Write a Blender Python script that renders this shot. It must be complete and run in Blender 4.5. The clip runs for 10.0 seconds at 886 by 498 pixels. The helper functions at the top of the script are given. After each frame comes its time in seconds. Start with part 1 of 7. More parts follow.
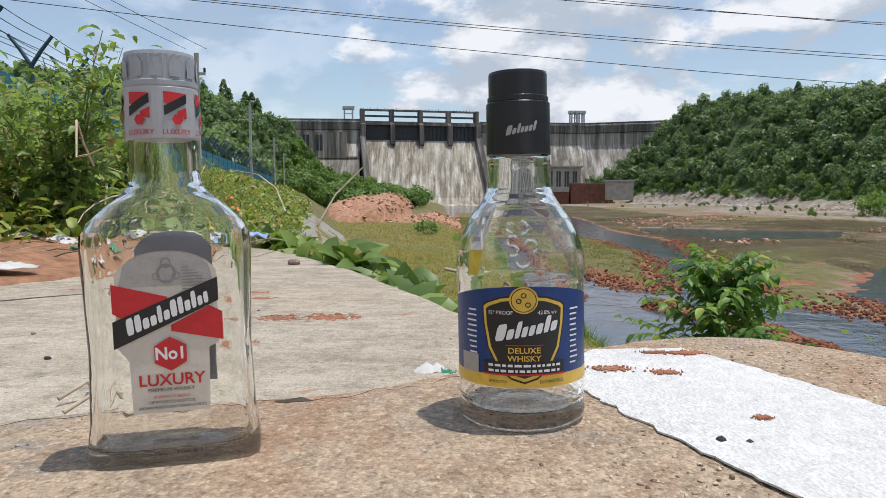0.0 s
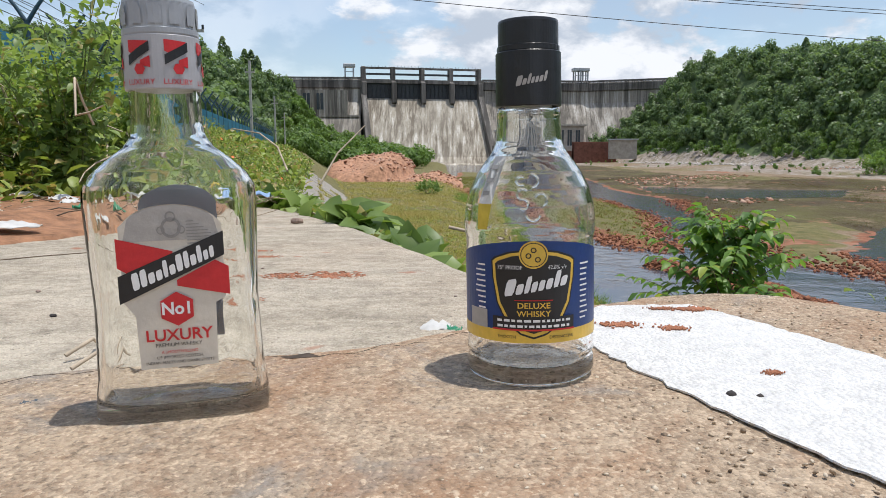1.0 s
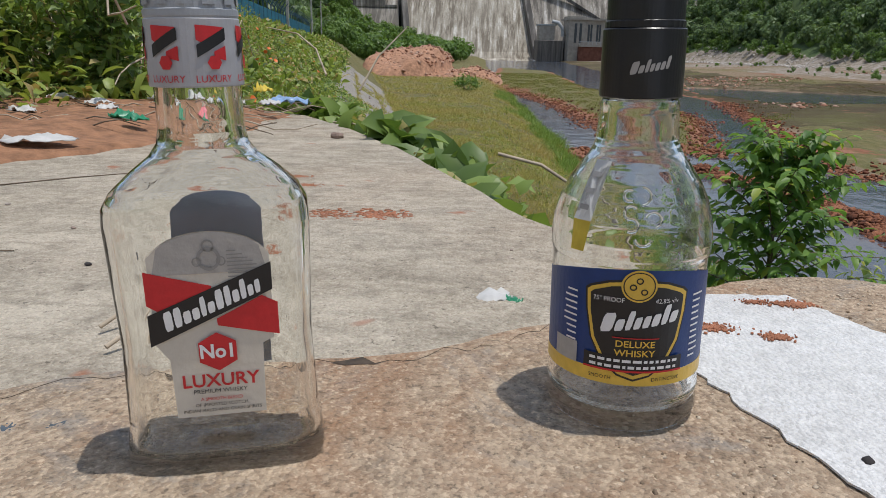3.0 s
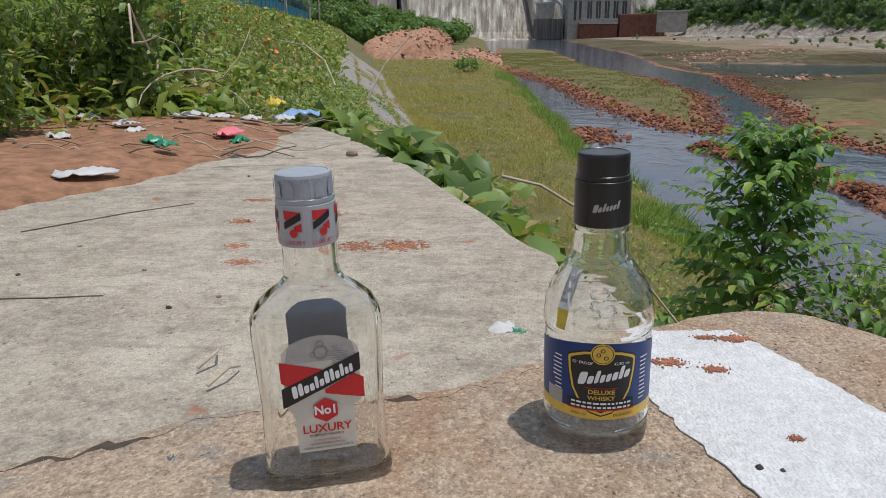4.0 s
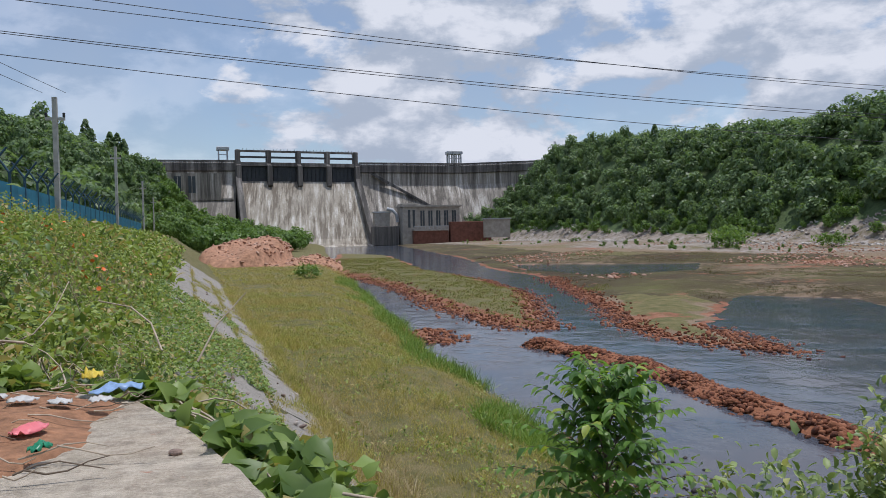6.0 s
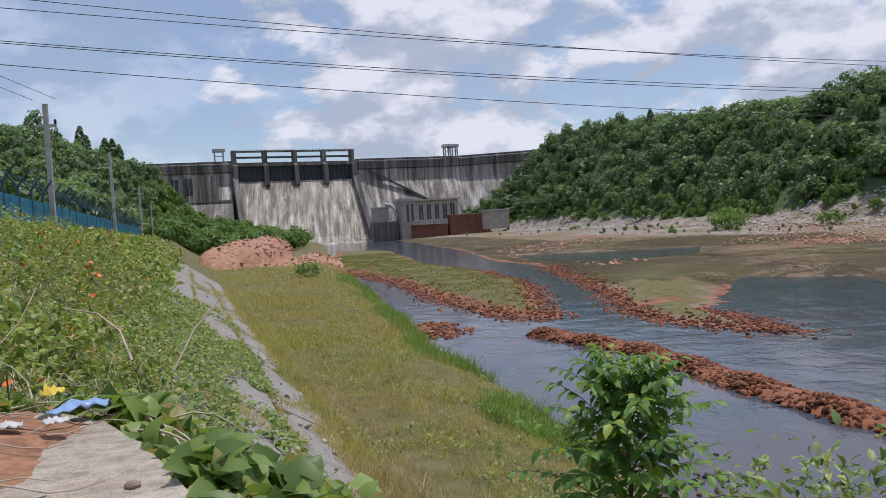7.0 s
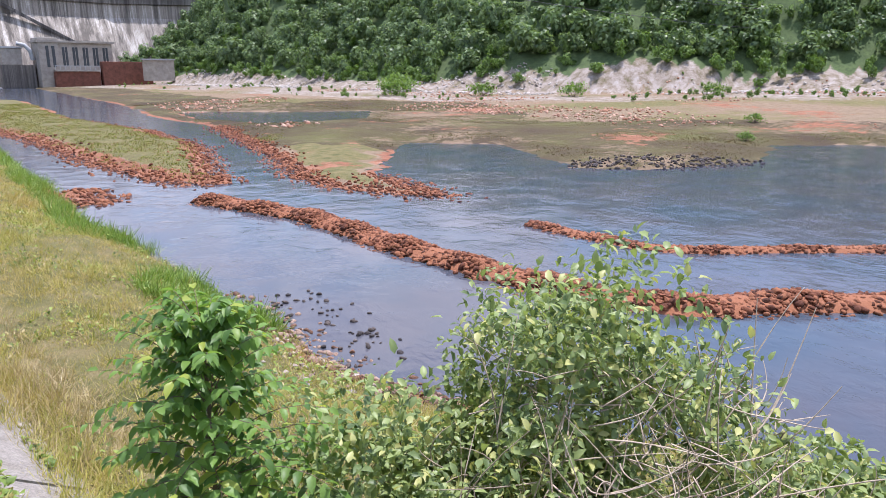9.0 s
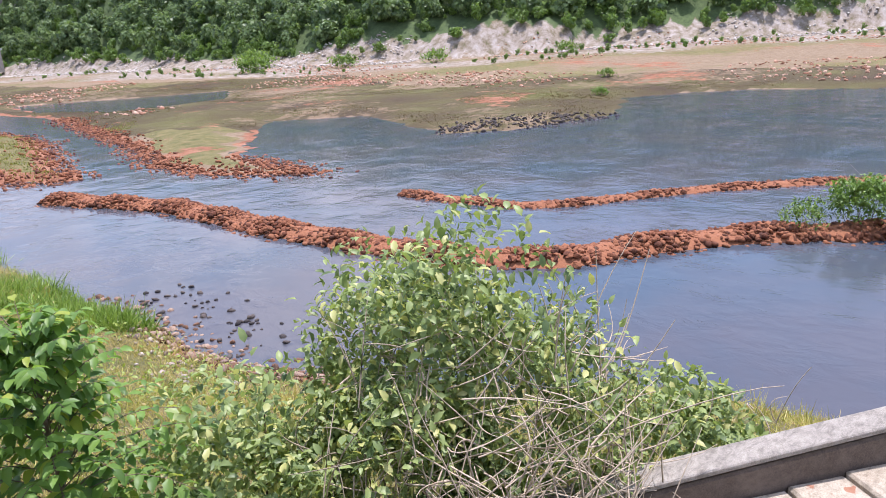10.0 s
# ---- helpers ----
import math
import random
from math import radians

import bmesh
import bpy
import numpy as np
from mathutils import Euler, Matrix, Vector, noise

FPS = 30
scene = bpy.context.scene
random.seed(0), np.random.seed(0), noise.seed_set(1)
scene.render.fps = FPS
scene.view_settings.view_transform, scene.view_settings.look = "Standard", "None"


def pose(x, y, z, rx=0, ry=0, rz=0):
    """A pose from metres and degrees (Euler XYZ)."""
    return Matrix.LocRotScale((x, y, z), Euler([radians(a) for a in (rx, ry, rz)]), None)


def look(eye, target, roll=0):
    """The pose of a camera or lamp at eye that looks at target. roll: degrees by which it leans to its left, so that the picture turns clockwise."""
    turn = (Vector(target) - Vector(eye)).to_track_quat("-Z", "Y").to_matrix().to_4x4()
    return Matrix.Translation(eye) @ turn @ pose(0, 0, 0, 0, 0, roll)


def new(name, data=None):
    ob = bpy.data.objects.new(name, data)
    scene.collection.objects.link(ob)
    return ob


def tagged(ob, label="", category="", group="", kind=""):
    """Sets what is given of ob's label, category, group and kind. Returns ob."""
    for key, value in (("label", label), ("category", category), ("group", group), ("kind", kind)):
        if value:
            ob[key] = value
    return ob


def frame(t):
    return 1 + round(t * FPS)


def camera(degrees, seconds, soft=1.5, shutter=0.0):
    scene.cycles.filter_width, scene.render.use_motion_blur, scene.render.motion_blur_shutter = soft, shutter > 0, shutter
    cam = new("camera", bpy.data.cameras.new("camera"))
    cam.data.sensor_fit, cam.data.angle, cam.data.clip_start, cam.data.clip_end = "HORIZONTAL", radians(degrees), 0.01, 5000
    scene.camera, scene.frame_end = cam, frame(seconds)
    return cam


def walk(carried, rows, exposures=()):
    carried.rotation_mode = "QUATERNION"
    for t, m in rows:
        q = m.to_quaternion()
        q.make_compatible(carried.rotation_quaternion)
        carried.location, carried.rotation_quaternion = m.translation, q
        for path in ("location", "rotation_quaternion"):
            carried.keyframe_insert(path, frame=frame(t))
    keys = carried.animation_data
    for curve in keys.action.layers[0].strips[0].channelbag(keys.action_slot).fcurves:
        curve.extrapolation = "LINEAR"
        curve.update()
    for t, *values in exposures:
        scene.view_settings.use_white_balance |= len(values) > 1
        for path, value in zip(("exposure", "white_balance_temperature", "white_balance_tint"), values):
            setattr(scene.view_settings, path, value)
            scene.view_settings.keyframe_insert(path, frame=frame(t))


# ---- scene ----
cam = camera(64.0, 10.0, soft=0.75)
PATH = [
    (0, (0.003, 0.022, 0.111), (-0.008, 2.016, -0.044), -0.0),
    (0.5, (0.001, 0.024, 0.11), (-0.01, 2.017, -0.06), -0.2),
    (1, (0.0, 0.027, 0.108), (-0.017, 2.009, -0.16), -0.1),
    (1.5, (0.003, 0.043, 0.139), (-0.045, 1.991, -0.312), 1.2),
    (2, (-0.003, 0.057, 0.137), (-0.073, 1.983, -0.397), 3.0),
    (2.5, (-0.016, 0.094, 0.141), (-0.115, 2.018, -0.396), 2.4),
    (2.7, (-0.021, 0.101, 0.142), (-0.125, 2.021, -0.406), 2.0),
    (3.8, (-0.022, 0.004, 0.207), (-0.142, 1.925, -0.344), -0.7),
    (4, (-0.027, -0.018, 0.237), (-0.149, 1.888, -0.359), -0.6),
    (4.5, (-0.006, -0.079, 0.358), (-0.084, 1.894, 0.042), -0.1),
    (5, (0.003, -0.068, 0.429), (-0.001, 1.929, 0.313), 0.1),
    (5.5, (0.008, 0.035, 0.415), (0.196, 2.026, 0.41), 0.1),
    (5.7, (-0.005, 0.035, 0.414), (0.26, 2.017, 0.384), 0.2),
    (6.8, (-0.021, 0.241, 0.399), (0.378, 2.2, 0.333), -3.3),
    (7, (0.026, 0.297, 0.387), (0.346, 2.27, 0.32), -3.4),
    (7.5, (0.152, 0.376, 0.456), (0.408, 2.349, 0.247), -2.3),
    (8, (0.314, 0.28, 0.617), (0.713, 2.21, 0.278), -2.5),
    (8.5, (0.376, 0.234, 0.653), (1.146, 2.025, 0.204), -0.9),
    (9, (0.402, 0.264, 0.659), (1.51, 1.858, 0.178), 0.1),
    (9.5, (0.437, 0.241, 0.653), (1.773, 1.629, 0.114), -1.0),
    (10, (0.513, 0.182, 0.661), (1.862, 1.545, 0.094), -3.2),
]
walk(cam, [(t, look(e, g, r)) for t, e, g, r in PATH],
     exposures=[(0, -0.05, 6500, 10), (1.2, 0.05, 6500, 10), (2.0, -0.32, 6450, 10), (4.0, -0.35, 6330, 10), (5.0, -0.35, 6120, 11), (7.5, -0.22, 6200, 18), (8.2, 0.2, 6050, 20.5), (9.0, 0.73, 6080, 21.5), (10.0, 0.78, 6200, 22)])

# ---- light ----
SUN_EL, SUN_AZ = 78.0, 92.0      # degrees: height, and from +y towards +x
world = bpy.data.worlds.new("sky")
scene.world = world
world.use_nodes = True
wt = world.node_tree
wt.nodes.clear()


def wn(kind, **kw):
    n = wt.nodes.new(kind)
    for k, v in kw.items():
        n.inputs[k].default_value = v
    return n


sky = wn("ShaderNodeTexSky")
sky.sky_type, sky.sun_disc = "NISHITA", False
sky.sun_elevation, sky.sun_rotation = radians(SUN_EL), radians(SUN_AZ)
sky.air_density, sky.dust_density, sky.ozone_density = 1.1, 0.7, 2.2
co = wn("ShaderNodeTexCoord")


def wmath(op, a, b=None, c=None):
    n = wn("ShaderNodeMath")
    n.operation = op
    for i, v in enumerate((a, b, c)):
        if v is None:
            continue
        if isinstance(v, (int, float)):
            n.inputs[i].default_value = v
        else:
            wt.links.new(v, n.inputs[i])
    return n.outputs[0]


def heaps(shift):
    """How thick the heaped cloud is, looked up a little higher or lower."""
    at = wn("ShaderNodeVectorMath")
    at.operation = "MULTIPLY_ADD"
    at.inputs[1].default_value, at.inputs[2].default_value = (1.0, 1.0, 1.9), (4.3, 1.7, shift)
    wt.links.new(co.outputs["Generated"], at.inputs[0])
    a = wn("ShaderNodeTexNoise", Scale=2.6, Detail=2.0, Roughness=0.5)
    b = wn("ShaderNodeTexNoise", Scale=8.5, Detail=10.0, Roughness=0.58, Distortion=0.15)
    for n in (a, b):
        wt.links.new(at.outputs[0], n.inputs["Vector"])
    return wmath("ADD", wmath("MULTIPLY", a.outputs["Fac"], 0.62), wmath("MULTIPLY", b.outputs["Fac"], 0.38))


def span(v, a, b, lo=0.0, hi=1.0, smooth=True):
    n = wn("ShaderNodeMapRange")
    n.interpolation_type = "SMOOTHSTEP" if smooth else "LINEAR"
    for k, x in zip(("From Min", "From Max", "To Min", "To Max"), (a, b, lo, hi)):
        n.inputs[k].default_value = x
    wt.links.new(v, n.inputs["Value"])
    return n.outputs[0]


sep = wn("ShaderNodeSeparateXYZ")
wt.links.new(co.outputs["Generated"], sep.inputs[0])
low = span(sep.outputs["Z"], 0.26, 0.06, 0.0, 0.075)
thick = wmath("ADD", heaps(0.0), low)
above = wmath("ADD", heaps(0.075), low)
mask = span(thick, 0.505, 0.565)
veil = wn("ShaderNodeTexNoise", Scale=1.5, Detail=6.0, Roughness=0.6)
wt.links.new(co.outputs["Generated"], veil.inputs["Vector"])
vmask = span(veil.outputs["Fac"], 0.36, 0.68, 0.06, 0.5)
lit = span(wmath("SUBTRACT", thick, above), -0.05, 0.06)
tone = wn("ShaderNodeValToRGB")
tone.color_ramp.elements[0].position, tone.color_ramp.elements[0].color = 0.0, (3.5, 4.0, 4.75, 1)
tone.color_ramp.elements[1].position, tone.color_ramp.elements[1].color = 0.9, (6.3, 6.5, 6.9, 1)
wt.links.new(lit, tone.inputs["Fac"])
wmix = wn("ShaderNodeMix")
wmix.data_type = "RGBA"
wt.links.new(wmath("MAXIMUM", mask, vmask), wmix.inputs["Factor"])
wt.links.new(sky.outputs["Color"], wmix.inputs["A"])
wt.links.new(tone.outputs["Color"], wmix.inputs["B"])
back = wn("ShaderNodeBackground", Strength=0.145)
wt.links.new(wmix.outputs["Result"], back.inputs["Color"])
wout = wn("ShaderNodeOutputWorld")
wt.links.new(back.outputs[0], wout.inputs["Surface"])

sun = new("sun", bpy.data.lights.new("sun", "SUN"))
sun.data.energy, sun.data.angle, sun.data.color = 3.5, radians(0.55), (1.0, 0.965, 0.91)
sa, se = radians(SUN_AZ), radians(SUN_EL)
SUN_DIR = Vector((math.sin(sa) * math.cos(se), math.cos(sa) * math.cos(se), math.sin(se)))
sun.matrix_world = look(SUN_DIR * 50, (0, 0, 0))


# ---- materials ----
def material(name, rough=0.85, metal=0.0, **inputs):
    m = bpy.data.materials.new(name)
    m.use_nodes = True
    b = m.node_tree.nodes["Principled BSDF"]
    b.inputs["Roughness"].default_value = rough
    b.inputs["Metallic"].default_value = metal
    for k, v in inputs.items():
        b.inputs[k.replace("_", " ")].default_value = v
    return m, m.node_tree, b


def node(nt, kind, links=(), **kw):
    n = nt.nodes.new(kind)
    for k, v in kw.items():
        n.inputs[k.replace("_", " ")].default_value = v
    for sock, src in links:
        nt.links.new(src, n.inputs[sock])
    return n


def noise_of(nt, scale, detail=4.0, rough=0.6, stretch=None, world_place=True, distortion=0.0):
    if world_place:
        src = node(nt, "ShaderNodeNewGeometry").outputs["Position"]
    else:
        src = node(nt, "ShaderNodeTexCoord").outputs["Object"]
    if stretch:
        mp = node(nt, "ShaderNodeVectorMath", [(0, src)])
        mp.operation = "MULTIPLY"
        mp.inputs[1].default_value = stretch
        src = mp.outputs[0]
    return node(nt, "ShaderNodeTexNoise", [("Vector", src)], Scale=scale, Detail=detail, Roughness=rough, Distortion=distortion).outputs["Fac"]


def ramp(nt, fac, stops):
    r = node(nt, "ShaderNodeValToRGB", [("Fac", fac)])
    e = r.color_ramp.elements
    while len(e) < len(stops):
        e.new(0.5)
    for el, (p, c) in zip(e, stops):
        el.position, el.color = p, (*c, 1.0) if len(c) == 3 else c
    return r.outputs["Color"]


def mix(nt, fac, a, b, mode="MIX"):
    m = node(nt, "ShaderNodeMix")
    m.data_type, m.blend_type = "RGBA", mode
    for sock, v in (("Factor", fac), ("A", a), ("B", b)):
        if isinstance(v, bpy.types.NodeSocket):
            nt.links.new(v, m.inputs[sock])
        elif isinstance(v, tuple):
            m.inputs[sock].default_value = (*v, 1.0)
        else:
            m.inputs[sock].default_value = v
    return m.outputs["Result"]


def rng(nt, fac, a, b, lo=0.0, hi=1.0):
    r = node(nt, "ShaderNodeMapRange", [("Value", fac)])
    for i, v in enumerate((a, b, lo, hi)):
        r.inputs[i + 1].default_value = v
    return r.outputs[0]


def finish(nt, b, color, height=None, strength=0.4, dist=0.01, rough=None):
    if color is not None:
        nt.links.new(color, b.inputs["Base Color"])
    if height is not None:
        bp = node(nt, "ShaderNodeBump", [("Height", height)], Strength=strength, Distance=dist)
        nt.links.new(bp.outputs[0], b.inputs["Normal"])
    if rough is not None:
        nt.links.new(rough, b.inputs["Roughness"])


def plain(name, c, rough=0.6, vary=0.25, scale=40.0, metal=0.0, world_place=True, bump=0.15, dist=0.002):
    """One paint or stuff with slight mottling."""
    m, nt, b = material(name, rough, metal)
    n = noise_of(nt, scale, 5, 0.65, None, world_place)
    lo, hi = tuple(x * (1 - vary) for x in c), tuple(min(1, x * (1 + vary)) for x in c)
    finish(nt, b, ramp(nt, n, [(0.3, lo), (0.7, hi)]), n, bump, dist)
    return m


def leafy(name, dark, light, dry=None, dry_amount=0.1, scale=3.0, sss=0.25, patch=None):
    """Leaves: each one its own tone, thin enough to let some light through."""
    m, nt, b = material(name, 0.45, 0.0)
    isl = node(nt, "ShaderNodeNewGeometry").outputs["Random Per Island"]
    n = noise_of(nt, scale, 3)
    k = node(nt, "ShaderNodeMath", [(0, isl), (1, n)])
    k.operation = "ADD"
    c = ramp(nt, rng(nt, k.outputs[0], 0.35, 1.25), [(0.0, dark), (1.0, light)])
    if dry:
        w = node(nt, "ShaderNodeTexWhiteNoise")
        w.noise_dimensions = "1D"
        nt.links.new(isl, w.inputs["W"])
        c = mix(nt, rng(nt, w.outputs["Value"], 1 - dry_amount - 0.02, 1 - dry_amount), c, dry)
    if patch:
        c = mix(nt, rng(nt, noise_of(nt, 0.32, 5, 0.6), 0.46, 0.62, 0.0, 0.8), c, patch)
        c = mix(nt, rng(nt, noise_of(nt, 0.9, 4, 0.6), 0.42, 0.32, 0.0, 0.7), c, dark)
        c = mix(nt, rng(nt, noise_of(nt, 4.5, 3, 0.6), 0.46, 0.34, 0.0, 0.6), c, dark)
    nt.links.new(c, b.inputs["Base Color"])
    tr = node(nt, "ShaderNodeBsdfTranslucent", [("Color", mix(nt, 1.0, c, (1.0, 1.0, 0.55), "MULTIPLY"))])
    add = node(nt, "ShaderNodeMixShader", [(1, b.outputs[0]), (2, tr.outputs[0])], Fac=sss)
    nt.links.new(add.outputs[0], nt.nodes["Material Output"].inputs["Surface"])
    return m


def concrete_material(name, a, b2, stain, spots=0.0, pebbly=1.0, worn=None, brushed=0.0):
    m, nt, b = material(name, 0.92)
    n1 = noise_of(nt, 5.0, 6, 0.6)
    n2 = noise_of(nt, 120.0, 4, 0.75)
    n3 = noise_of(nt, 1.8, 4, 0.6, None, True, 0.6)
    n4 = noise_of(nt, 420.0, 2, 0.6)
    vor = node(nt, "ShaderNodeTexVoronoi", [("Vector", node(nt, "ShaderNodeNewGeometry").outputs["Position"])], Scale=430.0)
    c = ramp(nt, n1, [(0.3, a), (0.7, b2)])
    n6 = noise_of(nt, 3.2, 6, 0.7, (0.45, 1.6, 1.0), True, 1.2)
    c = mix(nt, rng(nt, n6, 0.50, 0.68, 0, 0.6 * min(1.0, pebbly)), c, tuple(x * 0.52 for x in a))
    c = mix(nt, rng(nt, n6, 0.46, 0.36, 0, 0.5), c, tuple(min(0.85, x * 1.25) for x in b2))
    c = mix(nt, rng(nt, n3, 0.50, 0.64, 0, 0.65), c, stain)
    c = mix(nt, rng(nt, n2, 0.35, 0.7, 0.0, 0.45), c, tuple(x * 1.5 for x in b2))
    c = mix(nt, rng(nt, n4, 0.52, 0.75, 0.0, 0.45 * pebbly), c, tuple(x * 0.4 for x in a))
    peb = ramp(nt, vor.outputs["Color"], [(0.2, tuple(x * 0.55 for x in stain)), (0.5, a), (0.8, tuple(min(1, x * 1.5) for x in b2))])
    c = mix(nt, 0.26 * pebbly, c, peb)
    n7 = noise_of(nt, 26.0, 8, 0.8)
    c = mix(nt, rng(nt, n7, 0.50, 0.66, 0.0, 0.55 * min(1.0, pebbly + 0.2)), c, tuple(x * 0.5 for x in a))
    c = mix(nt, rng(nt, n7, 0.47, 0.34, 0.0, 0.5), c, tuple(min(0.85, x * 1.3) for x in b2))
    if worn:
        n8 = noise_of(nt, 8.0, 7, 0.72, None, True, 0.5)
        c = mix(nt, rng(nt, n8, 0.53, 0.62, 0.0, 0.75), c, mix(nt, n2, tuple(x * 0.6 for x in worn), tuple(x * 1.5 for x in worn)))
        c = mix(nt, rng(nt, noise_of(nt, 5.0, 6, 0.7, None, True, 0.8), 0.50, 0.63, 0.0, 0.7), c, stain)
        grain = noise_of(nt, 260.0, 3, 0.7)
        c = mix(nt, rng(nt, grain, 0.56, 0.68, 0.0, 0.7), c, tuple(x * 0.35 for x in a))
        c = mix(nt, rng(nt, grain, 0.44, 0.34, 0.0, 0.7), c, tuple(min(0.85, x * 1.5) for x in b2))
    if brushed:
        nb = noise_of(nt, 30.0, 7, 0.75, (0.4, 1.0, 1.0), True, 0.8)
        c = mix(nt, rng(nt, nb, 0.50, 0.64, 0.0, brushed), c, tuple(x * 0.5 for x in a))
        c = mix(nt, rng(nt, nb, 0.48, 0.36, 0.0, brushed), c, tuple(min(0.85, x * 1.3) for x in b2))
        pits = noise_of(nt, 150.0, 4, 0.75)
        c = mix(nt, rng(nt, pits, 0.60, 0.68, 0.0, 0.8), c, tuple(x * 0.35 for x in a))
    if spots:
        n5 = noise_of(nt, 7.5, 3, 0.5, None, True, 0.4)
        c = mix(nt, rng(nt, n5, 0.735 - spots, 0.76 - spots, 0.0, 0.8), c, (0.36, 0.13, 0.065))
    h = node(nt, "ShaderNodeMath", [(0, n2), (1, vor.outputs["Distance"])])
    h.operation = "SUBTRACT"
    h2 = node(nt, "ShaderNodeMath", [(0, h.outputs[0]), (1, n7)])
    h2.operation = "ADD"
    finish(nt, b, c, h2.outputs[0], 0.6, 0.004)
    return m


def glass_material(name, tint):
    """Clear bottle glass that bends what is seen through it."""
    m, nt, b = material(name, 0.0, 0.0, Transmission_Weight=1.0, IOR=1.47)
    b.inputs["Base Color"].default_value = (*tint, 1.0)
    n = noise_of(nt, 70.0, 2, 0.5, None, False)
    finish(nt, b, None, n, 0.12, 0.002)
    return m


def attr(nt, name):
    return node_attr(nt, name).outputs["Fac"]


def node_attr(nt, name):
    n = nt.nodes.new("ShaderNodeAttribute")
    n.attribute_name = name
    return n


def ground_material():
    m, nt, b = material("ground_soil", 0.95)
    n_big, n_mid, n_fine = noise_of(nt, 0.12, 6), noise_of(nt, 1.1, 5, 0.65), noise_of(nt, 9.0, 5, 0.7)
    n_bank = noise_of(nt, 0.5, 7, 0.7, (1.0, 1.0, 0.35))
    soil = ramp(nt, n_mid, [(0.3, (0.17, 0.115, 0.065)), (0.7, (0.29, 0.215, 0.14))])
    grass = ramp(nt, n_mid, [(0.25, (0.07, 0.08, 0.02)), (0.5, (0.15, 0.135, 0.045)), (0.75, (0.25, 0.19, 0.09))])
    marsh = ramp(nt, n_big, [(0.35, (0.06, 0.038, 0.018)), (0.55, (0.085, 0.068, 0.022)), (0.7, (0.115, 0.11, 0.03))])
    red = ramp(nt, n_bank, [(0.3, (0.14, 0.05, 0.025)), (0.5, (0.28, 0.115, 0.06)), (0.72, (0.40, 0.22, 0.14))])
    pale = ramp(nt, n_bank, [(0.34, (0.12, 0.11, 0.05)), (0.44, (0.22, 0.18, 0.13)), (0.54, (0.31, 0.265, 0.225)), (0.68, (0.42, 0.385, 0.355))])
    wood = ramp(nt, n_mid, [(0.3, (0.05, 0.08, 0.03)), (0.7, (0.10, 0.15, 0.05))])
    mixed = mix(nt, 0.5, n_mid, noise_of(nt, 0.22, 6, 0.7))
    c = soil
    for nm, col, sc in (("grass", grass, 0.25), ("marsh", marsh, 0.3), ("red", red, 0.4), ("pale", pale, 0.35), ("wood", wood, 0.2)):
        a = node(nt, "ShaderNodeMath", [(0, attr(nt, nm)), (1, rng(nt, mixed, 0.32, 0.68, -1.5 * sc, 1.5 * sc))])
        a.operation = "ADD"
        c = mix(nt, rng(nt, a.outputs[0], 0.4, 0.6), c, col)
    finish(nt, b, c, n_fine, 0.8, 0.12)
    return m


def water_material():
    m, nt, b = material("river_water", 0.10, 0.0, IOR=1.33)
    n1 = noise_of(nt, 0.16, 4, 0.55)
    c = ramp(nt, n1, [(0.35, (0.055, 0.078, 0.106)), (0.6, (0.083, 0.084, 0.10))])
    w = noise_of(nt, 2.2, 4, 0.6, (1.0, 0.55, 1.0), True, 0.5)
    w2 = noise_of(nt, 0.5, 3, 0.5)
    h = node(nt, "ShaderNodeMath", [(0, w), (1, rng(nt, w2, 0.4, 0.65, 0.15, 1.0))])
    h.operation = "MULTIPLY"
    finish(nt, b, c, h.outputs[0], 0.5, 0.07)
    return m


def masonry_material(name, a, b2, streak, pale, tall=0.03):
    """Dam face: masonry under long runs of lime and dirt."""
    m, nt, b = material(name, 0.95)
    n1 = noise_of(nt, 0.35, 5, 0.6, (1.0, 1.0, tall * 2))
    n2 = noise_of(nt, 0.42, 6, 0.7, (1.0, 0.2, tall))
    n3 = noise_of(nt, 1.2, 4, 0.7)
    n4 = noise_of(nt, 0.05, 4, 0.6)
    c = ramp(nt, n1, [(0.32, a), (0.68, b2)])
    c = mix(nt, rng(nt, n2, 0.49, 0.58, 0, 0.9), c, streak)
    c = mix(nt, rng(nt, n2, 0.455, 0.38, 0, 0.95), c, pale)
    c = mix(nt, rng(nt, n3, 0.35, 0.7, 0, 0.4), c, tuple(x * 0.6 for x in a))
    c = mix(nt, rng(nt, n4, 0.45, 0.65, 0, 0.4), c, tuple(x * 0.7 for x in b2))
    finish(nt, b, c, n3, 0.7, 0.3)
    return m


def rock_material(name, dark, mid, light):
    m, nt, b = material(name, 0.9)
    rnd = node(nt, "ShaderNodeNewGeometry").outputs["Random Per Island"]
    ob_rnd = node(nt, "ShaderNodeObjectInfo").outputs["Random"]
    w = node(nt, "ShaderNodeMath", [(0, rnd), (1, ob_rnd)])
    w.operation = "ADD"
    f = node(nt, "ShaderNodeMath", [(0, w.outputs[0])])
    f.operation = "FRACT"
    n = noise_of(nt, 6.0, 5, 0.7)
    k = node(nt, "ShaderNodeMath", [(0, f.outputs[0]), (1, n)])
    k.operation = "ADD"
    c = ramp(nt, rng(nt, k.outputs[0], 0.3, 1.3), [(0.0, dark), (0.5, mid), (1.0, light)])
    finish(nt, b, c, n, 0.8, 0.06)
    return m


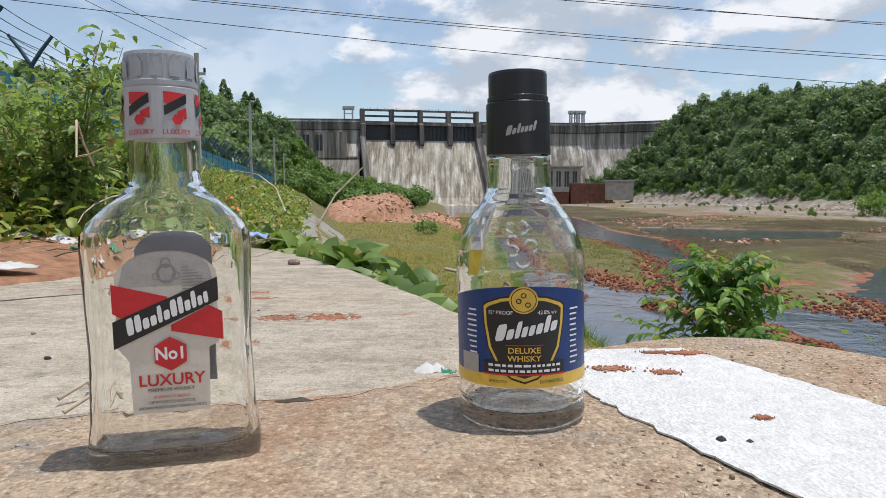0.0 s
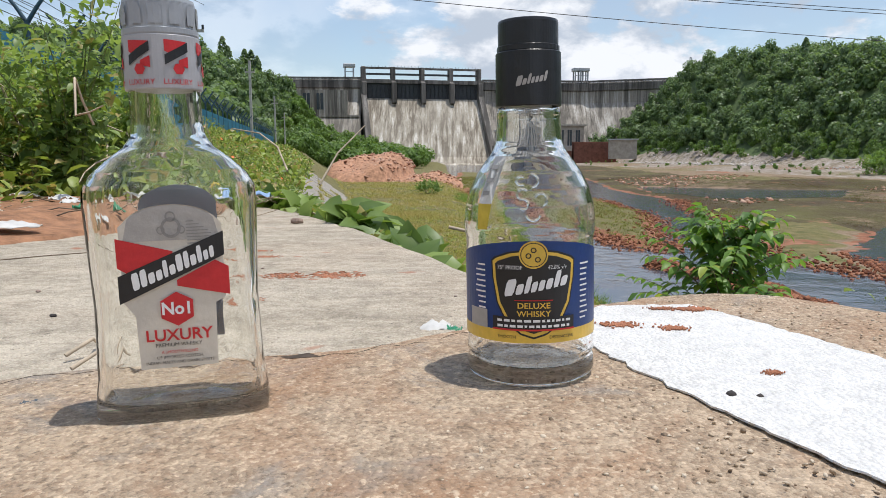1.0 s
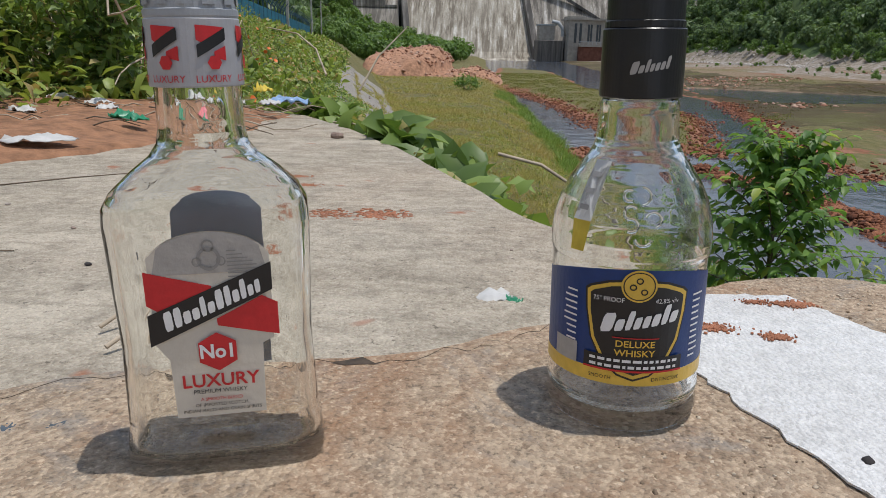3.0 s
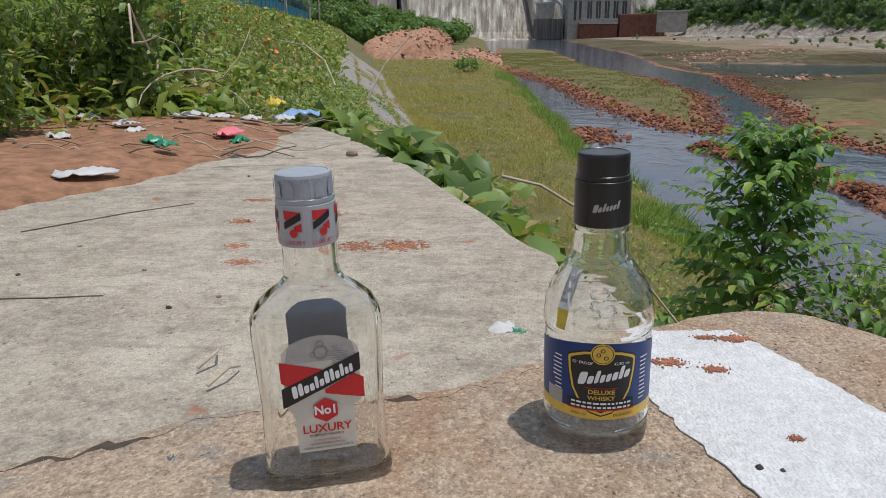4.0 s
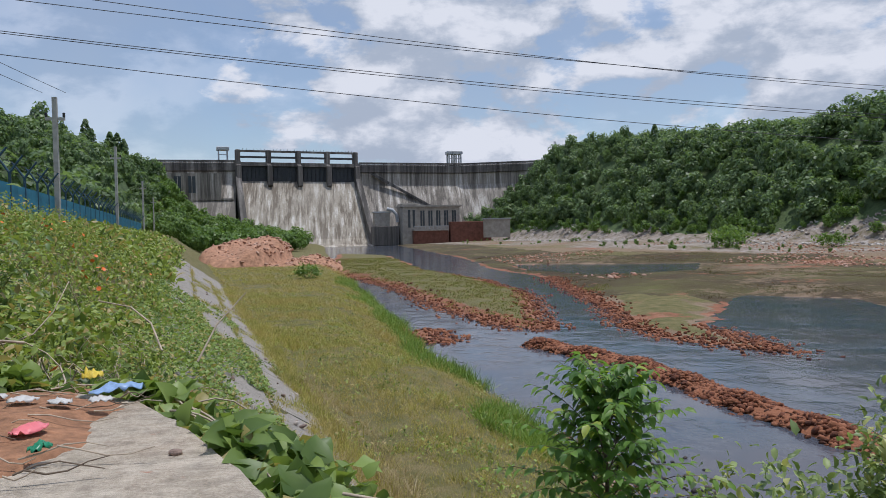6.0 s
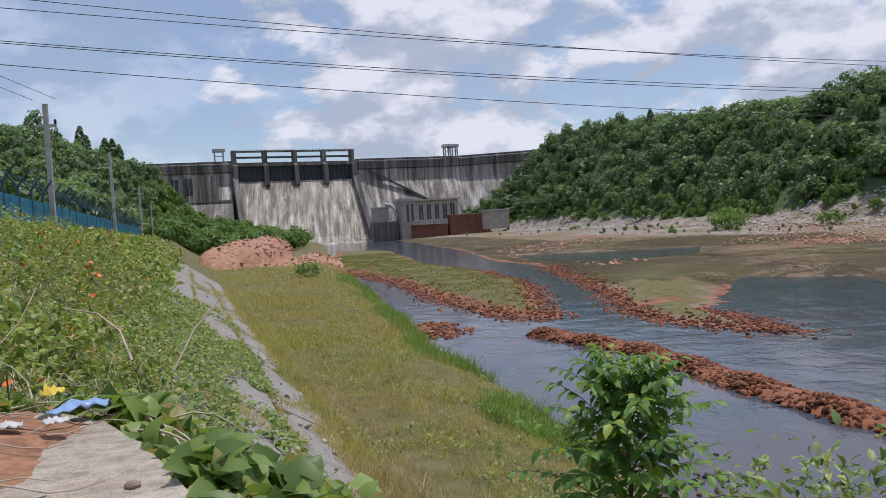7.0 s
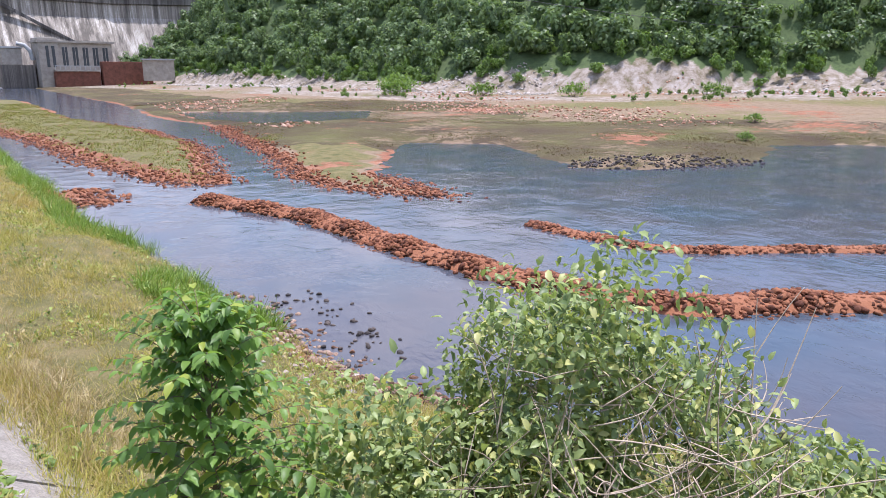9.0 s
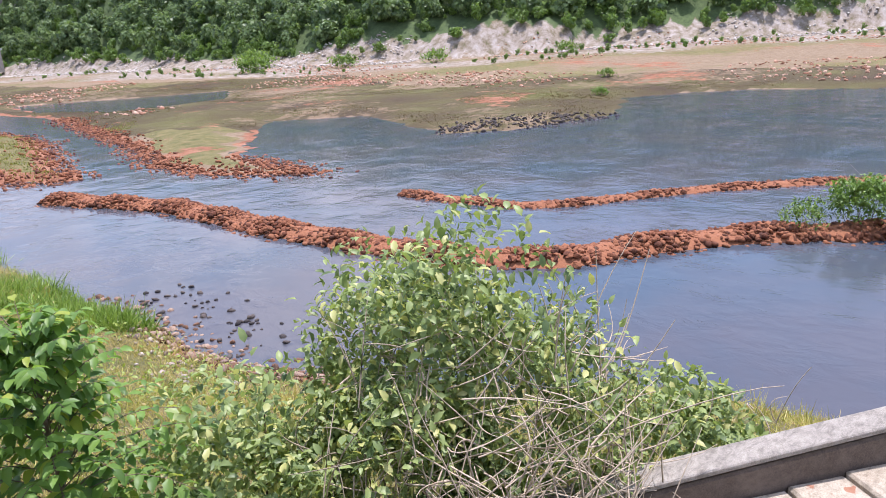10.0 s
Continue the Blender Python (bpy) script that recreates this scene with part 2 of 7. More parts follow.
MAT = dict(
    ground=ground_material(),
    water=water_material(),
    slab_back=concrete_material("weathered_concrete", (0.34, 0.285, 0.21), (0.50, 0.44, 0.355), (0.30, 0.205, 0.13), 0.05, 0.8, None, 0.33),
    slab_front=concrete_material("sandy_concrete", (0.36, 0.265, 0.18), (0.45, 0.35, 0.25), (0.33, 0.17, 0.085), 0.02, 1.2, (0.26, 0.24, 0.215)),
    slope=concrete_material("grey_slope_concrete", (0.24, 0.215, 0.185), (0.36, 0.33, 0.29), (0.13, 0.115, 0.08), 0.0, 1.0, None, 0.5),
    wall_brown=concrete_material("dark_brown_concrete", (0.10, 0.075, 0.058), (0.17, 0.135, 0.11), (0.07, 0.05, 0.035), 0.0, 0.6),
    joint_gap_dark=plain("joint_gap_dark", (0.075, 0.055, 0.04), 0.95, 0.4, 120.0),
    whitewash=concrete_material("whitewash", (0.60, 0.59, 0.575), (0.68, 0.67, 0.655), (0.52, 0.48, 0.44), 0.0, 0.10),
    spill=masonry_material("spillway_concrete", (0.36, 0.32, 0.26), (0.50, 0.45, 0.37), (0.15, 0.12, 0.09), (0.74, 0.71, 0.65)),
    dam=masonry_material("dam_masonry", (0.26, 0.235, 0.20), (0.42, 0.38, 0.33), (0.09, 0.08, 0.07), (0.66, 0.63, 0.58)),
    dam_dark=masonry_material("dark_dam_concrete", (0.11, 0.10, 0.095), (0.21, 0.195, 0.175), (0.06, 0.055, 0.05), (0.30, 0.28, 0.26)),
    gate=plain("gate_steel", (0.035, 0.04, 0.045), 0.6, 0.3, 0.8),
    house=plain("powerhouse_plaster", (0.36, 0.33, 0.29), 0.9, 0.25, 0.5),
    rust=plain("rust_wall", (0.16, 0.065, 0.045), 0.9, 0.35, 0.6),
    window=plain("dark_window", (0.045, 0.055, 0.065), 0.25, 0.2, 1.0),
    steel=plain("grey_steel", (0.40, 0.42, 0.44), 0.5, 0.15, 2.0),
    pole=plain("pole_concrete", (0.42, 0.41, 0.38), 0.9, 0.2, 3.0),
    wire=plain("wire_metal", (0.05, 0.05, 0.055), 0.5, 0.1),
    fence=plain("fence_blue_sheet", (0.035, 0.19, 0.28), 0.55, 0.25, 1.2),
    fence_post=plain("fence_post_blue", (0.02, 0.07, 0.11), 0.55, 0.25, 2.0),
    red_rock=rock_material("laterite_stone", (0.03, 0.012, 0.008), (0.15, 0.047, 0.02), (0.29, 0.115, 0.055)),
    heap_rock=rock_material("heap_stone", (0.16, 0.07, 0.04), (0.36, 0.18, 0.11), (0.52, 0.34, 0.25)),
    shore_rock=rock_material("shore_stone", (0.05, 0.03, 0.02), (0.17, 0.085, 0.05), (0.34, 0.24, 0.18)),
    grey_rock=rock_material("river_stone", (0.12, 0.09, 0.075), (0.28, 0.20, 0.16), (0.46, 0.40, 0.35)),
    pale_rock=rock_material("tipped_stone", (0.20, 0.16, 0.13), (0.38, 0.34, 0.30), (0.55, 0.51, 0.47)),
    dark_rock=rock_material("wet_stone", (0.025, 0.022, 0.022), (0.05, 0.042, 0.04), (0.10, 0.08, 0.07)),
    wood_leaf=leafy("wood_foliage", (0.055, 0.105, 0.055), (0.24, 0.35, 0.15), None, 0, 0.13, 0.5),
    hedge_leaf=leafy("scrub_foliage", (0.06, 0.125, 0.03), (0.22, 0.35, 0.085), None, 0, 0.22, 0.5),
    vine_leaf=leafy("vine_foliage", (0.06, 0.125, 0.03), (0.29, 0.40, 0.10), (0.44, 0.38, 0.14), 0.10, 5.0, 0.4),
    weed_leaf=leafy("weed_foliage", (0.055, 0.11, 0.027), (0.34, 0.43, 0.095), (0.50, 0.40, 0.18), 0.12, 2.4, 0.4),
    herb_leaf=leafy("herb_foliage", (0.10, 0.175, 0.055), (0.33, 0.45, 0.15), (0.46, 0.40, 0.17), 0.05, 3.0, 0.5),
    sapling_leaf=leafy("sapling_foliage", (0.06, 0.15, 0.035), (0.23, 0.39, 0.085), (0.42, 0.50, 0.09), 0.08, 3.0, 0.5),
    bush_leaf=leafy("bush_foliage", (0.075, 0.135, 0.05), (0.34, 0.43, 0.16), (0.55, 0.56, 0.22), 0.14, 6.0, 0.4),
    grass_leaf=leafy("grass_blades", (0.19, 0.22, 0.04), (0.54, 0.50, 0.14), (0.58, 0.46, 0.22), 0.22, 0.9, 0.4, (0.54, 0.41, 0.17)),
    reed_leaf=leafy("reed_blades", (0.09, 0.19, 0.03), (0.27, 0.39, 0.07), None, 0.0, 0.5, 0.35),
    bar_leaf=leafy("bar_grass_blades", (0.09, 0.12, 0.022), (0.28, 0.29, 0.06), (0.26, 0.15, 0.06), 0.12, 0.4, 0.35),
    marsh_leaf=leafy("marsh_blades", (0.055, 0.042, 0.015), (0.16, 0.115, 0.04), (0.18, 0.10, 0.045), 0.2, 0.12, 0.3, (0.15, 0.175, 0.04)),
    straw=leafy("dry_grass_blades", (0.30, 0.22, 0.10), (0.52, 0.42, 0.22), None, 0.0, 3.0, 0.2),
    bark=plain("bark", (0.16, 0.12, 0.085), 0.9, 0.35, 30.0),
    green_stem=plain("green_stem", (0.17, 0.20, 0.075), 0.7, 0.3, 30.0),
    twig=plain("dry_twig", (0.44, 0.36, 0.27), 0.9, 0.3, 30.0),
    petal=plain("orange_petal", (0.80, 0.16, 0.02), 0.5, 0.2, 60.0),
    soil=plain("red_soil", (0.30, 0.15, 0.08), 0.95, 0.4, 30.0, bump=0.8, dist=0.012),
    mud=plain("red_mud", (0.37, 0.155, 0.085), 0.95, 0.3, 60.0),
    heap_soil=plain("heap_earth", (0.40, 0.215, 0.13), 0.95, 0.4, 1.5, bump=0.8, dist=0.2),
    glass=glass_material("clear_glass", (0.99, 1.0, 0.99)),
    black_plastic=plain("black_cap", (0.012, 0.012, 0.014), 0.32, 0.2, 90.0),
    grey_plastic=plain("silver_grey_cap", (0.33, 0.35, 0.38), 0.38, 0.08, 90.0),
    sleeve=plain("silver_sleeve", (0.40, 0.40, 0.42), 0.4, 0.08, 90.0),
    ink_red=plain("red_print", (0.55, 0.02, 0.025), 0.45, 0.08, 200.0),
    ink_black=plain("black_print", (0.014, 0.014, 0.016), 0.4, 0.1, 200.0),
    ink_white=plain("white_print", (0.78, 0.78, 0.78), 0.45, 0.05, 200.0),
    ink_grey=plain("grey_print", (0.26, 0.25, 0.24), 0.5, 0.1, 200.0),
    cream=plain("cream_label", (0.62, 0.57, 0.49), 0.55, 0.05, 200.0),
    silver_label=plain("silver_label", (0.38, 0.36, 0.34), 0.4, 0.1, 200.0),
    blue_label=plain("royal_blue_label", (0.006, 0.038, 0.17), 0.4, 0.1, 200.0),
    gold=plain("gold_print", (0.72, 0.47, 0.07), 0.35, 0.12, 200.0),
    label_back=plain("label_back_paper", (0.30, 0.33, 0.42), 0.7, 0.05, 200.0),
    litter_white=plain("litter_plastic", (0.56, 0.55, 0.53), 0.5, 0.12, 60.0),
    litter_red=plain("litter_red_foil", (0.78, 0.20, 0.22), 0.4, 0.05, 60.0),
    litter_green=plain("green_foil", (0.02, 0.22, 0.11), 0.35, 0.2, 60.0),
    litter_blue=plain("blue_foil", (0.25, 0.38, 0.60), 0.35, 0.2, 60.0),
    grit=rock_material("grit_stone", (0.10, 0.07, 0.05), (0.36, 0.26, 0.17), (0.62, 0.52, 0.40)),
    flake=plain("dark_flake", (0.07, 0.09, 0.11), 0.6, 0.3, 200.0),
    yellow_leaf=plain("yellowed_leaf", (0.62, 0.46, 0.05), 0.6, 0.2, 60.0),
)

# ---- mesh helpers ----
rs = np.random.RandomState(7)


def mesh_object(name, verts, faces, mat, parent=None, smooth=False):
    """faces: an (n, k) array, or a list of tuples."""
    me = bpy.data.meshes.new(name)
    if isinstance(faces, np.ndarray):
        n, k = faces.shape
        me.vertices.add(len(verts))
        me.vertices.foreach_set("co", np.asarray(verts, dtype=np.float32).ravel())
        me.loops.add(n * k)
        me.loops.foreach_set("vertex_index", faces.astype(np.int32).ravel())
        me.polygons.add(n)
        me.polygons.foreach_set("loop_start", np.arange(0, n * k, k, dtype=np.int32))
        me.update(calc_edges=True)
    else:
        me.from_pydata([tuple(v) for v in verts], [], faces)
    me.materials.append(mat)
    if smooth:
        me.polygons.foreach_set("use_smooth", np.ones(len(me.polygons), dtype=bool))
    ob = new(name, me)
    if parent:
        ob.parent = parent
    return ob


def part(name, bm, mat, parent, label="", smooth=False, m=None):
    me = bpy.data.meshes.new(name)
    bm.to_mesh(me)
    bm.free()
    me.materials.append(mat)
    if smooth:
        me.polygons.foreach_set("use_smooth", np.ones(len(me.polygons), dtype=bool))
    ob = new(name, me)
    ob.parent = parent
    if m is not None:
        ob.matrix_basis = m
    return tagged(ob, label)


def thing(name, m, label, category, group="", kind=""):
    ob = new(name)
    ob.matrix_basis = m
    return tagged(ob, label, category, group, kind)


def box(x0, x1, y0, y1, z0, z1, bevel=0.0):
    bm = bmesh.new()
    bmesh.ops.create_cube(bm, size=1.0)
    for v in bm.verts:
        v.co = ((x0 + x1) / 2 + v.co.x * (x1 - x0), (y0 + y1) / 2 + v.co.y * (y1 - y0), (z0 + z1) / 2 + v.co.z * (z1 - z0))
    if bevel:
        bmesh.ops.bevel(bm, geom=bm.edges[:], offset=bevel, segments=1, affect="EDGES")
    return bm


def prism(poly, z0, z1, bevel=0.0, segments=2):
    """A flat outline (counter-clockwise) raised from z0 to z1."""
    bm = bmesh.new()
    lo = [bm.verts.new((x, y, z0)) for x, y in poly]
    hi = [bm.verts.new((x, y, z1)) for x, y in poly]
    bm.faces.new(lo[::-1])
    top = bm.faces.new(hi)
    for i in range(len(poly)):
        j = (i + 1) % len(poly)
        bm.faces.new((lo[i], lo[j], hi[j], hi[i]))
    if bevel:
        bmesh.ops.bevel(bm, geom=list(top.edges), offset=bevel, segments=segments, affect="EDGES")
    return bm


def side_prism(profile, x0, x1):
    """A profile in (y, z) drawn out along x."""
    bm = bmesh.new()
    a = [bm.verts.new((x0, y, z)) for y, z in profile]
    b = [bm.verts.new((x1, y, z)) for y, z in profile]
    bm.faces.new(a)
    bm.faces.new(b[::-1])
    for i in range(len(profile)):
        j = (i + 1) % len(profile)
        bm.faces.new((a[j], a[i], b[i], b[j]))
    bmesh.ops.recalc_face_normals(bm, faces=bm.faces)
    return bm


def tube_arrays(pts, r0, r1, n=5):
    pts = np.asarray(pts, dtype=float)
    k = len(pts)
    tang = np.gradient(pts, axis=0)
    tang /= np.linalg.norm(tang, axis=1)[:, None] + 1e-9
    ref = np.where(np.abs(tang[:, 2:3]) > 0.9, np.array([[1.0, 0, 0]]), np.array([[0, 0, 1.0]]))
    a = np.cross(tang, ref)
    a /= np.linalg.norm(a, axis=1)[:, None] + 1e-9
    b = np.cross(tang, a)
    ang = np.linspace(0, 2 * np.pi, n, endpoint=False)
    rad = np.linspace(r0, r1, k)[:, None, None]
    v = pts[:, None, :] + rad * (np.cos(ang)[None, :, None] * a[:, None, :] + np.sin(ang)[None, :, None] * b[:, None, :])
    i, j = np.meshgrid(np.arange(k - 1), np.arange(n), indexing="ij")
    q = np.stack([i * n + j, i * n + (j + 1) % n, (i + 1) * n + (j + 1) % n, (i + 1) * n + j], -1).reshape(-1, 4)
    return v.reshape(-1, 3), q


def join(arrays):
    vs, fs, o = [], [], 0
    for v, f in arrays:
        vs.append(v)
        fs.append(f + o)
        o += len(v)
    return np.concatenate(vs), np.concatenate(fs)


def euler_mats(rx, ry, rz):
    cx, sx, cy, sy, cz, sz = np.cos(rx), np.sin(rx), np.cos(ry), np.sin(ry), np.cos(rz), np.sin(rz)
    m = np.empty((len(rx), 3, 3))
    m[:, 0, 0], m[:, 0, 1], m[:, 0, 2] = cz * cy, cz * sy * sx - sz * cx, cz * sy * cx + sz * sx
    m[:, 1, 0], m[:, 1, 1], m[:, 1, 2] = sz * cy, sz * sy * sx + cz * cx, sz * sy * cx - cz * sx
    m[:, 2, 0], m[:, 2, 1], m[:, 2, 2] = -sy, cy * sx, cy * cx
    return m


def scatter(tv, tf, places, mats, scales):
    """Many copies of one small shape in one pair of arrays. scales: (n,) or (n, 3)."""
    scales = np.asarray(scales, dtype=float)
    if scales.ndim == 1:
        scales = scales[:, None] * np.ones((1, 3))
    v = np.einsum("nij,nkj->nki", mats, tv[None] * scales[:, None, :]) + np.asarray(places)[:, None, :]
    f = tf[None] + (np.arange(len(places)) * len(tv))[:, None, None]
    return v.reshape(-1, 3), f.reshape(-1, tf.shape[1])


def leaf_shape(kind="oval"):
    """A unit leaf along +x, folded a little on its midrib; quads."""
    w = {"oval": (0.0, 0.24, 0.20, 0.0), "heart": (0.0, 0.46, 0.30, 0.0), "lance": (0.0, 0.13, 0.11, 0.0)}[kind]
    xs = (0.0, 0.28, 0.66, 1.0)
    dz = (0.0, 0.05, 0.03, -0.09)
    v = []
    for x, ww, d in zip(xs, w, dz):
        v += [(x, -ww, d + ww * 0.35), (x, 0, d), (x, ww, d + ww * 0.35)]
    v = np.array(v)
    f = []
    for i in range(3):
        f += [(3 * i, 3 * i + 3, 3 * i + 4, 3 * i + 1), (3 * i + 1, 3 * i + 4, 3 * i + 5, 3 * i + 2)]
    return v, np.array(f)


def rand_mats(n, tilt=0.8, rnd=rs):
    return euler_mats(rnd.normal(0, tilt * 0.6, n), rnd.normal(0.15, tilt, n), rnd.uniform(0, 2 * np.pi, n))


def stone_shape(seed):
    r = np.random.RandomState(seed)
    bm = bmesh.new()
    bmesh.ops.create_icosphere(bm, subdivisions=1, radius=0.5)
    bm.verts.ensure_lookup_table()
    v = np.array([v.co[:] for v in bm.verts])
    f = np.array([[x.index for x in fc.verts] for fc in bm.faces])
    bm.free()
    v *= r.uniform(0.72, 1.18, (len(v), 1))
    v = np.clip(v, -0.42, 0.42)
    return v, f


STONES = [stone_shape(i) for i in range(6)]

# ---- the lie of the land ----
WATER = -6.0
ALONG, ACROSS = np.array((-0.184, 0.983)), np.array((0.983, 0.184))   # along the embankment, and towards the river


def emb(u, v, z=0.0):
    p = u * ALONG + v * ACROSS
    return Vector((p[0], p[1], z))


def inside(px, py, poly):
    """Signed distance to an outline, positive inside."""
    poly = np.asarray(poly, dtype=float)
    best, ins = np.full(px.shape, 1e9), np.zeros(px.shape, dtype=bool)
    for (ax, ay), (bx, by) in zip(poly, np.roll(poly, -1, axis=0)):
        ex, ey = bx - ax, by - ay
        t = np.clip(((px - ax) * ex + (py - ay) * ey) / (ex * ex + ey * ey), 0, 1)
        best = np.minimum(best, np.hypot(px - ax - t * ex, py - ay - t * ey))
        if ay != by:
            ins ^= ((ay > py) != (by > py)) & (px < ax + (py - ay) / (by - ay) * ex)
    return np.where(ins, best, -best)


def bumps(x, y, s, seed=0):
    """Cheap smooth noise, about -1 to 1."""
    r = np.random.RandomState(seed)
    out = np.zeros_like(x)
    for k in range(7):
        a, ph, f = r.uniform(0, 6.28), r.uniform(0, 6.28), s * r.uniform(0.6, 1.9)
        out += np.sin(f * (np.cos(a) * x + np.sin(a) * y) + ph + 1.3 * np.sin(0.7 * f * (np.sin(a) * x - np.cos(a) * y)))
    return out / 3.6


LEFT_BANK = [(-400, 900), (-2, 400), (-0.5, 238), (3.3, 88), (4.9, 47), (4.9, 36), (6.5, 26), (6.5, 20), (7.1, 16),
             (7.1, 13.4), (9.2, 9.6), (12.1, 5.9), (12.6, 3.8), (13.5, 0), (16, -60), (20, -400), (-900, -400)]
RIGHT_BANK = [(36, 420), (34, 280), (32, 163), (27, 116), (29, 92), (25.5, 72.5), (22.4, 55), (19.3, 44.4), (19.4, 38.6), (22.6, 32.0),
              (23.9, 41.7), (30.6, 51.6), (37.7, 60.2), (44.5, 53.9), (38.2, 37.3), (40.7, 33.4), (46.9, 32.7), (51.3, 31.4), (64.5, 37.6),
              (71, 35.5), (76.2, 30), (77.3, 18), (84, -40), (100, -400), (1500, -400), (1500, 900), (40, 900)]
BAR = [(3, 224), (17, 196), (15.9, 116), (19.6, 89), (19.5, 67), (16.6, 55.5), (14.4, 44.3), (12.4, 44), (10.2, 52.2), (9.1, 61), (7.3, 84.5), (2.2, 111), (0.1, 136)]
ISLET = [(5.0, 45.0), (6.8, 45.6), (7.2, 40.6), (5.4, 40.4)]
BACKWATER = [(33.8, 129), (43.7, 125), (54.8, 118), (65.7, 117), (51.7, 94), (35.8, 93.4), (31.3, 109)]
CLIFF = [(1500, 900), (140, 900), (62, 396), (74, 378), (87, 364), (91, 335), (101, 285), (107, 235), (110, 176), (122, 148), (134, 124), (152, 104), (176, 78), (205, 40), (235, -60), (300, -400), (1500, -400)]
# how high the wooded skyline stands over the horizon, by bearing (across over ahead)
SKY_B = (-2.0, -0.5, -0.41, -0.356, -0.337, -0.31, -0.28, -0.244, -0.222, -0.206, -0.183, -0.114, -0.05, 0.0, 0.17, 0.213, 0.271, 0.304, 0.346, 0.397, 0.508, 0.596, 0.70, 0.82, 1.0, 2.0, 9.0)
SKY_S = (0.17, 0.148, 0.150, 0.147, 0.136, 0.122, 0.116, 0.103, 0.094, 0.072, 0.056, 0.037, 0.02, 0.0, 0.03, 0.060, 0.086, 0.110, 0.122, 0.122, 0.123, 0.124, 0.128, 0.128, 0.14, 0.17, 0.17)


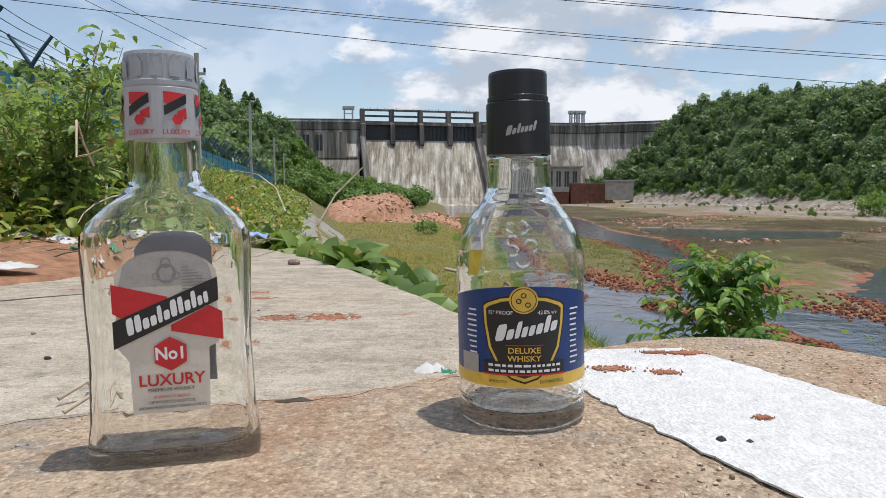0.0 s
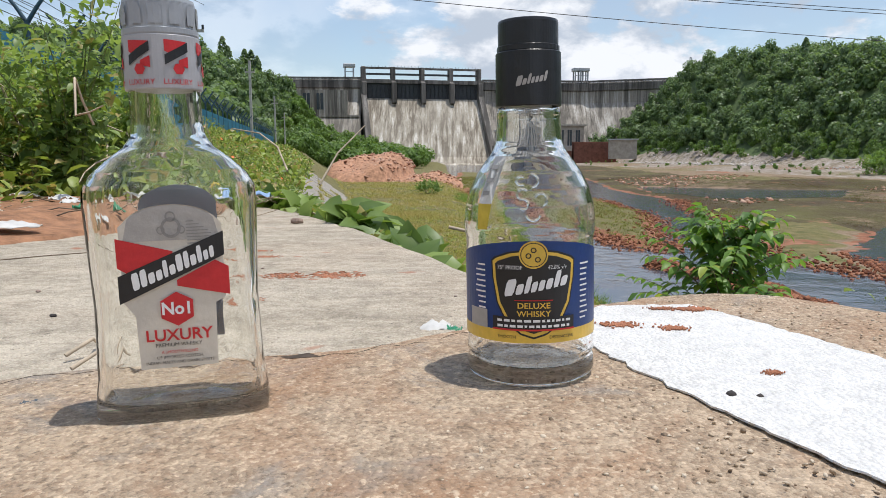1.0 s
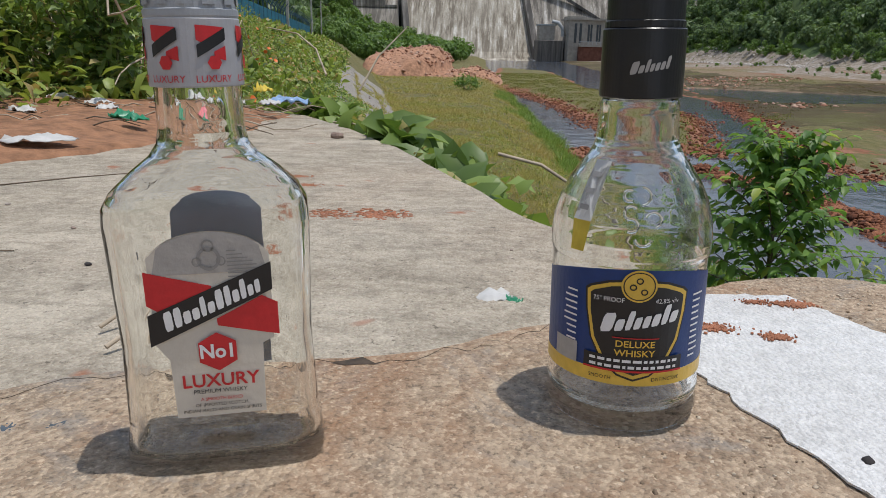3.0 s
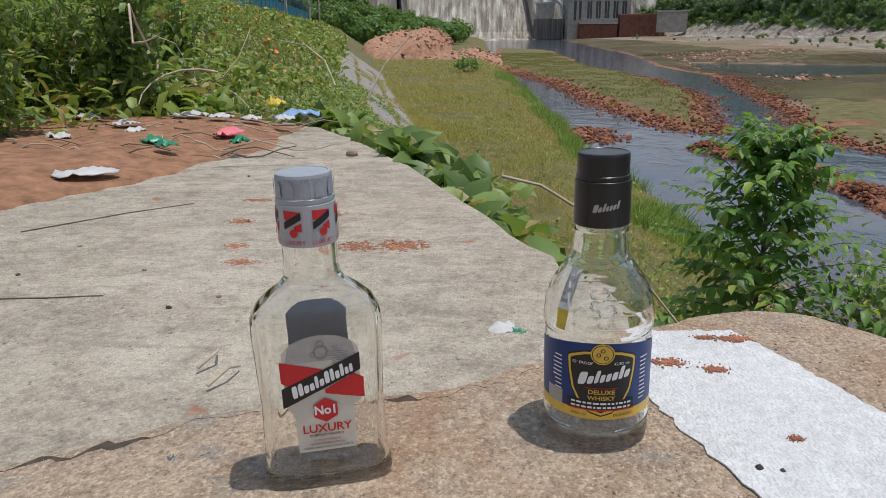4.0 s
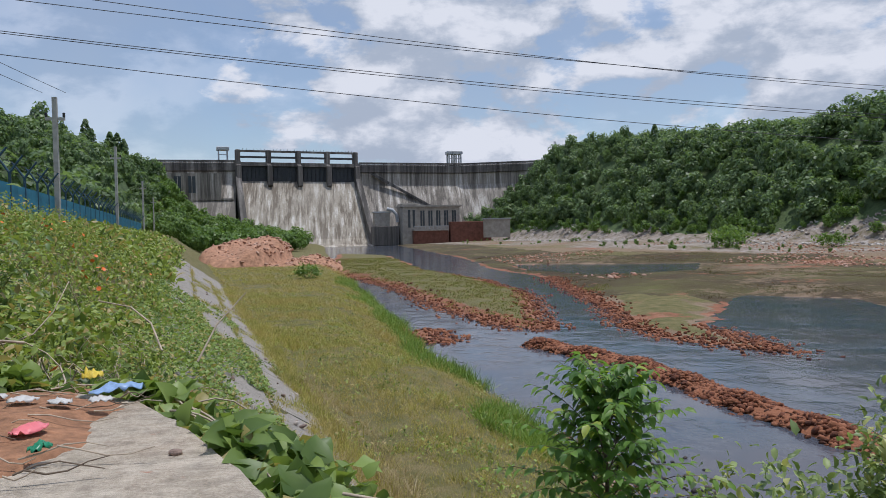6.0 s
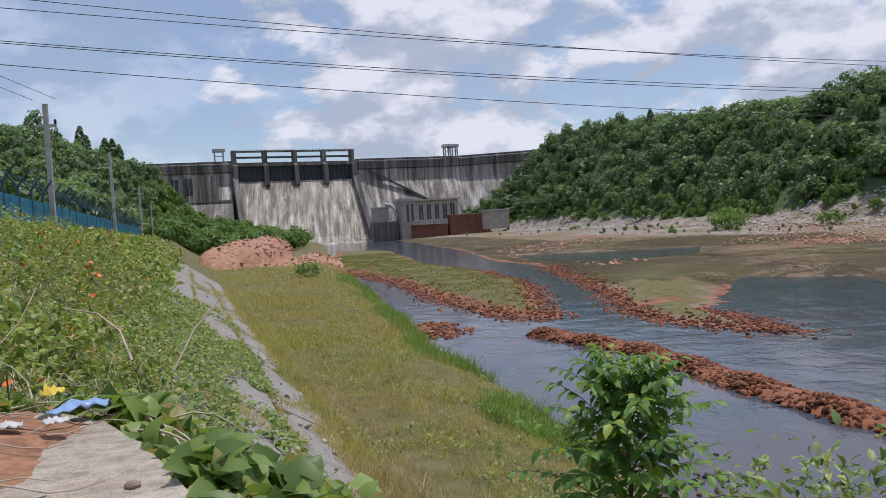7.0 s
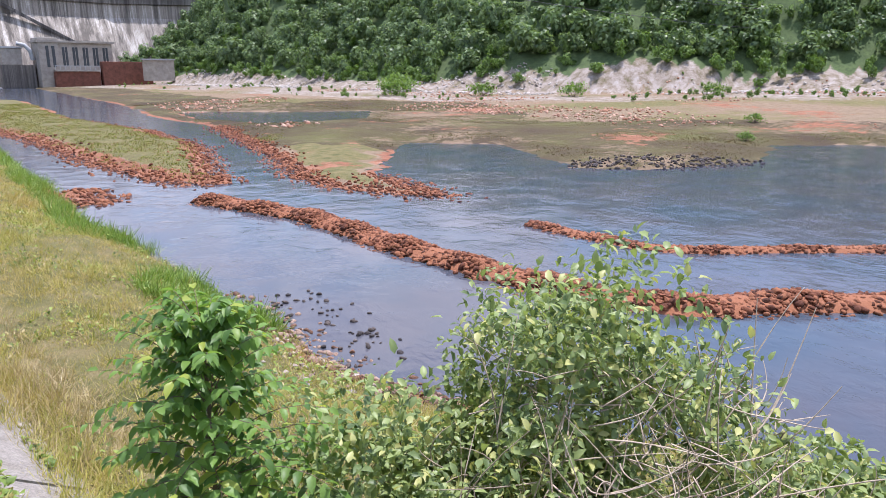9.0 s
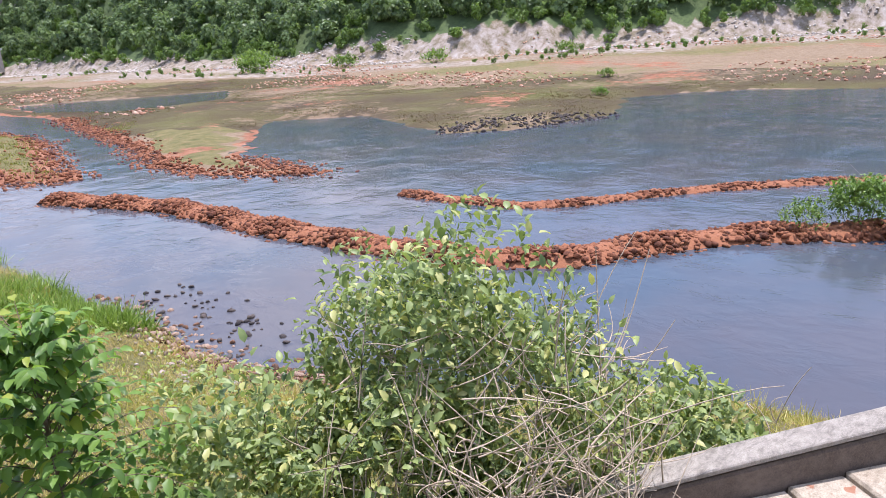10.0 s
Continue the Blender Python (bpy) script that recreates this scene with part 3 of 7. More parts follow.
def lie(x, y):
    """Ground height, and how much of each cover lies there."""
    x, y = np.asarray(x, dtype=float), np.asarray(y, dtype=float)
    rough = bumps(x, y, 0.9, 3)
    left = inside(x, y, LEFT_BANK) + 0.35 * rough
    right = inside(x, y, RIGHT_BANK) + 0.5 * rough
    right = np.minimum(right, -inside(x, y, BACKWATER) + 0.5 * rough)
    bar = np.maximum(inside(x, y, BAR), inside(x, y, ISLET)) + 0.45 * rough
    cliff = inside(x, y, CLIFF)
    u, v = x * ALONG[0] + y * ALONG[1], x * ACROSS[0] + y * ACROSS[1]
    z = np.full(x.shape, -7.2)
    z = np.where(left > -3, WATER + np.clip(left, -3, 9) * 0.36, z)
    slope = -4.04 + (2.77 - v) / 1.4
    slope = np.minimum(slope, 0.15 + 0.25 * np.clip(-2.9 - v, 0, 4))
    z = np.where((left > 0) & (v < 3.4), np.maximum(slope, np.minimum(z, -4.0)), z)
    z = np.where((left > 0) & (v >= 3.4), np.minimum(z, -4.35), z)
    # wooded rise behind the fence; near the landing the bank bulges up to the slab
    away = np.hypot(x, y)
    sky_z = np.minimum(away, 380) * np.interp(x / np.maximum(y, 1.0), SKY_B, SKY_S) - 5.5
    up = np.maximum(np.clip((-v - 8) / 12, 0, 1) * np.clip((away - 70) / 210, 0, 1), np.clip((y - 225) / 90, 0, 1) * (x < 0))
    z = z + np.maximum(np.minimum(away, 330) / np.maximum(away, 1) * (sky_z + 5.5) - 7.0, 0) * up * up * (3 - 2 * up) * (x < 0)
    z = z + 1.35 * np.exp(-((u - 2.2) / 2.6) ** 2) * np.clip((1.2 - v) / 1.2, 0, 1) * (z < -0.3) * np.clip((-0.3 - z) / 1.35, 0, 1)
    z = np.where((u < 2.3) & (v < -0.9) & (left > 0), np.maximum(z, -0.30 - 1.6 * np.clip(1 - (-0.9 - v) / 0.9, 0, 1)), z)
    zr = WATER + np.clip(right * 0.1, -1.2, 0.35) + np.clip(right - 4, 0, 120) * 0.026 + 0.12 * np.clip(right, 0, 1) * bumps(x, y, 0.25, 5)
    z = np.where(right > -3, np.maximum(z, zr), z)
    z = np.where(bar > -3, np.maximum(z, WATER + np.clip(bar * 0.22, -1.2, 0.5) + 0.06 * rough), z)
    face = np.clip((cliff + 2.2 * bumps(x, y, 0.16, 9) + 0.5 * bumps(x, y, 0.7, 10)) / 9.0, 0, 1)
    hill = np.maximum(sky_z - 4, 0)
    rise = np.clip((cliff - 6) / 34, 0, 1)
    zc = np.interp(y, (60, 100, 150, 260), (7.8, 7.6, 7.0, 6.0)) * face * (0.85 + 0.28 * bumps(x, y, 0.035, 27) + 0.1 * bumps(x, y, 0.2, 28)) + (hill * rise * rise * (3 - 2 * rise) + 1.5 * bumps(x, y, 0.06, 2)) * (cliff > 10)
    z = np.where(cliff > -1, z + zc, z)
    cover = dict(
        grass=np.where(left > 0, 1.0, 0.0) + np.where((bar > 1.4) | ((right > 1.2) & (right < 6) & (y > 36) & (x < 34)), 0.8 + 0.2 * rough, 0) + np.where((right > 18) & (cliff < -8), 0.42 + 0.32 * bumps(x, y, 0.09, 18), 0),
        marsh=np.where((right > -0.4) & (right < 24) & ((x > 31) | (y > 60) | (right > 5)), 0.72 + 0.3 * bumps(x, y, 0.12, 4), 0.0),
        red=np.where((np.abs(bar) < 1.6) | ((np.abs(right) < 0.7) & (x < 33)), 0.9, 0.0) + np.where((right > 10) & (cliff < -20), 0.04 + 0.42 * bumps(x, y, 0.16, 8) + 0.2 * rough, 0) + 0.9 * np.exp(-((x - 70) / 15) ** 2 - ((y - 94) / 9) ** 2) * (right > 2) * (0.7 + 0.5 * bumps(x, y, 0.3, 81)) + np.where((bar > 1.6) | ((right > 0.7) & (right < 6) & (y > 36) & (x < 33)), 0.02 - 0.4 * bumps(x, y, 0.5, 61), 0)
        + np.where((left > -1) & (left < 0.6) & (y < 20), 0.6, 0),
        pale=np.where((cliff > -40) & (cliff <= 10), 0.50 + 0.35 * bumps(x, y, 0.11, 6), 0) + np.where((cliff > -2) & (cliff <= 7), 0.6, 0),
        wood=np.where(cliff > 7, 1.0, 0.0) + np.where(v < -12, 1.0, 0.0),
    )
    return z, cover


def ground_z(x, y):
    return lie(np.array([x]), np.array([y]))[0][0]


def build_ground():
    n = 430
    s = np.linspace(-1, 1, n)
    k = 5.2
    gx = 12 + 1400 * np.sinh(k * s) / math.sinh(k)
    gy = 28 + 1400 * np.sinh(k * s) / math.sinh(k)
    X, Y = np.meshgrid(gx, gy, indexing="ij")
    Z, cover = lie(X.ravel(), Y.ravel())
    Z = Z + 0.03 * bumps(X.ravel(), Y.ravel(), 3.0, 12)
    V = np.stack([X.ravel(), Y.ravel(), Z], -1)
    i, j = np.meshgrid(np.arange(n - 1), np.arange(n - 1), indexing="ij")
    F = np.stack([i * n + j, (i + 1) * n + j, (i + 1) * n + j + 1, i * n + j + 1], -1).reshape(-1, 4)
    ob = mesh_object("ground", V, F, MAT["ground"], None, True)
    for nm, a in cover.items():
        at = ob.data.attributes.new(nm, "FLOAT", "POINT")
        at.data.foreach_set("value", a.astype(np.float32))
    return tagged(ob, "river banks of grass, mud, red gravel and wooded hills", "ground", kind="structure")


build_ground()
wv = np.array([(-60, -300, WATER), (400, -300, WATER), (400, 420, WATER), (-60, 420, WATER)], dtype=float)
tagged(mesh_object("water", wv, np.array([[0, 1, 2, 3]]), MAT["water"]), "dark slow river water under a bright sky", "river", kind="structure")

# ---- landing of concrete with two bottles on it ----
FRONT = [(-0.62, 0.20), (-1.7, -0.1), (-1.7, -1.4), (0.62, -1.4), (0.62, 0.10), (0.42, 0.36), (0.29, 0.512), (0.24, 0.566), (0.206, 0.572), (0.11, 0.535),
         (0.05, 0.49), (0.004, 0.457), (-0.067, 0.417), (-0.198, 0.394), (-0.313, 0.332)]
BACK = [(-1.7, -0.2), (0.09, 0.30), (0.125, 0.52), (0.13, 0.69), (0.045, 0.83), (-0.065, 1.14), (-0.20, 1.50), (-0.335, 1.80), (-0.50, 2.09), (-0.585, 2.25), (-0.75, 2.38), (-2.6, 2.6), (-2.6, -0.2)]


def ragged(poly, step, amount, seed):
    """The outline with more corners, slightly broken."""
    r = np.random.RandomState(seed)
    out = []
    for (ax, ay), (bx, by) in zip(poly, poly[1:] + poly[:1]):
        n = max(1, int(math.hypot(bx - ax, by - ay) / step))
        for i in range(n):
            j = r.uniform(-amount, amount, 2) if math.hypot(ax, ay - 0.4) < 3 else (0, 0)
            out.append((ax + (bx - ax) * i / n + j[0], ay + (by - ay) * i / n + j[1]))
    return out


def slab(name, poly, z0, ztop, mat, label, step, amount, seed, bevel):
    bm = prism(ragged(poly, step, amount, seed), z0, 0.0, bevel, 2)
    for v in bm.verts:
        if v.co.z > z0 + 0.01:
            v.co.z += ztop(v.co.x, v.co.y)
    ob = part(name, bm, mat, None, label)
    return tagged(ob, label, "concrete slab", kind="structure")


def landing_z(x):
    """The landing falls a little away from the paint."""
    return -0.021 * min(max(0.13 - x, 0.0), 0.6)


slab("pavement_front", FRONT, -2.6, lambda x, y: landing_z(x), MAT["slab_front"], "sandy brown concrete landing with exposed pebbles", 0.018, 0.004, 1, 0.004)
slab("pavement_back", BACK, -3.2, lambda x, y: -0.034 - 0.014 * max(0, y - 0.5), MAT["slab_back"], "weathered grey concrete slab with red stains", 0.05, 0.005, 2, 0.016)
WHITE = [(0.078, 0.42), (0.105, 0.342), (0.131, 0.272), (0.20, 0.12), (0.36, -0.1), (0.5, 0.0), (0.30, 0.25), (0.229, 0.388), (0.187, 0.492), (0.170, 0.523), (0.107, 0.52), (0.08, 0.49)]
paint = prism(ragged(WHITE, 0.006, 0.0022, 4), 0.0003, 0.0012)
for v in paint.verts:
    v.co.z += landing_z(v.co.x)
tagged(part("trim", paint, MAT["whitewash"], None), "white painted band, chipped, on the concrete landing", "paint", kind="structure")

# ---- dam ----
DAM_M = pose(-14.5, 397.5, WATER, 0, 0, 13.3)
dam = thing("dam", DAM_M, "tall grey masonry dam with a streaked concrete spillway", "dam", kind="structure")
H = 46.4


def dam_part(name, bm, mat, label="", parent=None, m=None):
    return part(name, bm, MAT[mat], parent or dam, label, m=m)


ogee = [(2, 0), (2, 35.6), (0, 36.0), (-1.5, 35.2), (-26, 4), (-30, 1.0), (-36, 0)]
dam_part("spillway", side_prism(ogee, -31.2, 30.8), "spill", "pale spillway face with dark vertical water streaks")
for sx, nm in ((-32.8, 0), (32.2, 1)):
    dam_part("training_wall", side_prism([(4, 0), (4, 46.0), (-3, 46.0), (-4, 38), (-30, 6), (-38, 4), (-38, 0)], sx - 1.5, sx + 1.5), "dam_dark", "dark concrete side wall of the spillway")
for i in range(5):
    px = -32.4 + i * 16.1
    bm = side_prism([(3, 30), (3, 52.4), (-1, 52.4), (-1, 45), (-4.2, 44), (-5.2, 33), (-2, 32)], px - 1.25, px + 1.25)
    bmesh.ops.bevel(bm, geom=bm.edges[:], offset=0.25, segments=1, affect="EDGES")
    dam_part("pier", bm, "dam_dark")
for i in range(4):
    px = -32.4 + i * 16.1
    dam_part("sluice_gate", box(px + 1.3, px + 14.8, -0.8, 0.2, 35.4, 43.6), "gate", "dark steel spillway gate")
    for k in range(6):
        gx = px + 2.4 + k * 2.2
        dam_part("rib", box(gx, gx + 0.3, -1.3, -0.8, 35.6, 42.6), "gate")
    dam_part("bridge_beam", box(px + 1.25, px + 14.85, -2.6, 2.5, 43.6, 45.6), "dam_dark")
    dam_part("gantry_beam", box(px + 1.25, px + 14.85, -0.8, 0.4, 48.0, 49.0), "gate")
    dam_part("gantry_beam", box(px + 1.25, px + 14.85, -0.8, 0.6, 51.2, 52.2), "dam_dark")
    for k in range(7):
        gx = px + 2.5 + k * 1.9
        dam_part("rail", box(gx, gx + 0.15, -0.6, -0.4, 52.2, 53.0), "gate")


def wall_run(x0, y0, x1, y1, zfoot, label):
    """A straight run of the dam in world plan, with its parapet road on top."""
    ang = math.degrees(math.atan2(y1 - y0, x1 - x0))
    ln = math.hypot(x1 - x0, y1 - y0)
    w = thing("dam_wall", pose(x0, y0, WATER, 0, 0, ang), label, "dam wall", kind="structure")
    part("face", side_prism([(6, zfoot), (6, 40.5), (-2.2, 40.5), (-2.6, 34), (-27, zfoot)], 0, ln), MAT["dam"], w)
    part("road_band", side_prism([(5, 40.5), (5, 45.4), (-2.6, 45.4), (-3.4, 44.6), (-3.4, 41.0), (-2.4, 40.5)], 0, ln), MAT["dam_dark"], w, "dark roadway band")
    part("parapet", box(0, ln, -3.5, -3.1, 45.4, 46.5), MAT["dam_dark"], w)
    for k in range(int(ln / 5)):
        part("corbel", box(k * 5 + 1, k * 5 + 1.7, -4.0, -3.4, 42.5, 45.2), MAT["dam_dark"], w)
    return w


wr = wall_run(17.9, 405.5, 79, 413.5, 0, "stained masonry dam wall with a diagonal stair")
st = side_prism([(-1.2, 0), (1.2, 0), (1.2, 1.4), (-1.2, 1.4)], 0, 42)
part("stair", st, MAT["dam_dark"], wr, "dark stair slanting down the dam face", m=pose(7, -3.2, 39.5, 0, 0, -14) @ pose(0, 0, 0, 0, 30, 0))
wall_run(79, 413.5, 190, 372, 0, "pale curved masonry dam wall running to the hill")
wl = wall_run(-150, 382, -47.2, 390, 0, "dark masonry dam wall with a gallery of windows")
part("gallery", box(52, 96, -9, -2, 26, 39), MAT["dam"], wl, "concrete gallery block with tall windows")
for k in range(3):
    win = part("window", box(66 + k * 7, 69.5 + k * 7, -9.15, -8.9, 29, 37.5), MAT["window"], wl)
    part("mullion", box(67.6 + k * 7, 67.9 + k * 7, -9.3, -9.1, 29, 37.5), MAT["house"], win)
for k in range(2):
    part("ledge", box(50, 102, -9.8, -2, 25 - k * 7, 26 - k * 7), MAT["dam"], wl)
part("terrace", side_prism([(0, 0), (0, 25), (-9, 25), (-22, 0)], 45, 102), MAT["dam"], wl)


def hoist_tower(x, y, base):
    t = thing("hoist_tower", pose(x, y, base, 0, 0, 10), "small pale steel hoist tower on the dam crest", "tower", "hoist towers")
    for sx in (-2.2, 2.2):
        for sy in (-1.6, 1.6):
            part("leg", box(sx - 0.35, sx + 0.35, sy - 0.35, sy + 0.35, 0, 6.2), MAT["steel"], t)
    part("cabin", box(-3.2, 3.2, -2.4, 2.4, 5.6, 7.4, 0.2), MAT["steel"], t)
    part("brace", box(-2.2, 2.2, -1.75, -1.5, 3.0, 3.4), MAT["steel"], t)
    return t


hoist_tower(-53.5, 389.5, 40.2)
hoist_tower(76, 412, 40.2)
hoist_tower(73.2, 412, 40.2)

# powerhouse
ph = thing("powerhouse", pose(38.5, 362, WATER, 0, 0, 5), "weathered concrete powerhouse at the foot of the dam", "building")
part("wall", box(0, 30, 0, 16, 0, 19.5, 0.1), MAT["house"], ph)
part("tower", box(-0.4, 7.5, -0.6, 14, 0, 21.5, 0.1), MAT["house"], ph)
part("roof", box(-1, 31, -1.2, 17, 19.5, 20.4), MAT["house"], ph)
part("base", box(4.5, 23, -3.5, 0, 0, 7.2, 0.1), MAT["rust"], ph, "rust red base wall")
part("balcony", box(4.5, 23, -4.2, -0.2, 7.2, 8.0), MAT["house"], ph)
part("railing", box(4.5, 23, -4.2, -4.05, 9.4, 9.7), MAT["steel"], ph)
for k in range(10):
    part("baluster", box(4.6 + k * 2.02, 4.8 + k * 2.02, -4.2, -4.05, 8.0, 9.4), MAT["steel"], ph)
for k in range(5):
    wx = 9 + k * 4.2
    wp = part("window", box(wx, wx + 2.2, -0.15, 0.1, 9.6, 17.6), MAT["window"], ph)
    part("mullion", box(wx + 1.0, wx + 1.2, -0.3, -0.1, 9.6, 17.6), MAT["house"], wp)
for k in range(2):
    part("window", box(2.4 + k * 2.4, 3.6 + k * 2.4, -0.75, -0.5, 9, 18), MAT["window"], ph)
tagged(part("gate_wall", box(24, 46, -4, 6, 0, 11.6, 0.2), MAT["rust"], ph), "dark rusty tailrace wall")
sb = thing("sluice_block", pose(24, 366, WATER, 0, 0, 8), "dark concrete outlet block with a pale pipe", "outlet")
part("wall", box(0, 13, 0, 10, 0, 10.0, 0.2), MAT["dam_dark"], sb)
part("shed", box(1, 9, 3, 9, 10.0, 17.0, 0.2), MAT["house"], sb)
part("shed_roof", box(0.5, 9.6, 2.5, 9.5, 17.0, 17.7), MAT["steel"], sb)
pv, pf = tube_arrays([(7, 2, 19), (10, 1.5, 18.4), (12, 1, 16), (12.6, 1, 12)], 0.9, 0.9, 8)
pipe = mesh_object("pipe", pv, pf, MAT["steel"], sb, True)
hs = thing("shed", pose(77, 345, 3.2, 0, 0, -8), "small low shed with a blue-grey roof", "shed")
part("wall", box(0, 13, 0, 5, -6, 3.0), MAT["house"], hs)
part("roof", box(-0.6, 13.6, -0.8, 5.6, 3.0, 3.6), MAT["steel"], hs)

# ---- woods ----
def tree_arrays(seed, n, leaf, spread=(1.0, 1.0, 0.85)):
    """A crown of leaf clumps on several limbs, unit size: about 1 across, base at 0."""
    r = np.random.RandomState(seed)
    cent = r.normal(0, 1, (9, 3))
    cent /= np.linalg.norm(cent, axis=1)[:, None]
    cent = cent * r.uniform(0.15, 0.36, (9, 1)) * np.array(spread) + (0, 0, 0.60)
    pick = r.randint(0, 9, n)
    d = r.normal(0, 1, (n, 3))
    d /= np.linalg.norm(d, axis=1)[:, None]
    rad = r.uniform(0.12, 0.24, 9)[pick][:, None] * r.uniform(0.75, 1.05, (n, 1))
    p = cent[pick] + d * rad
    tv = np.array([(-0.55, -0.5, 0), (0.7, -0.1, 0.1), (-0.3, 0.65, -0.06)])
    tf = np.array([[0, 1, 2]])
    az, el = np.arctan2(d[:, 1], d[:, 0]), np.arccos(np.clip(d[:, 2], -1, 1))
    m = euler_mats(r.normal(0, 0.25, n), 0.8 * el + r.normal(0, 0.25, n), az)
    return scatter(tv, tf, p, m, r.uniform(0.6, 1.4, n) * leaf)


CROWNS = [tree_arrays(s, 430, 0.085) for s in range(4)]
CROWNS_FAR = [tree_arrays(s + 10, 360, 0.088) for s in range(4)]


def woods(name, places, sizes, mat, label, crowns, seed, trunks=True):
    r = np.random.RandomState(seed)
    out = []
    z = lie(places[:, 0], places[:, 1])[0]
    for k in range(4):
        idx = np.arange(k, len(places), 4)
        if not len(idx):
            continue
        n = len(idx)
        p = np.column_stack([places[idx], z[idx] - 0.12 * sizes[idx]])
        m = euler_mats(np.zeros(n), np.zeros(n), r.uniform(0, 6.28, n))
        sc = sizes[idx][:, None] * r.uniform(0.8, 1.2, (n, 3))
        out.append(scatter(crowns[k][0], crowns[k][1], p, m, sc))
    v, f = join(out)
    ob = tagged(mesh_object(name, v, f, mat), label, "woods", kind="stuff")
    return ob


def scatter_in(n, x0, x1, y0, y1, keep, seed):
    r = np.random.RandomState(seed)
    p = np.column_stack([r.uniform(x0, x1, n * 6), r.uniform(y0, y1, n * 6)])
    return p[keep(p[:, 0], p[:, 1])][:n]


hillp = scatter_in(2600, 64, 420, 20, 460, lambda x, y: (inside(x, y, CLIFF) > 9) & (inside(x, y, CLIFF) < 135), 21)
woods("hill_woods", hillp, np.random.RandomState(1).uniform(5.0, 10.5, len(hillp)), MAT["wood_leaf"], "dense green woods over the far hillside", CROWNS_FAR, 3)
midp = scatter_in(850, 64, 330, 20, 420, lambda x, y: (inside(x, y, CLIFF) > 12) & (inside(x, y, CLIFF) < 75), 27)
woods("slope_woods", midp, np.random.RandomState(8).uniform(3.5, 8.0, len(midp)), MAT["wood_leaf"], "mixed green woods on the lower hillside", CROWNS_FAR, 9)
edgep = scatter_in(850, 64, 260, 20, 460, lambda x, y: (inside(x, y, CLIFF) > 3.2 + 2 * bumps(x, y, 0.08, 41)) & (inside(x, y, CLIFF) < 22), 22)
woods("bank_scrub", edgep, np.random.RandomState(2).uniform(1.8, 5.5, len(edgep)), MAT["hedge_leaf"], "bright green scrub along the top of the bank", CROWNS_FAR, 4)
leftp = scatter_in(1150, -260, -20, 75, 380, lambda x, y: (x * ACROSS[0] + y * ACROSS[1] < -10) & (x > -0.75 * y), 23)
woods("left_woods", leftp, np.random.RandomState(3).uniform(4.5, 9.5, len(leftp)), MAT["wood_leaf"], "dense green woods behind the fence", CROWNS, 5)
toep = scatter_in(430, -92, -8, 200, 372, lambda x, y: (x < -0.035 * y) & (x * ACROSS[0] + y * ACROSS[1] > -12), 24)
woods("dam_toe_scrub", toep, np.random.RandomState(4).uniform(3.5, 8.5, len(toep)), MAT["hedge_leaf"], "scrub and trees below the dam", CROWNS, 6)


ridge = ((0.342, 13), (0.352, 11), (0.46, 9), (0.505, 11), (0.515, 10), (0.59, 12), (0.60, 10), (0.72, 9), (-0.36, 14), (-0.345, 12), (-0.222, 8), (-0.232, 6))
skyline = np.array([(b * 312.0, 312.0) for b, h in ridge])
woods("skyline_trees", skyline, np.array([float(h) for b, h in ridge]), MAT["wood_leaf"], "taller dark trees on the ridge", CROWNS, 7)


def column_tree(bearing, away, h, seed):
    """A slim upright tree, dense to the ground."""
    r_ = np.random.RandomState(seed)
    x, y = bearing * away, away
    t = thing("column_tree", pose(x, y, ground_z(x, y) - 0.3), "slim dark upright tree on the ridge", "tree", "upright trees on the ridge")
    v, f = tube_arrays([(0, 0, 0), (0.1, 0, h * 0.5), (0, 0, h * 0.92)], 0.28, 0.06, 6)
    mesh_object("trunk", v, f, MAT["bark"], t, True)
    n = 520
    q = r_.uniform(0.08, 1.0, n)
    a = r_.uniform(0, 6.28, n)
    w = h * 0.15 * np.sin(np.pi * np.clip(q * 0.86 + 0.12, 0, 1)) ** 0.7 * r_.uniform(0.55, 1.1, n)
    p_ = np.column_stack([w * np.cos(a), w * np.sin(a), q * h])
    v, f = scatter(np.array([(-0.5, -0.4, 0), (0.5, -0.35, 0.12), (0.6, 0.5, -0.06), (-0.4, 0.45, 0.1)]), np.array([[0, 1, 2, 3]]), p_, euler_mats(r_.normal(0, 0.4, n), r_.uniform(0.4, 1.2, n), a), r_.uniform(0.5, 1.1, n))
    tagged(mesh_object("crown", v, f, MAT["wood_leaf"], t), kind="stuff")


for k, (b_, h_) in enumerate(((-0.311, 15), (-0.304, 12), (-0.281, 12.5), (-0.272, 13), (-0.264, 11.5), (0.487, 14), (0.375, 9))):
    column_tree(b_, 290, h_, 200 + k)
bankp = scatter_in(420, 60, 260, -40, 400, lambda x, y: (inside(x, y, CLIFF) > -40) & (inside(x, y, CLIFF) < 5) & (bumps(x, y, 0.06, 33) > 0.1), 25)
woods("bank_bushes", bankp, np.random.RandomState(6).uniform(0.4, 1.8, len(bankp)), MAT["hedge_leaf"], "small bushes dotted over the pale bank", CROWNS_FAR, 8)


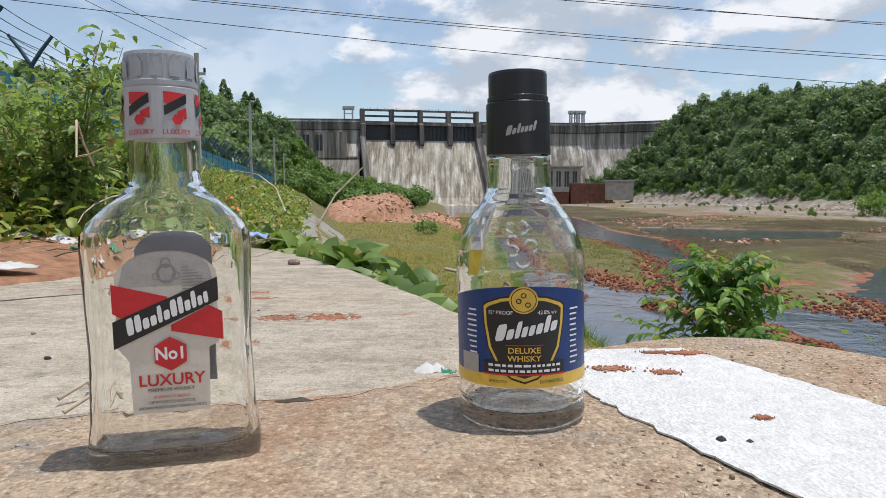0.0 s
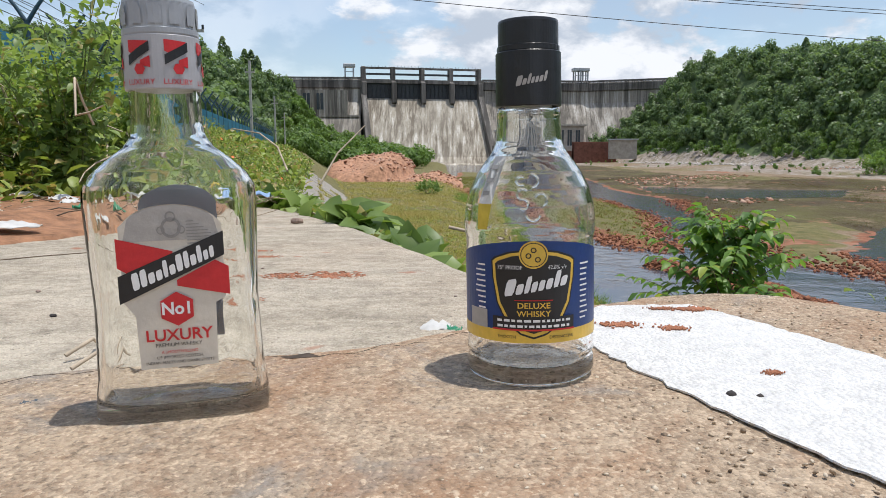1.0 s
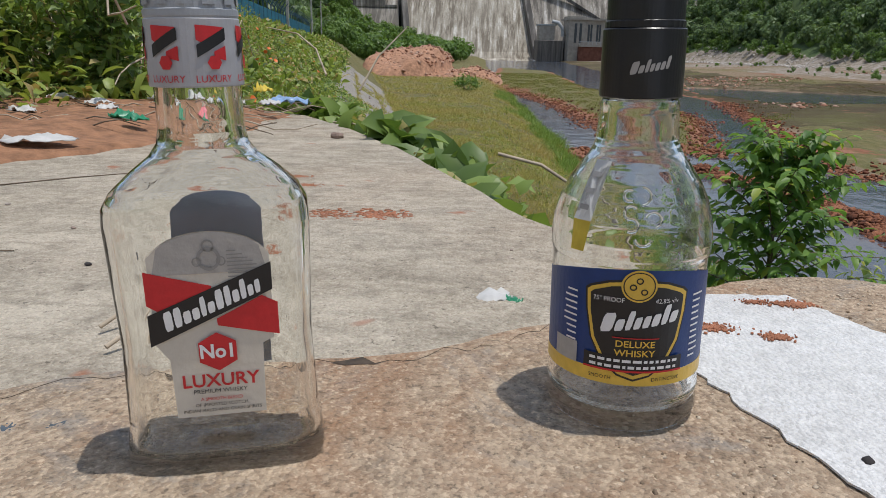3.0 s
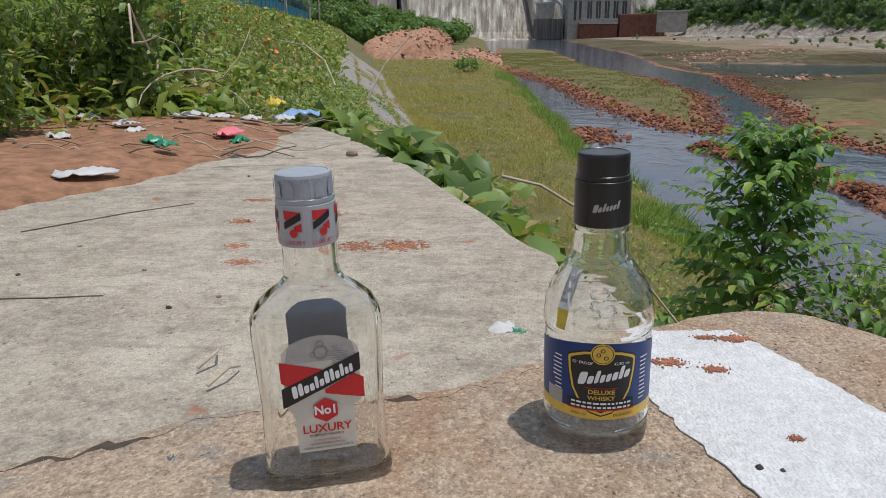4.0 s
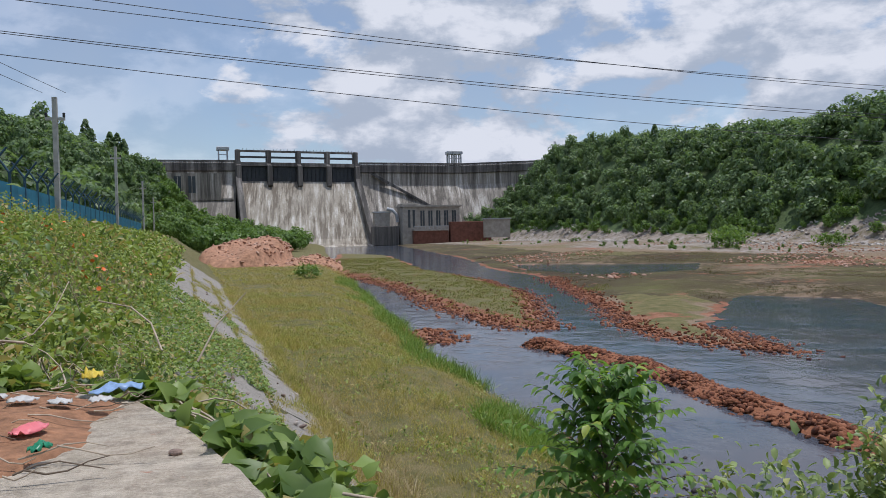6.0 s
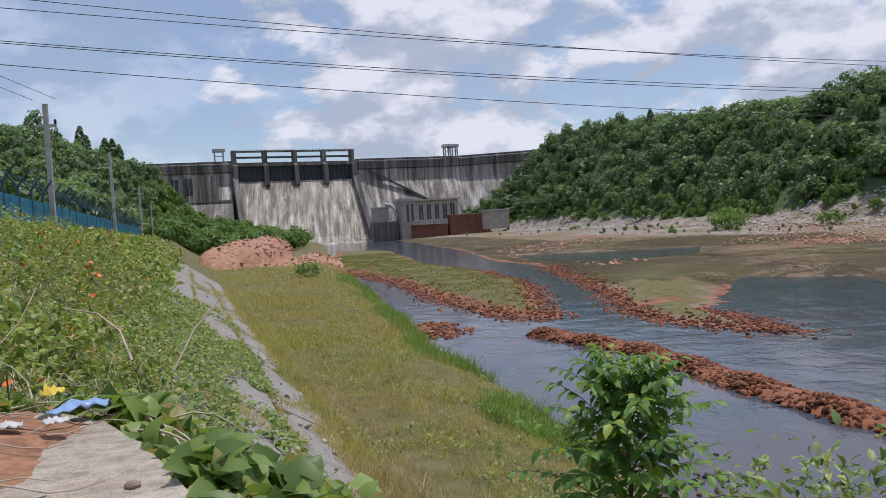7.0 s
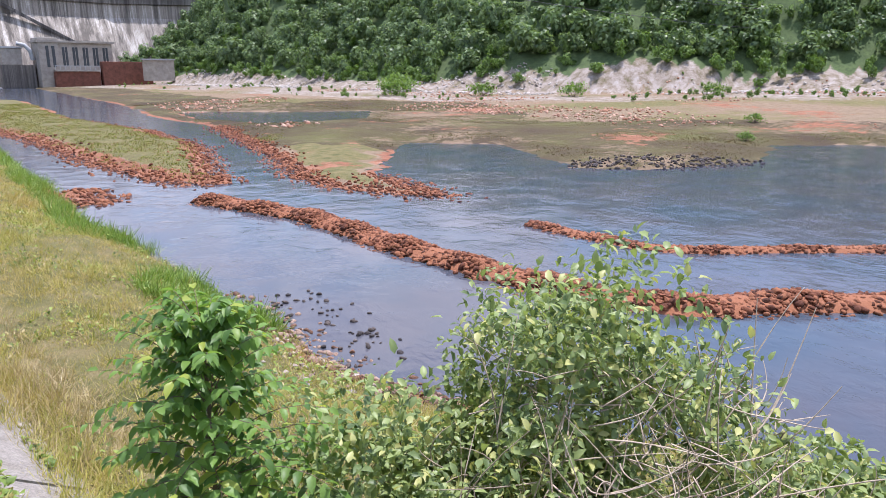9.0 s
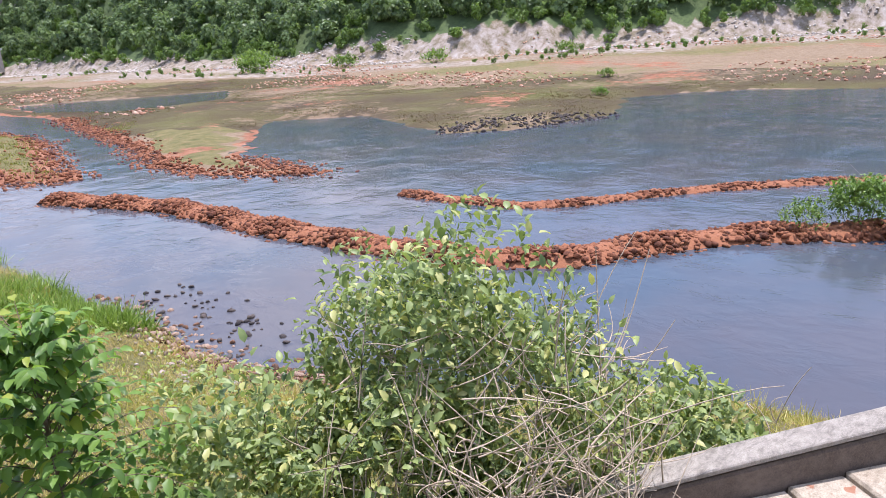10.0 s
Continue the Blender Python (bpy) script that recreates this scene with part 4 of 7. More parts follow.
# ---- stones ----
def rocks(name, places, sizes, mat, label, parent=None, seed=0, category="stones"):
    r = np.random.RandomState(seed)
    out = []
    for k, (tv, tf) in enumerate(STONES):
        idx = np.arange(k, len(places), len(STONES))
        if not len(idx):
            continue
        n = len(idx)
        m = euler_mats(r.normal(0, 0.45, n), r.normal(0, 0.45, n), r.uniform(0, 6.28, n))
        out.append(scatter(tv, tf, places[idx], m, sizes[idx][:, None] * r.uniform(0.7, 1.35, (n, 3)) * np.array((1.15, 0.95, 0.62))))
    v, f = join(out)
    ob = mesh_object(name, v, f, mat, parent)
    return tagged(ob, label, category if not parent else "", kind="stuff")


STONE_MESH = []
for k, (tv, tf) in enumerate(STONES):
    me = bpy.data.meshes.new("stone")
    me.from_pydata([tuple(v) for v in tv], [], [tuple(int(i) for i in f) for f in tf])
    me.materials.append(MAT["red_rock"])
    STONE_MESH.append(me)


def dyke(line, width, height, stone, label, seed, singles):
    """A low dam of heaped stones along a line on the river bed."""
    r = np.random.RandomState(seed)
    line = np.array(line, dtype=float)
    seg = np.hypot(*np.diff(line, axis=0).T)
    cum = np.concatenate([[0], np.cumsum(seg)])
    n = int(cum[-1] * width / (stone * stone) * 3.0)
    t = r.uniform(0, cum[-1], n)
    x, y = np.interp(t, cum, line[:, 0]), np.interp(t, cum, line[:, 1])
    k = np.clip(np.searchsorted(cum, t) - 1, 0, len(seg) - 1)
    d = np.diff(line, axis=0)[k] / seg[k][:, None]
    w = r.normal(0, 0.30, n).clip(-0.62, 0.62) * width * (1 + 0.18 * np.sin(t * 0.9) + 0.1 * np.sin(t * 2.3))
    x, y = x - d[:, 1] * w, y + d[:, 0] * w
    h = height * (1 - (np.abs(w) / (0.62 * width)) ** 1.5) * (0.85 + 0.2 * np.sin(t * 1.7))
    p = np.column_stack([x, y, WATER - 0.06 + h.clip(0, 9)])
    s = r.uniform(0.6, 1.5, n) * stone
    ob = thing("stone_dyke", pose(*line[0], WATER), label, "stone dyke", "stone dykes across the river")
    off = np.array([*line[0], WATER])
    # heap under the stones
    core = []
    q = np.linspace(0, cum[-1], int(cum[-1] / 0.8))
    cx, cy = np.interp(q, cum, line[:, 0]), np.interp(q, cum, line[:, 1])
    tx, ty = np.gradient(cx), np.gradient(cy)
    ln = np.hypot(tx, ty)
    tx, ty = tx / ln, ty / ln
    for wv_, hv in ((-0.55, -0.4), (-0.3, 0.45), (0, 0.7), (0.3, 0.45), (0.55, -0.4)):
        core.append(np.column_stack([cx - ty * wv_ * width, cy + tx * wv_ * width, np.full(len(q), WATER + hv * height)]))
    cv = np.stack(core, 1)
    i, j = np.meshgrid(np.arange(len(q) - 1), np.arange(4), indexing="ij")
    cf = np.stack([i * 5 + j, i * 5 + j + 1, (i + 1) * 5 + j + 1, (i + 1) * 5 + j], -1).reshape(-1, 4)
    mesh_object("core", cv.reshape(-1, 3) - off, cf, MAT["red_rock"], ob)
    far = np.hypot(x, y)
    order = np.argsort(far)
    near, rest = order[:singles], order[singles:]
    rocks("rubble", p[rest] - off, s[rest], MAT["red_rock"], "heaped orange-red stones", ob, seed)
    for c, i in enumerate(near):
        o = new("stone", STONE_MESH[c % 6])
        o.parent = ob
        o.matrix_basis = Matrix.LocRotScale(Vector(p[i] - off), Euler((r.normal(0, 0.45), r.normal(0, 0.45), r.uniform(0, 6.28))), Vector(s[i] * r.uniform(0.7, 1.35, 3) * np.array((1.15, 0.95, 0.62))))
    return ob


DYKE_LONG = [(11.3, 38.4), (14.0, 31.2), (14.35, 26.8), (14.6, 23.0), (15.1, 18.7), (15.9, 15.0), (17.4, 12.3), (19.8, 11.2), (22.6, 9.2), (24.4, 7.2), (26.5, 4.2), (29, -4)]
DYKE_LOW = [(21.7, 23.9), (21.9, 21.0), (22.3, 18.2), (23.6, 16.4), (25.8, 15.1), (29, 13.0), (31.7, 10.5), (34.3, 7.6), (38, 0)]
dyke(DYKE_LONG, 1.7, 0.46, 0.21, "long low dyke of orange-red laterite stones in the river", 31, 260)
dyke(DYKE_LOW, 0.95, 0.24, 0.19, "thin dyke of dark red stones in the river", 32, 150)


def rim_stones(poly, n, spread, seed, lo=0.14, hi=0.42):
    r = np.random.RandomState(seed)
    poly = np.array(poly, dtype=float)
    nxt = np.roll(poly, -1, axis=0)
    seg = np.hypot(*(nxt - poly).T)
    k = r.choice(len(poly), n, p=seg / seg.sum())
    t = r.uniform(0, 1, (n, 1))
    p = poly[k] * (1 - t) + nxt[k] * t + r.normal(0, spread, (n, 2))
    z = np.maximum(lie(p[:, 0], p[:, 1])[0], WATER - 0.05)
    return np.column_stack([p, z + 0.04]), r.uniform(lo, hi, n)


spit = RIGHT_BANK[4:11]
p, s = rim_stones(spit + spit[::-1], 2300, 0.75, 41, 0.12, 0.36)
rocks("spit_stones", p, s, MAT["red_rock"], "orange-red stones strewn along a grassy spit", None, 41)
p, s = rim_stones(BAR[2:12] + BAR[2:12][::-1], 2800, 0.7, 42, 0.12, 0.4)
rocks("bar_stones", p, s, MAT["red_rock"], "red and grey stones round a gravel bar", None, 42)
p, s = rim_stones(ISLET, 260, 0.5, 43)
rocks("islet_stones", p, s, MAT["red_rock"], "small islet of reddish stones", None, 43)
p, s = rim_stones([(7.0, 21.0), (7.2, 17), (7.2, 13.2), (9.2, 9.6), (9.0, 9.4), (7.0, 13.0)], 520, 0.38, 44, 0.06, 0.24)
rocks("shore_stones", p, s, MAT["shore_rock"], "brown and reddish stones along the water's edge", None, 44)
p, s = rim_stones([(7.4, 20), (8.3, 16.0), (7.9, 13.4), (8.6, 18)], 75, 0.75, 45, 0.06, 0.24)
p[:, 2] = WATER + 0.01
rocks("wet_stones", p, s, MAT["dark_rock"], "dark wet stones standing in the shallows", None, 45)
p, s = rim_stones([(5.9, 12.0), (6.2, 15.0), (6.0, 19.0), (6.4, 16)], 70, 0.5, 46, 0.06, 0.28)
rocks("pale_stones", p, s, MAT["grey_rock"], "pale stones lying in the bank grass", None, 46)
p, s = rim_stones([(38.2, 37.3), (44, 33), (51, 31.5), (40, 38)], 420, 0.9, 47, 0.08, 0.4)
rocks("pool_stones", p, s, MAT["dark_rock"], "dark stones along the edge of the marsh", None, 47)
rr_ = np.random.RandomState(49)
q = np.column_stack([rr_.uniform(30, 170, 9000), rr_.uniform(20, 190, 9000)])
q = q[(inside(q[:, 0], q[:, 1], RIGHT_BANK) > 4) & (inside(q[:, 0], q[:, 1], CLIFF) < 2) & (bumps(q[:, 0], q[:, 1], 0.08, 51) > 0.15)]
rocks("flat_stones", np.column_stack([q, lie(q[:, 0], q[:, 1])[0] + 0.03]), rr_.uniform(0.15, 0.75, len(q)), MAT["heap_rock"], "pale and reddish rubble on the river flats", None, 49)

q = np.column_stack([rr_.uniform(75, 260, 60000), rr_.uniform(-40, 385, 60000)])
cl_ = inside(q[:, 0], q[:, 1], CLIFF)
q = q[(cl_ > -12) & (cl_ < 9) & (bumps(q[:, 0], q[:, 1], 0.05, 52) > -0.25)][:9000]
rocks("bank_stones", np.column_stack([q, lie(q[:, 0], q[:, 1])[0] + 0.05]), rr_.uniform(0.25, 1.0, len(q)) ** 1.5, MAT["pale_rock"], "pale grey stones tipped down the far bank", None, 50)

# spoil heap of red earth
r = np.random.RandomState(5)
hx, hy = np.meshgrid(np.linspace(-24, 4, 60), np.linspace(100, 165, 60), indexing="ij")
e1 = np.clip(1 - ((hx + 14.5) / 8.0) ** 2 - ((hy - 132) / 24) ** 2, 0, 1)
e2 = np.clip(1 - ((hx + 6.5) / 9.5) ** 2 - ((hy - 124) / 17) ** 2, 0, 1)
hz = -6.5 + 6.0 * e1 ** 0.42 + 3.0 * e2 ** 0.5 * (1 - e1) + 0.7 * bumps(hx, hy, 0.5, 4) * (e1 + e2 > 0.1) + r.normal(0, 0.12, hx.shape)
i, j = np.meshgrid(np.arange(59), np.arange(59), indexing="ij")
hf = np.stack([i * 60 + j, (i + 1) * 60 + j, (i + 1) * 60 + j + 1, i * 60 + j + 1], -1).reshape(-1, 4)
heap = mesh_object("earth_mound", np.stack([hx.ravel(), hy.ravel(), hz.ravel()], -1), hf, MAT["heap_soil"])
tagged(heap, "heap of orange-red earth and rubble on the bank", "earth heap")
n = 2600
p = np.column_stack([r.uniform(-22, 2, n), r.uniform(104, 150, n), np.zeros(n)])
ii = np.clip(((p[:, 0] + 24) / 28 * 59).astype(int), 0, 59)
jj = np.clip(((p[:, 1] - 100) / 65 * 59).astype(int), 0, 59)
p[:, 2] = hz[ii, jj]
p = p[p[:, 2] > -5.7]
rocks("heap_stones", p, r.uniform(0.2, 0.7, len(p)), MAT["heap_rock"], "loose red stones on the earth heap", None, 48)

# ---- bottles ----
def ring_loft(rings, close_bottom=True, close_top=True):
    """Rings of equal length, joined in turn."""
    bm = bmesh.new()
    vs = [[bm.verts.new(p) for p in ring] for ring in rings]
    n = len(vs[0])
    for a, b in zip(vs, vs[1:]):
        for i in range(n):
            bm.faces.new((a[i], a[(i + 1) % n], b[(i + 1) % n], b[i]))
    if close_bottom:
        bm.faces.new(vs[0][::-1])
    if close_top:
        bm.faces.new(vs[-1])
    return bm


def superring(a, b, z, power, n=64, flute=0.0):
    out = []
    for i in range(n):
        t = 2 * math.pi * i / n
        c, s = math.cos(t), math.sin(t)
        k = 1.0 + flute * math.cos(n / 2 * t)
        out.append((k * a * math.copysign(abs(c) ** (2 / power), c), k * b * math.copysign(abs(s) ** (2 / power), s), z))
    return out


def lerp_rows(rows, z):
    zs = [r_[0] for r_ in rows]
    return [float(np.interp(z, zs, [r_[k] for r_ in rows])) for k in range(1, len(rows[0]))]


def glass_body(name, rows, wall, floor, parent, top):
    """Glass with a true inside: the outer skin up, over the lip, and down the inner skin."""
    zs = sorted(set([r_[0] for r_ in rows] + list(np.linspace(0, top, 60))))
    outer = [superring(*lerp_rows(rows, z)[:2], z, lerp_rows(rows, z)[2]) for z in zs if z <= top]
    inner = []
    for z in [z for z in zs if floor <= z <= top][::-1]:
        a, b, pw = lerp_rows(rows, z)
        inner.append(superring(a - wall, b - wall, z, pw))
    a, b, pw = lerp_rows(rows, floor)
    inner.append(superring((a - wall) * 0.72, (b - wall) * 0.72, floor - 0.0025, pw))
    inner.append(superring((a - wall) * 0.3, (b - wall) * 0.3, floor + 0.001, pw))
    bm = ring_loft(outer + inner, True, True)
    bmesh.ops.recalc_face_normals(bm, faces=bm.faces)
    return part(name, bm, MAT["glass"], parent, "clear glass", smooth=True)


def flat_mesh(poly, step=0.003):
    """A thin outline as a triangulated sheet, fine enough to bend."""
    bm = bmesh.new()
    f = bm.faces.new([bm.verts.new((x, y, 0)) for x, y in poly])
    bmesh.ops.triangulate(bm, faces=[f])
    xs = [p[0] for p in poly]
    x = min(xs) + step
    while x < max(xs):
        bmesh.ops.bisect_plane(bm, geom=bm.verts[:] + bm.edges[:] + bm.faces[:], plane_co=(x, 0, 0), plane_no=(1, 0, 0))
        x += step
    return bm


def ring_mesh(cx, cy, r0, r1, n=26):
    bm = bmesh.new()
    a = [bm.verts.new((x, y, 0)) for x, y in arc(cx, cy, r0, 0, 360 - 360 / n, n - 1)]
    b = [bm.verts.new((x, y, 0)) for x, y in arc(cx, cy, r1, 0, 360 - 360 / n, n - 1)]
    for i in range(n):
        bm.faces.new((a[i], a[(i + 1) % n], b[(i + 1) % n], b[i]))
    return bm


def stick(name, bm, mat, parent, bend, lift, label=""):
    """Lay a flat print on a bottle's skin; bend maps across, up and lift to a place."""
    for v in bm.verts:
        v.co = bend(v.co.x, v.co.y, lift)
    bmesh.ops.recalc_face_normals(bm, faces=bm.faces)
    return part(name, bm, mat, parent, label)


def text_mesh(body, size, shear=0.0, bold=0.0):
    cu = bpy.data.curves.new("lettering", "FONT")
    cu.body, cu.size, cu.align_x, cu.align_y, cu.shear, cu.offset = body, size, "CENTER", "CENTER", shear, bold
    cu.resolution_u = 3
    ob = bpy.data.objects.new("lettering", cu)
    scene.collection.objects.link(ob)
    dg = bpy.context.evaluated_depsgraph_get()
    me = bpy.data.meshes.new_from_object(ob.evaluated_get(dg))
    bm = bmesh.new()
    bm.from_mesh(me)
    bpy.data.objects.remove(ob)
    bpy.data.curves.remove(cu)
    bpy.data.meshes.remove(me)
    return bm


def shifted(bm, x, y, turn=0.0, sx=1.0):
    c, s = math.cos(radians(turn)), math.sin(radians(turn))
    for v in bm.verts:
        a, b = v.co.x * sx, v.co.y
        v.co.x, v.co.y = x + a * c - b * s, y + a * s + b * c
    return bm


def rect(x0, y0, x1, y1):
    return [(x0, y0), (x1, y0), (x1, y1), (x0, y1)]


def arc(cx, cy, rad, a0, a1, n, sy=1.0):
    return [(cx + rad * math.cos(radians(a0 + (a1 - a0) * i / n)), cy + sy * rad * math.sin(radians(a0 + (a1 - a0) * i / n))) for i in range(n + 1)]


def band(cx, cy, length, width, turn):
    c, s = math.cos(radians(turn)), math.sin(radians(turn))
    return [(cx + x * c - y * s, cy + x * s + y * c) for x, y in rect(-length / 2, -width / 2, length / 2, width / 2)]


def word_bars(cx, cy, length, height, turn, seed, slant=0.25):
    """Plain slanted bars in place of a trade name: one outline each."""
    r_ = np.random.RandomState(seed)
    c, s = math.cos(radians(turn)), math.sin(radians(turn))
    out, x, k = [], -length / 2, 0
    while x < length / 2 - height * 0.2:
        w = height * r_.uniform(0.26, 0.42)
        h = height * (1.0 if k == 0 or r_.uniform() < 0.3 else r_.uniform(0.55, 0.68))
        w = w * 1.5 if k == 0 else w
        pts = [(x + 0.15 * w, 0), (x + 0.85 * w, 0), (x + w, 0.2 * h), (x + w, 0.8 * h), (x + 0.85 * w, h), (x + 0.15 * w, h), (x, 0.8 * h), (x, 0.2 * h)]
        pts = [(px_ + slant * py_, py_ - height * 0.42) for px_, py_ in pts]
        out.append([(cx + a_ * c - b_ * s, cy + a_ * s + b_ * c) for a_, b_ in pts])
        x += w + height * 0.10
        k += 1
    return out


# flat flask
flask = thing("flask_bottle", pose(-0.1154, 0.3278, landing_z(-0.1165) + 0.0, 0, -1.2, 15), "empty clear glass flask bottle with a silver-grey cap and red label", "bottle", "empty bottles on the landing")
FA, FB = 0.0345, 0.0185
FLASK = [(0.0, FA - 0.0025, FB - 0.003, 4.2), (0.002, FA + 0.0004, FB - 0.0005, 4.2), (0.006, FA + 0.0010, FB, 4.4), (0.014, FA + 0.0004, FB - 0.0004, 4.4), (0.020, FA - 0.0006, FB - 0.0008, 4.4), (0.05, FA - 0.0016, FB - 0.0008, 4.4),
         (0.092, FA - 0.0002, FB, 4.4), (0.098, FA - 0.0006, FB, 4.2), (0.103, FA - 0.0035, FB - 0.0005, 3.8), (0.109, 0.0245, 0.0165, 3.2), (0.114, 0.0180, 0.0150, 2.4), (0.118, 0.0152, 0.0140, 2.1), (0.123, 0.0142, 0.0139, 2.0), (0.150, 0.0138, 0.0138, 2.0)]
glass_body("body", FLASK, 0.0026, 0.0085, flask, 0.150)
sl = ring_loft([superring(r_, r_, z, 2.0, 48) for r_, z in ((0.0150, 0.1365), (0.0152, 0.1370), (0.0150, 0.1570), (0.0146, 0.1574))])
sleeve = part("sleeve", sl, MAT["sleeve"], flask, "silver printed sleeve", smooth=False)
capr = [superring(r_, r_, z, 2.0, 64, fl) for r_, z, fl in ((0.0146, 0.1574, 0), (0.0149, 0.1580, 0), (0.0149, 0.1598, 0), (0.0143, 0.1602, 0.006), (0.0141, 0.1690, 0.006), (0.0141, 0.1702, 0), (0.0138, 0.1716, 0), (0.0126, 0.1720, 0), (0.0122, 0.1715, 0))]
cap = part("cap", ring_loft(capr), MAT["grey_plastic"], flask, "silver-grey screw cap")
for k in range(12):
    a = 2 * math.pi * k / 12
    arch = [(x, y) for x, y in [(-0.0024, 0.1612), (0.0024, 0.1612), (0.0024, 0.1668), (0.0012, 0.1686), (0, 0.1692), (-0.0012, 0.1686), (-0.0024, 0.1668)]]
    stick("flute", flat_mesh(arch, 0.002), MAT["grey_plastic"], cap, lambda x, y, l, a=a: Vector(((0.0146 + l) * math.sin(a + x / 0.0146), -(0.0146 + l) * math.cos(a + x / 0.0146), y)), 0.0004)


def on_flask(x, y, lift):
    """The front face, nearly flat, just bowed."""
    x, y = x * 0.925, 0.9685 * y + 0.0076
    t = min(1.0, abs(x) / FA)
    return Vector((x, -(FB - 0.0004) * (1 - t ** 4.4) ** (1 / 4.4) - lift, y))


def on_flask_back(x, y, lift):
    p = on_flask(x, y, lift)
    return Vector((-p.x, -p.y, p.z))


LC = 0.0515
shield = [(-0.0160, 0.0185), (0.0165, 0.0185), (0.0172, 0.045), (0.0215, 0.047), (0.0215, 0.078)] + arc(0.0005, 0.0765, 0.0205, 20, 160, 14, 0.5) + [(-0.0210, 0.078), (-0.0210, 0.047), (-0.0165, 0.041)]
label = stick("label", flat_mesh(shield), MAT["cream"], flask, on_flask, 0.0003, "cream label with red and black bands")
stick("label_crown", flat_mesh([(-0.0195, 0.072)] + [(0.0205, 0.072)] + arc(0.0005, 0.0770, 0.0195, 25, 155, 12, 0.48)), MAT["silver_label"], label, on_flask, 0.0005)
stick("red_band", flat_mesh([(-0.0225, 0.0735), (-0.0225, 0.0615), (-0.016, 0.0575), (0.0005, 0.0650), (0.0005, 0.0675)]), MAT["ink_red"], label, on_flask, 0.0007)
stick("red_band", flat_mesh([(0.0235, 0.0480), (0.0235, 0.0600), (0.018, 0.0630), (0.0015, 0.0555), (0.0015, 0.0530)]), MAT["ink_red"], label, on_flask, 0.0007)
stick("black_band", flat_mesh([(-0.0225, 0.0465), (-0.0225, 0.0580), (0.0220, 0.0750), (0.0220, 0.0650)]), MAT["ink_black"], label, on_flask, 0.0010)
for bar in word_bars(-0.0005, 0.0608, 0.036, 0.0068, 20.5, 5):
    stick("name_bar", flat_mesh(bar, 0.002), MAT["ink_white"], label, on_flask, 0.0013)
hexa = [(0.0008 + 0.0078 * math.sin(radians(a)) * (1.0 if a % 180 else 1.0), 0.0435 + 0.0072 * math.cos(radians(a))) for a in (0, 300, 240, 180, 120, 60)]
stick("badge", flat_mesh(hexa, 0.002), MAT["ink_red"], label, on_flask, 0.0014, "red six-sided badge")
stick("badge_text", shifted(text_mesh("No1", 0.0072, 0, 0.0002), 0.0008, 0.0436), MAT["ink_white"], label, on_flask, 0.0017)
stick("lettering", shifted(text_mesh("LUXURY", 0.0068, 0, 0.00012), 0.0008, 0.0323, 0, 1.08), MAT["ink_red"], label, on_flask, 0.0009)
stick("lettering", shifted(text_mesh("PREMIUM WHISKY", 0.0023), 0.0004, 0.0283, 0, 1.05), MAT["ink_black"], label, on_flask, 0.0009)
stick("lettering", shifted(text_mesh("A SMOOTH BLEND", 0.0018), 0.0006, 0.0253), MAT["ink_red"], label, on_flask, 0.0009)
stick("lettering", shifted(text_mesh("OF IMPORTED SCOTCH,", 0.0018), 0.0006, 0.0231), MAT["ink_black"], label, on_flask, 0.0009)
stick("lettering", shifted(text_mesh("INDIAN MALTS AND GRAIN SPIRITS", 0.0018), 0.0006, 0.0209), MAT["ink_black"], label, on_flask, 0.0009)
for k, (dx, dy, rr) in enumerate(((0, 0, 0.0042), (0, 0.0045, 0.0022), (-0.0042, -0.001, 0.0017), (0.0042, -0.001, 0.0017))):
    stick("crest", ring_mesh(0.0005 + dx, 0.0772 + dy, rr * 0.72, rr), MAT["ink_grey"], label, on_flask, 0.0009)
for k in range(9):
    yy_ = 0.0690 + k * 0.0013
    stick("hatch", flat_mesh(rect(0.0068, yy_, 0.0195 - 0.0003 * k * k * 0.5, yy_ + 0.0004), 0.003), MAT["ink_grey"], label, on_flask, 0.0009)
blank = [(-0.0180, 0.022), (0.0180, 0.022), (0.0180, 0.085)] + arc(0, 0.084, 0.018, 10, 170, 12, 0.5) + [(-0.0180, 0.085)]
stick("back_label", flat_mesh(blank), MAT["label_back"], flask, on_flask_back, 0.0003, "grey-blue reverse of the back label")
for sgn in (-1.6, -0.55, 0.5, 1.55):
    def on_sleeve(x, y, l, s=sgn):
        a = s * 0.93 + x / 0.0152
        return Vector(((0.0152 + l) * math.sin(a), -(0.0152 + l) * math.cos(a), y))
    stick("sleeve_print", flat_mesh([(-0.0045, 0.1552), (-0.0045, 0.1508), (0.0002, 0.1483), (0.0045, 0.1545)], 0.002), MAT["ink_red"], sleeve, on_sleeve, 0.0002)
    stick("sleeve_print", flat_mesh([(-0.0045, 0.1455), (-0.0045, 0.1493), (0.0048, 0.1545), (0.0048, 0.1508)], 0.002), MAT["ink_black"], sleeve, on_sleeve, 0.0004)
    stick("sleeve_print", flat_mesh([(0.0048, 0.1445), (0.0048, 0.1490), (0.0008, 0.1473), (0.0008, 0.1455)], 0.002), MAT["ink_red"], sleeve, on_sleeve, 0.0002)
    stick("sleeve_print", flat_mesh(arc(0.0006, 0.1440, 0.0023, 0, 300, 5), 0.002), MAT["ink_red"], sleeve, on_sleeve, 0.0006)
    stick("lettering", shifted(text_mesh("LUXURY", 0.0031), 0.0004, 0.1390), MAT["ink_red"], sleeve, on_sleeve, 0.0004)

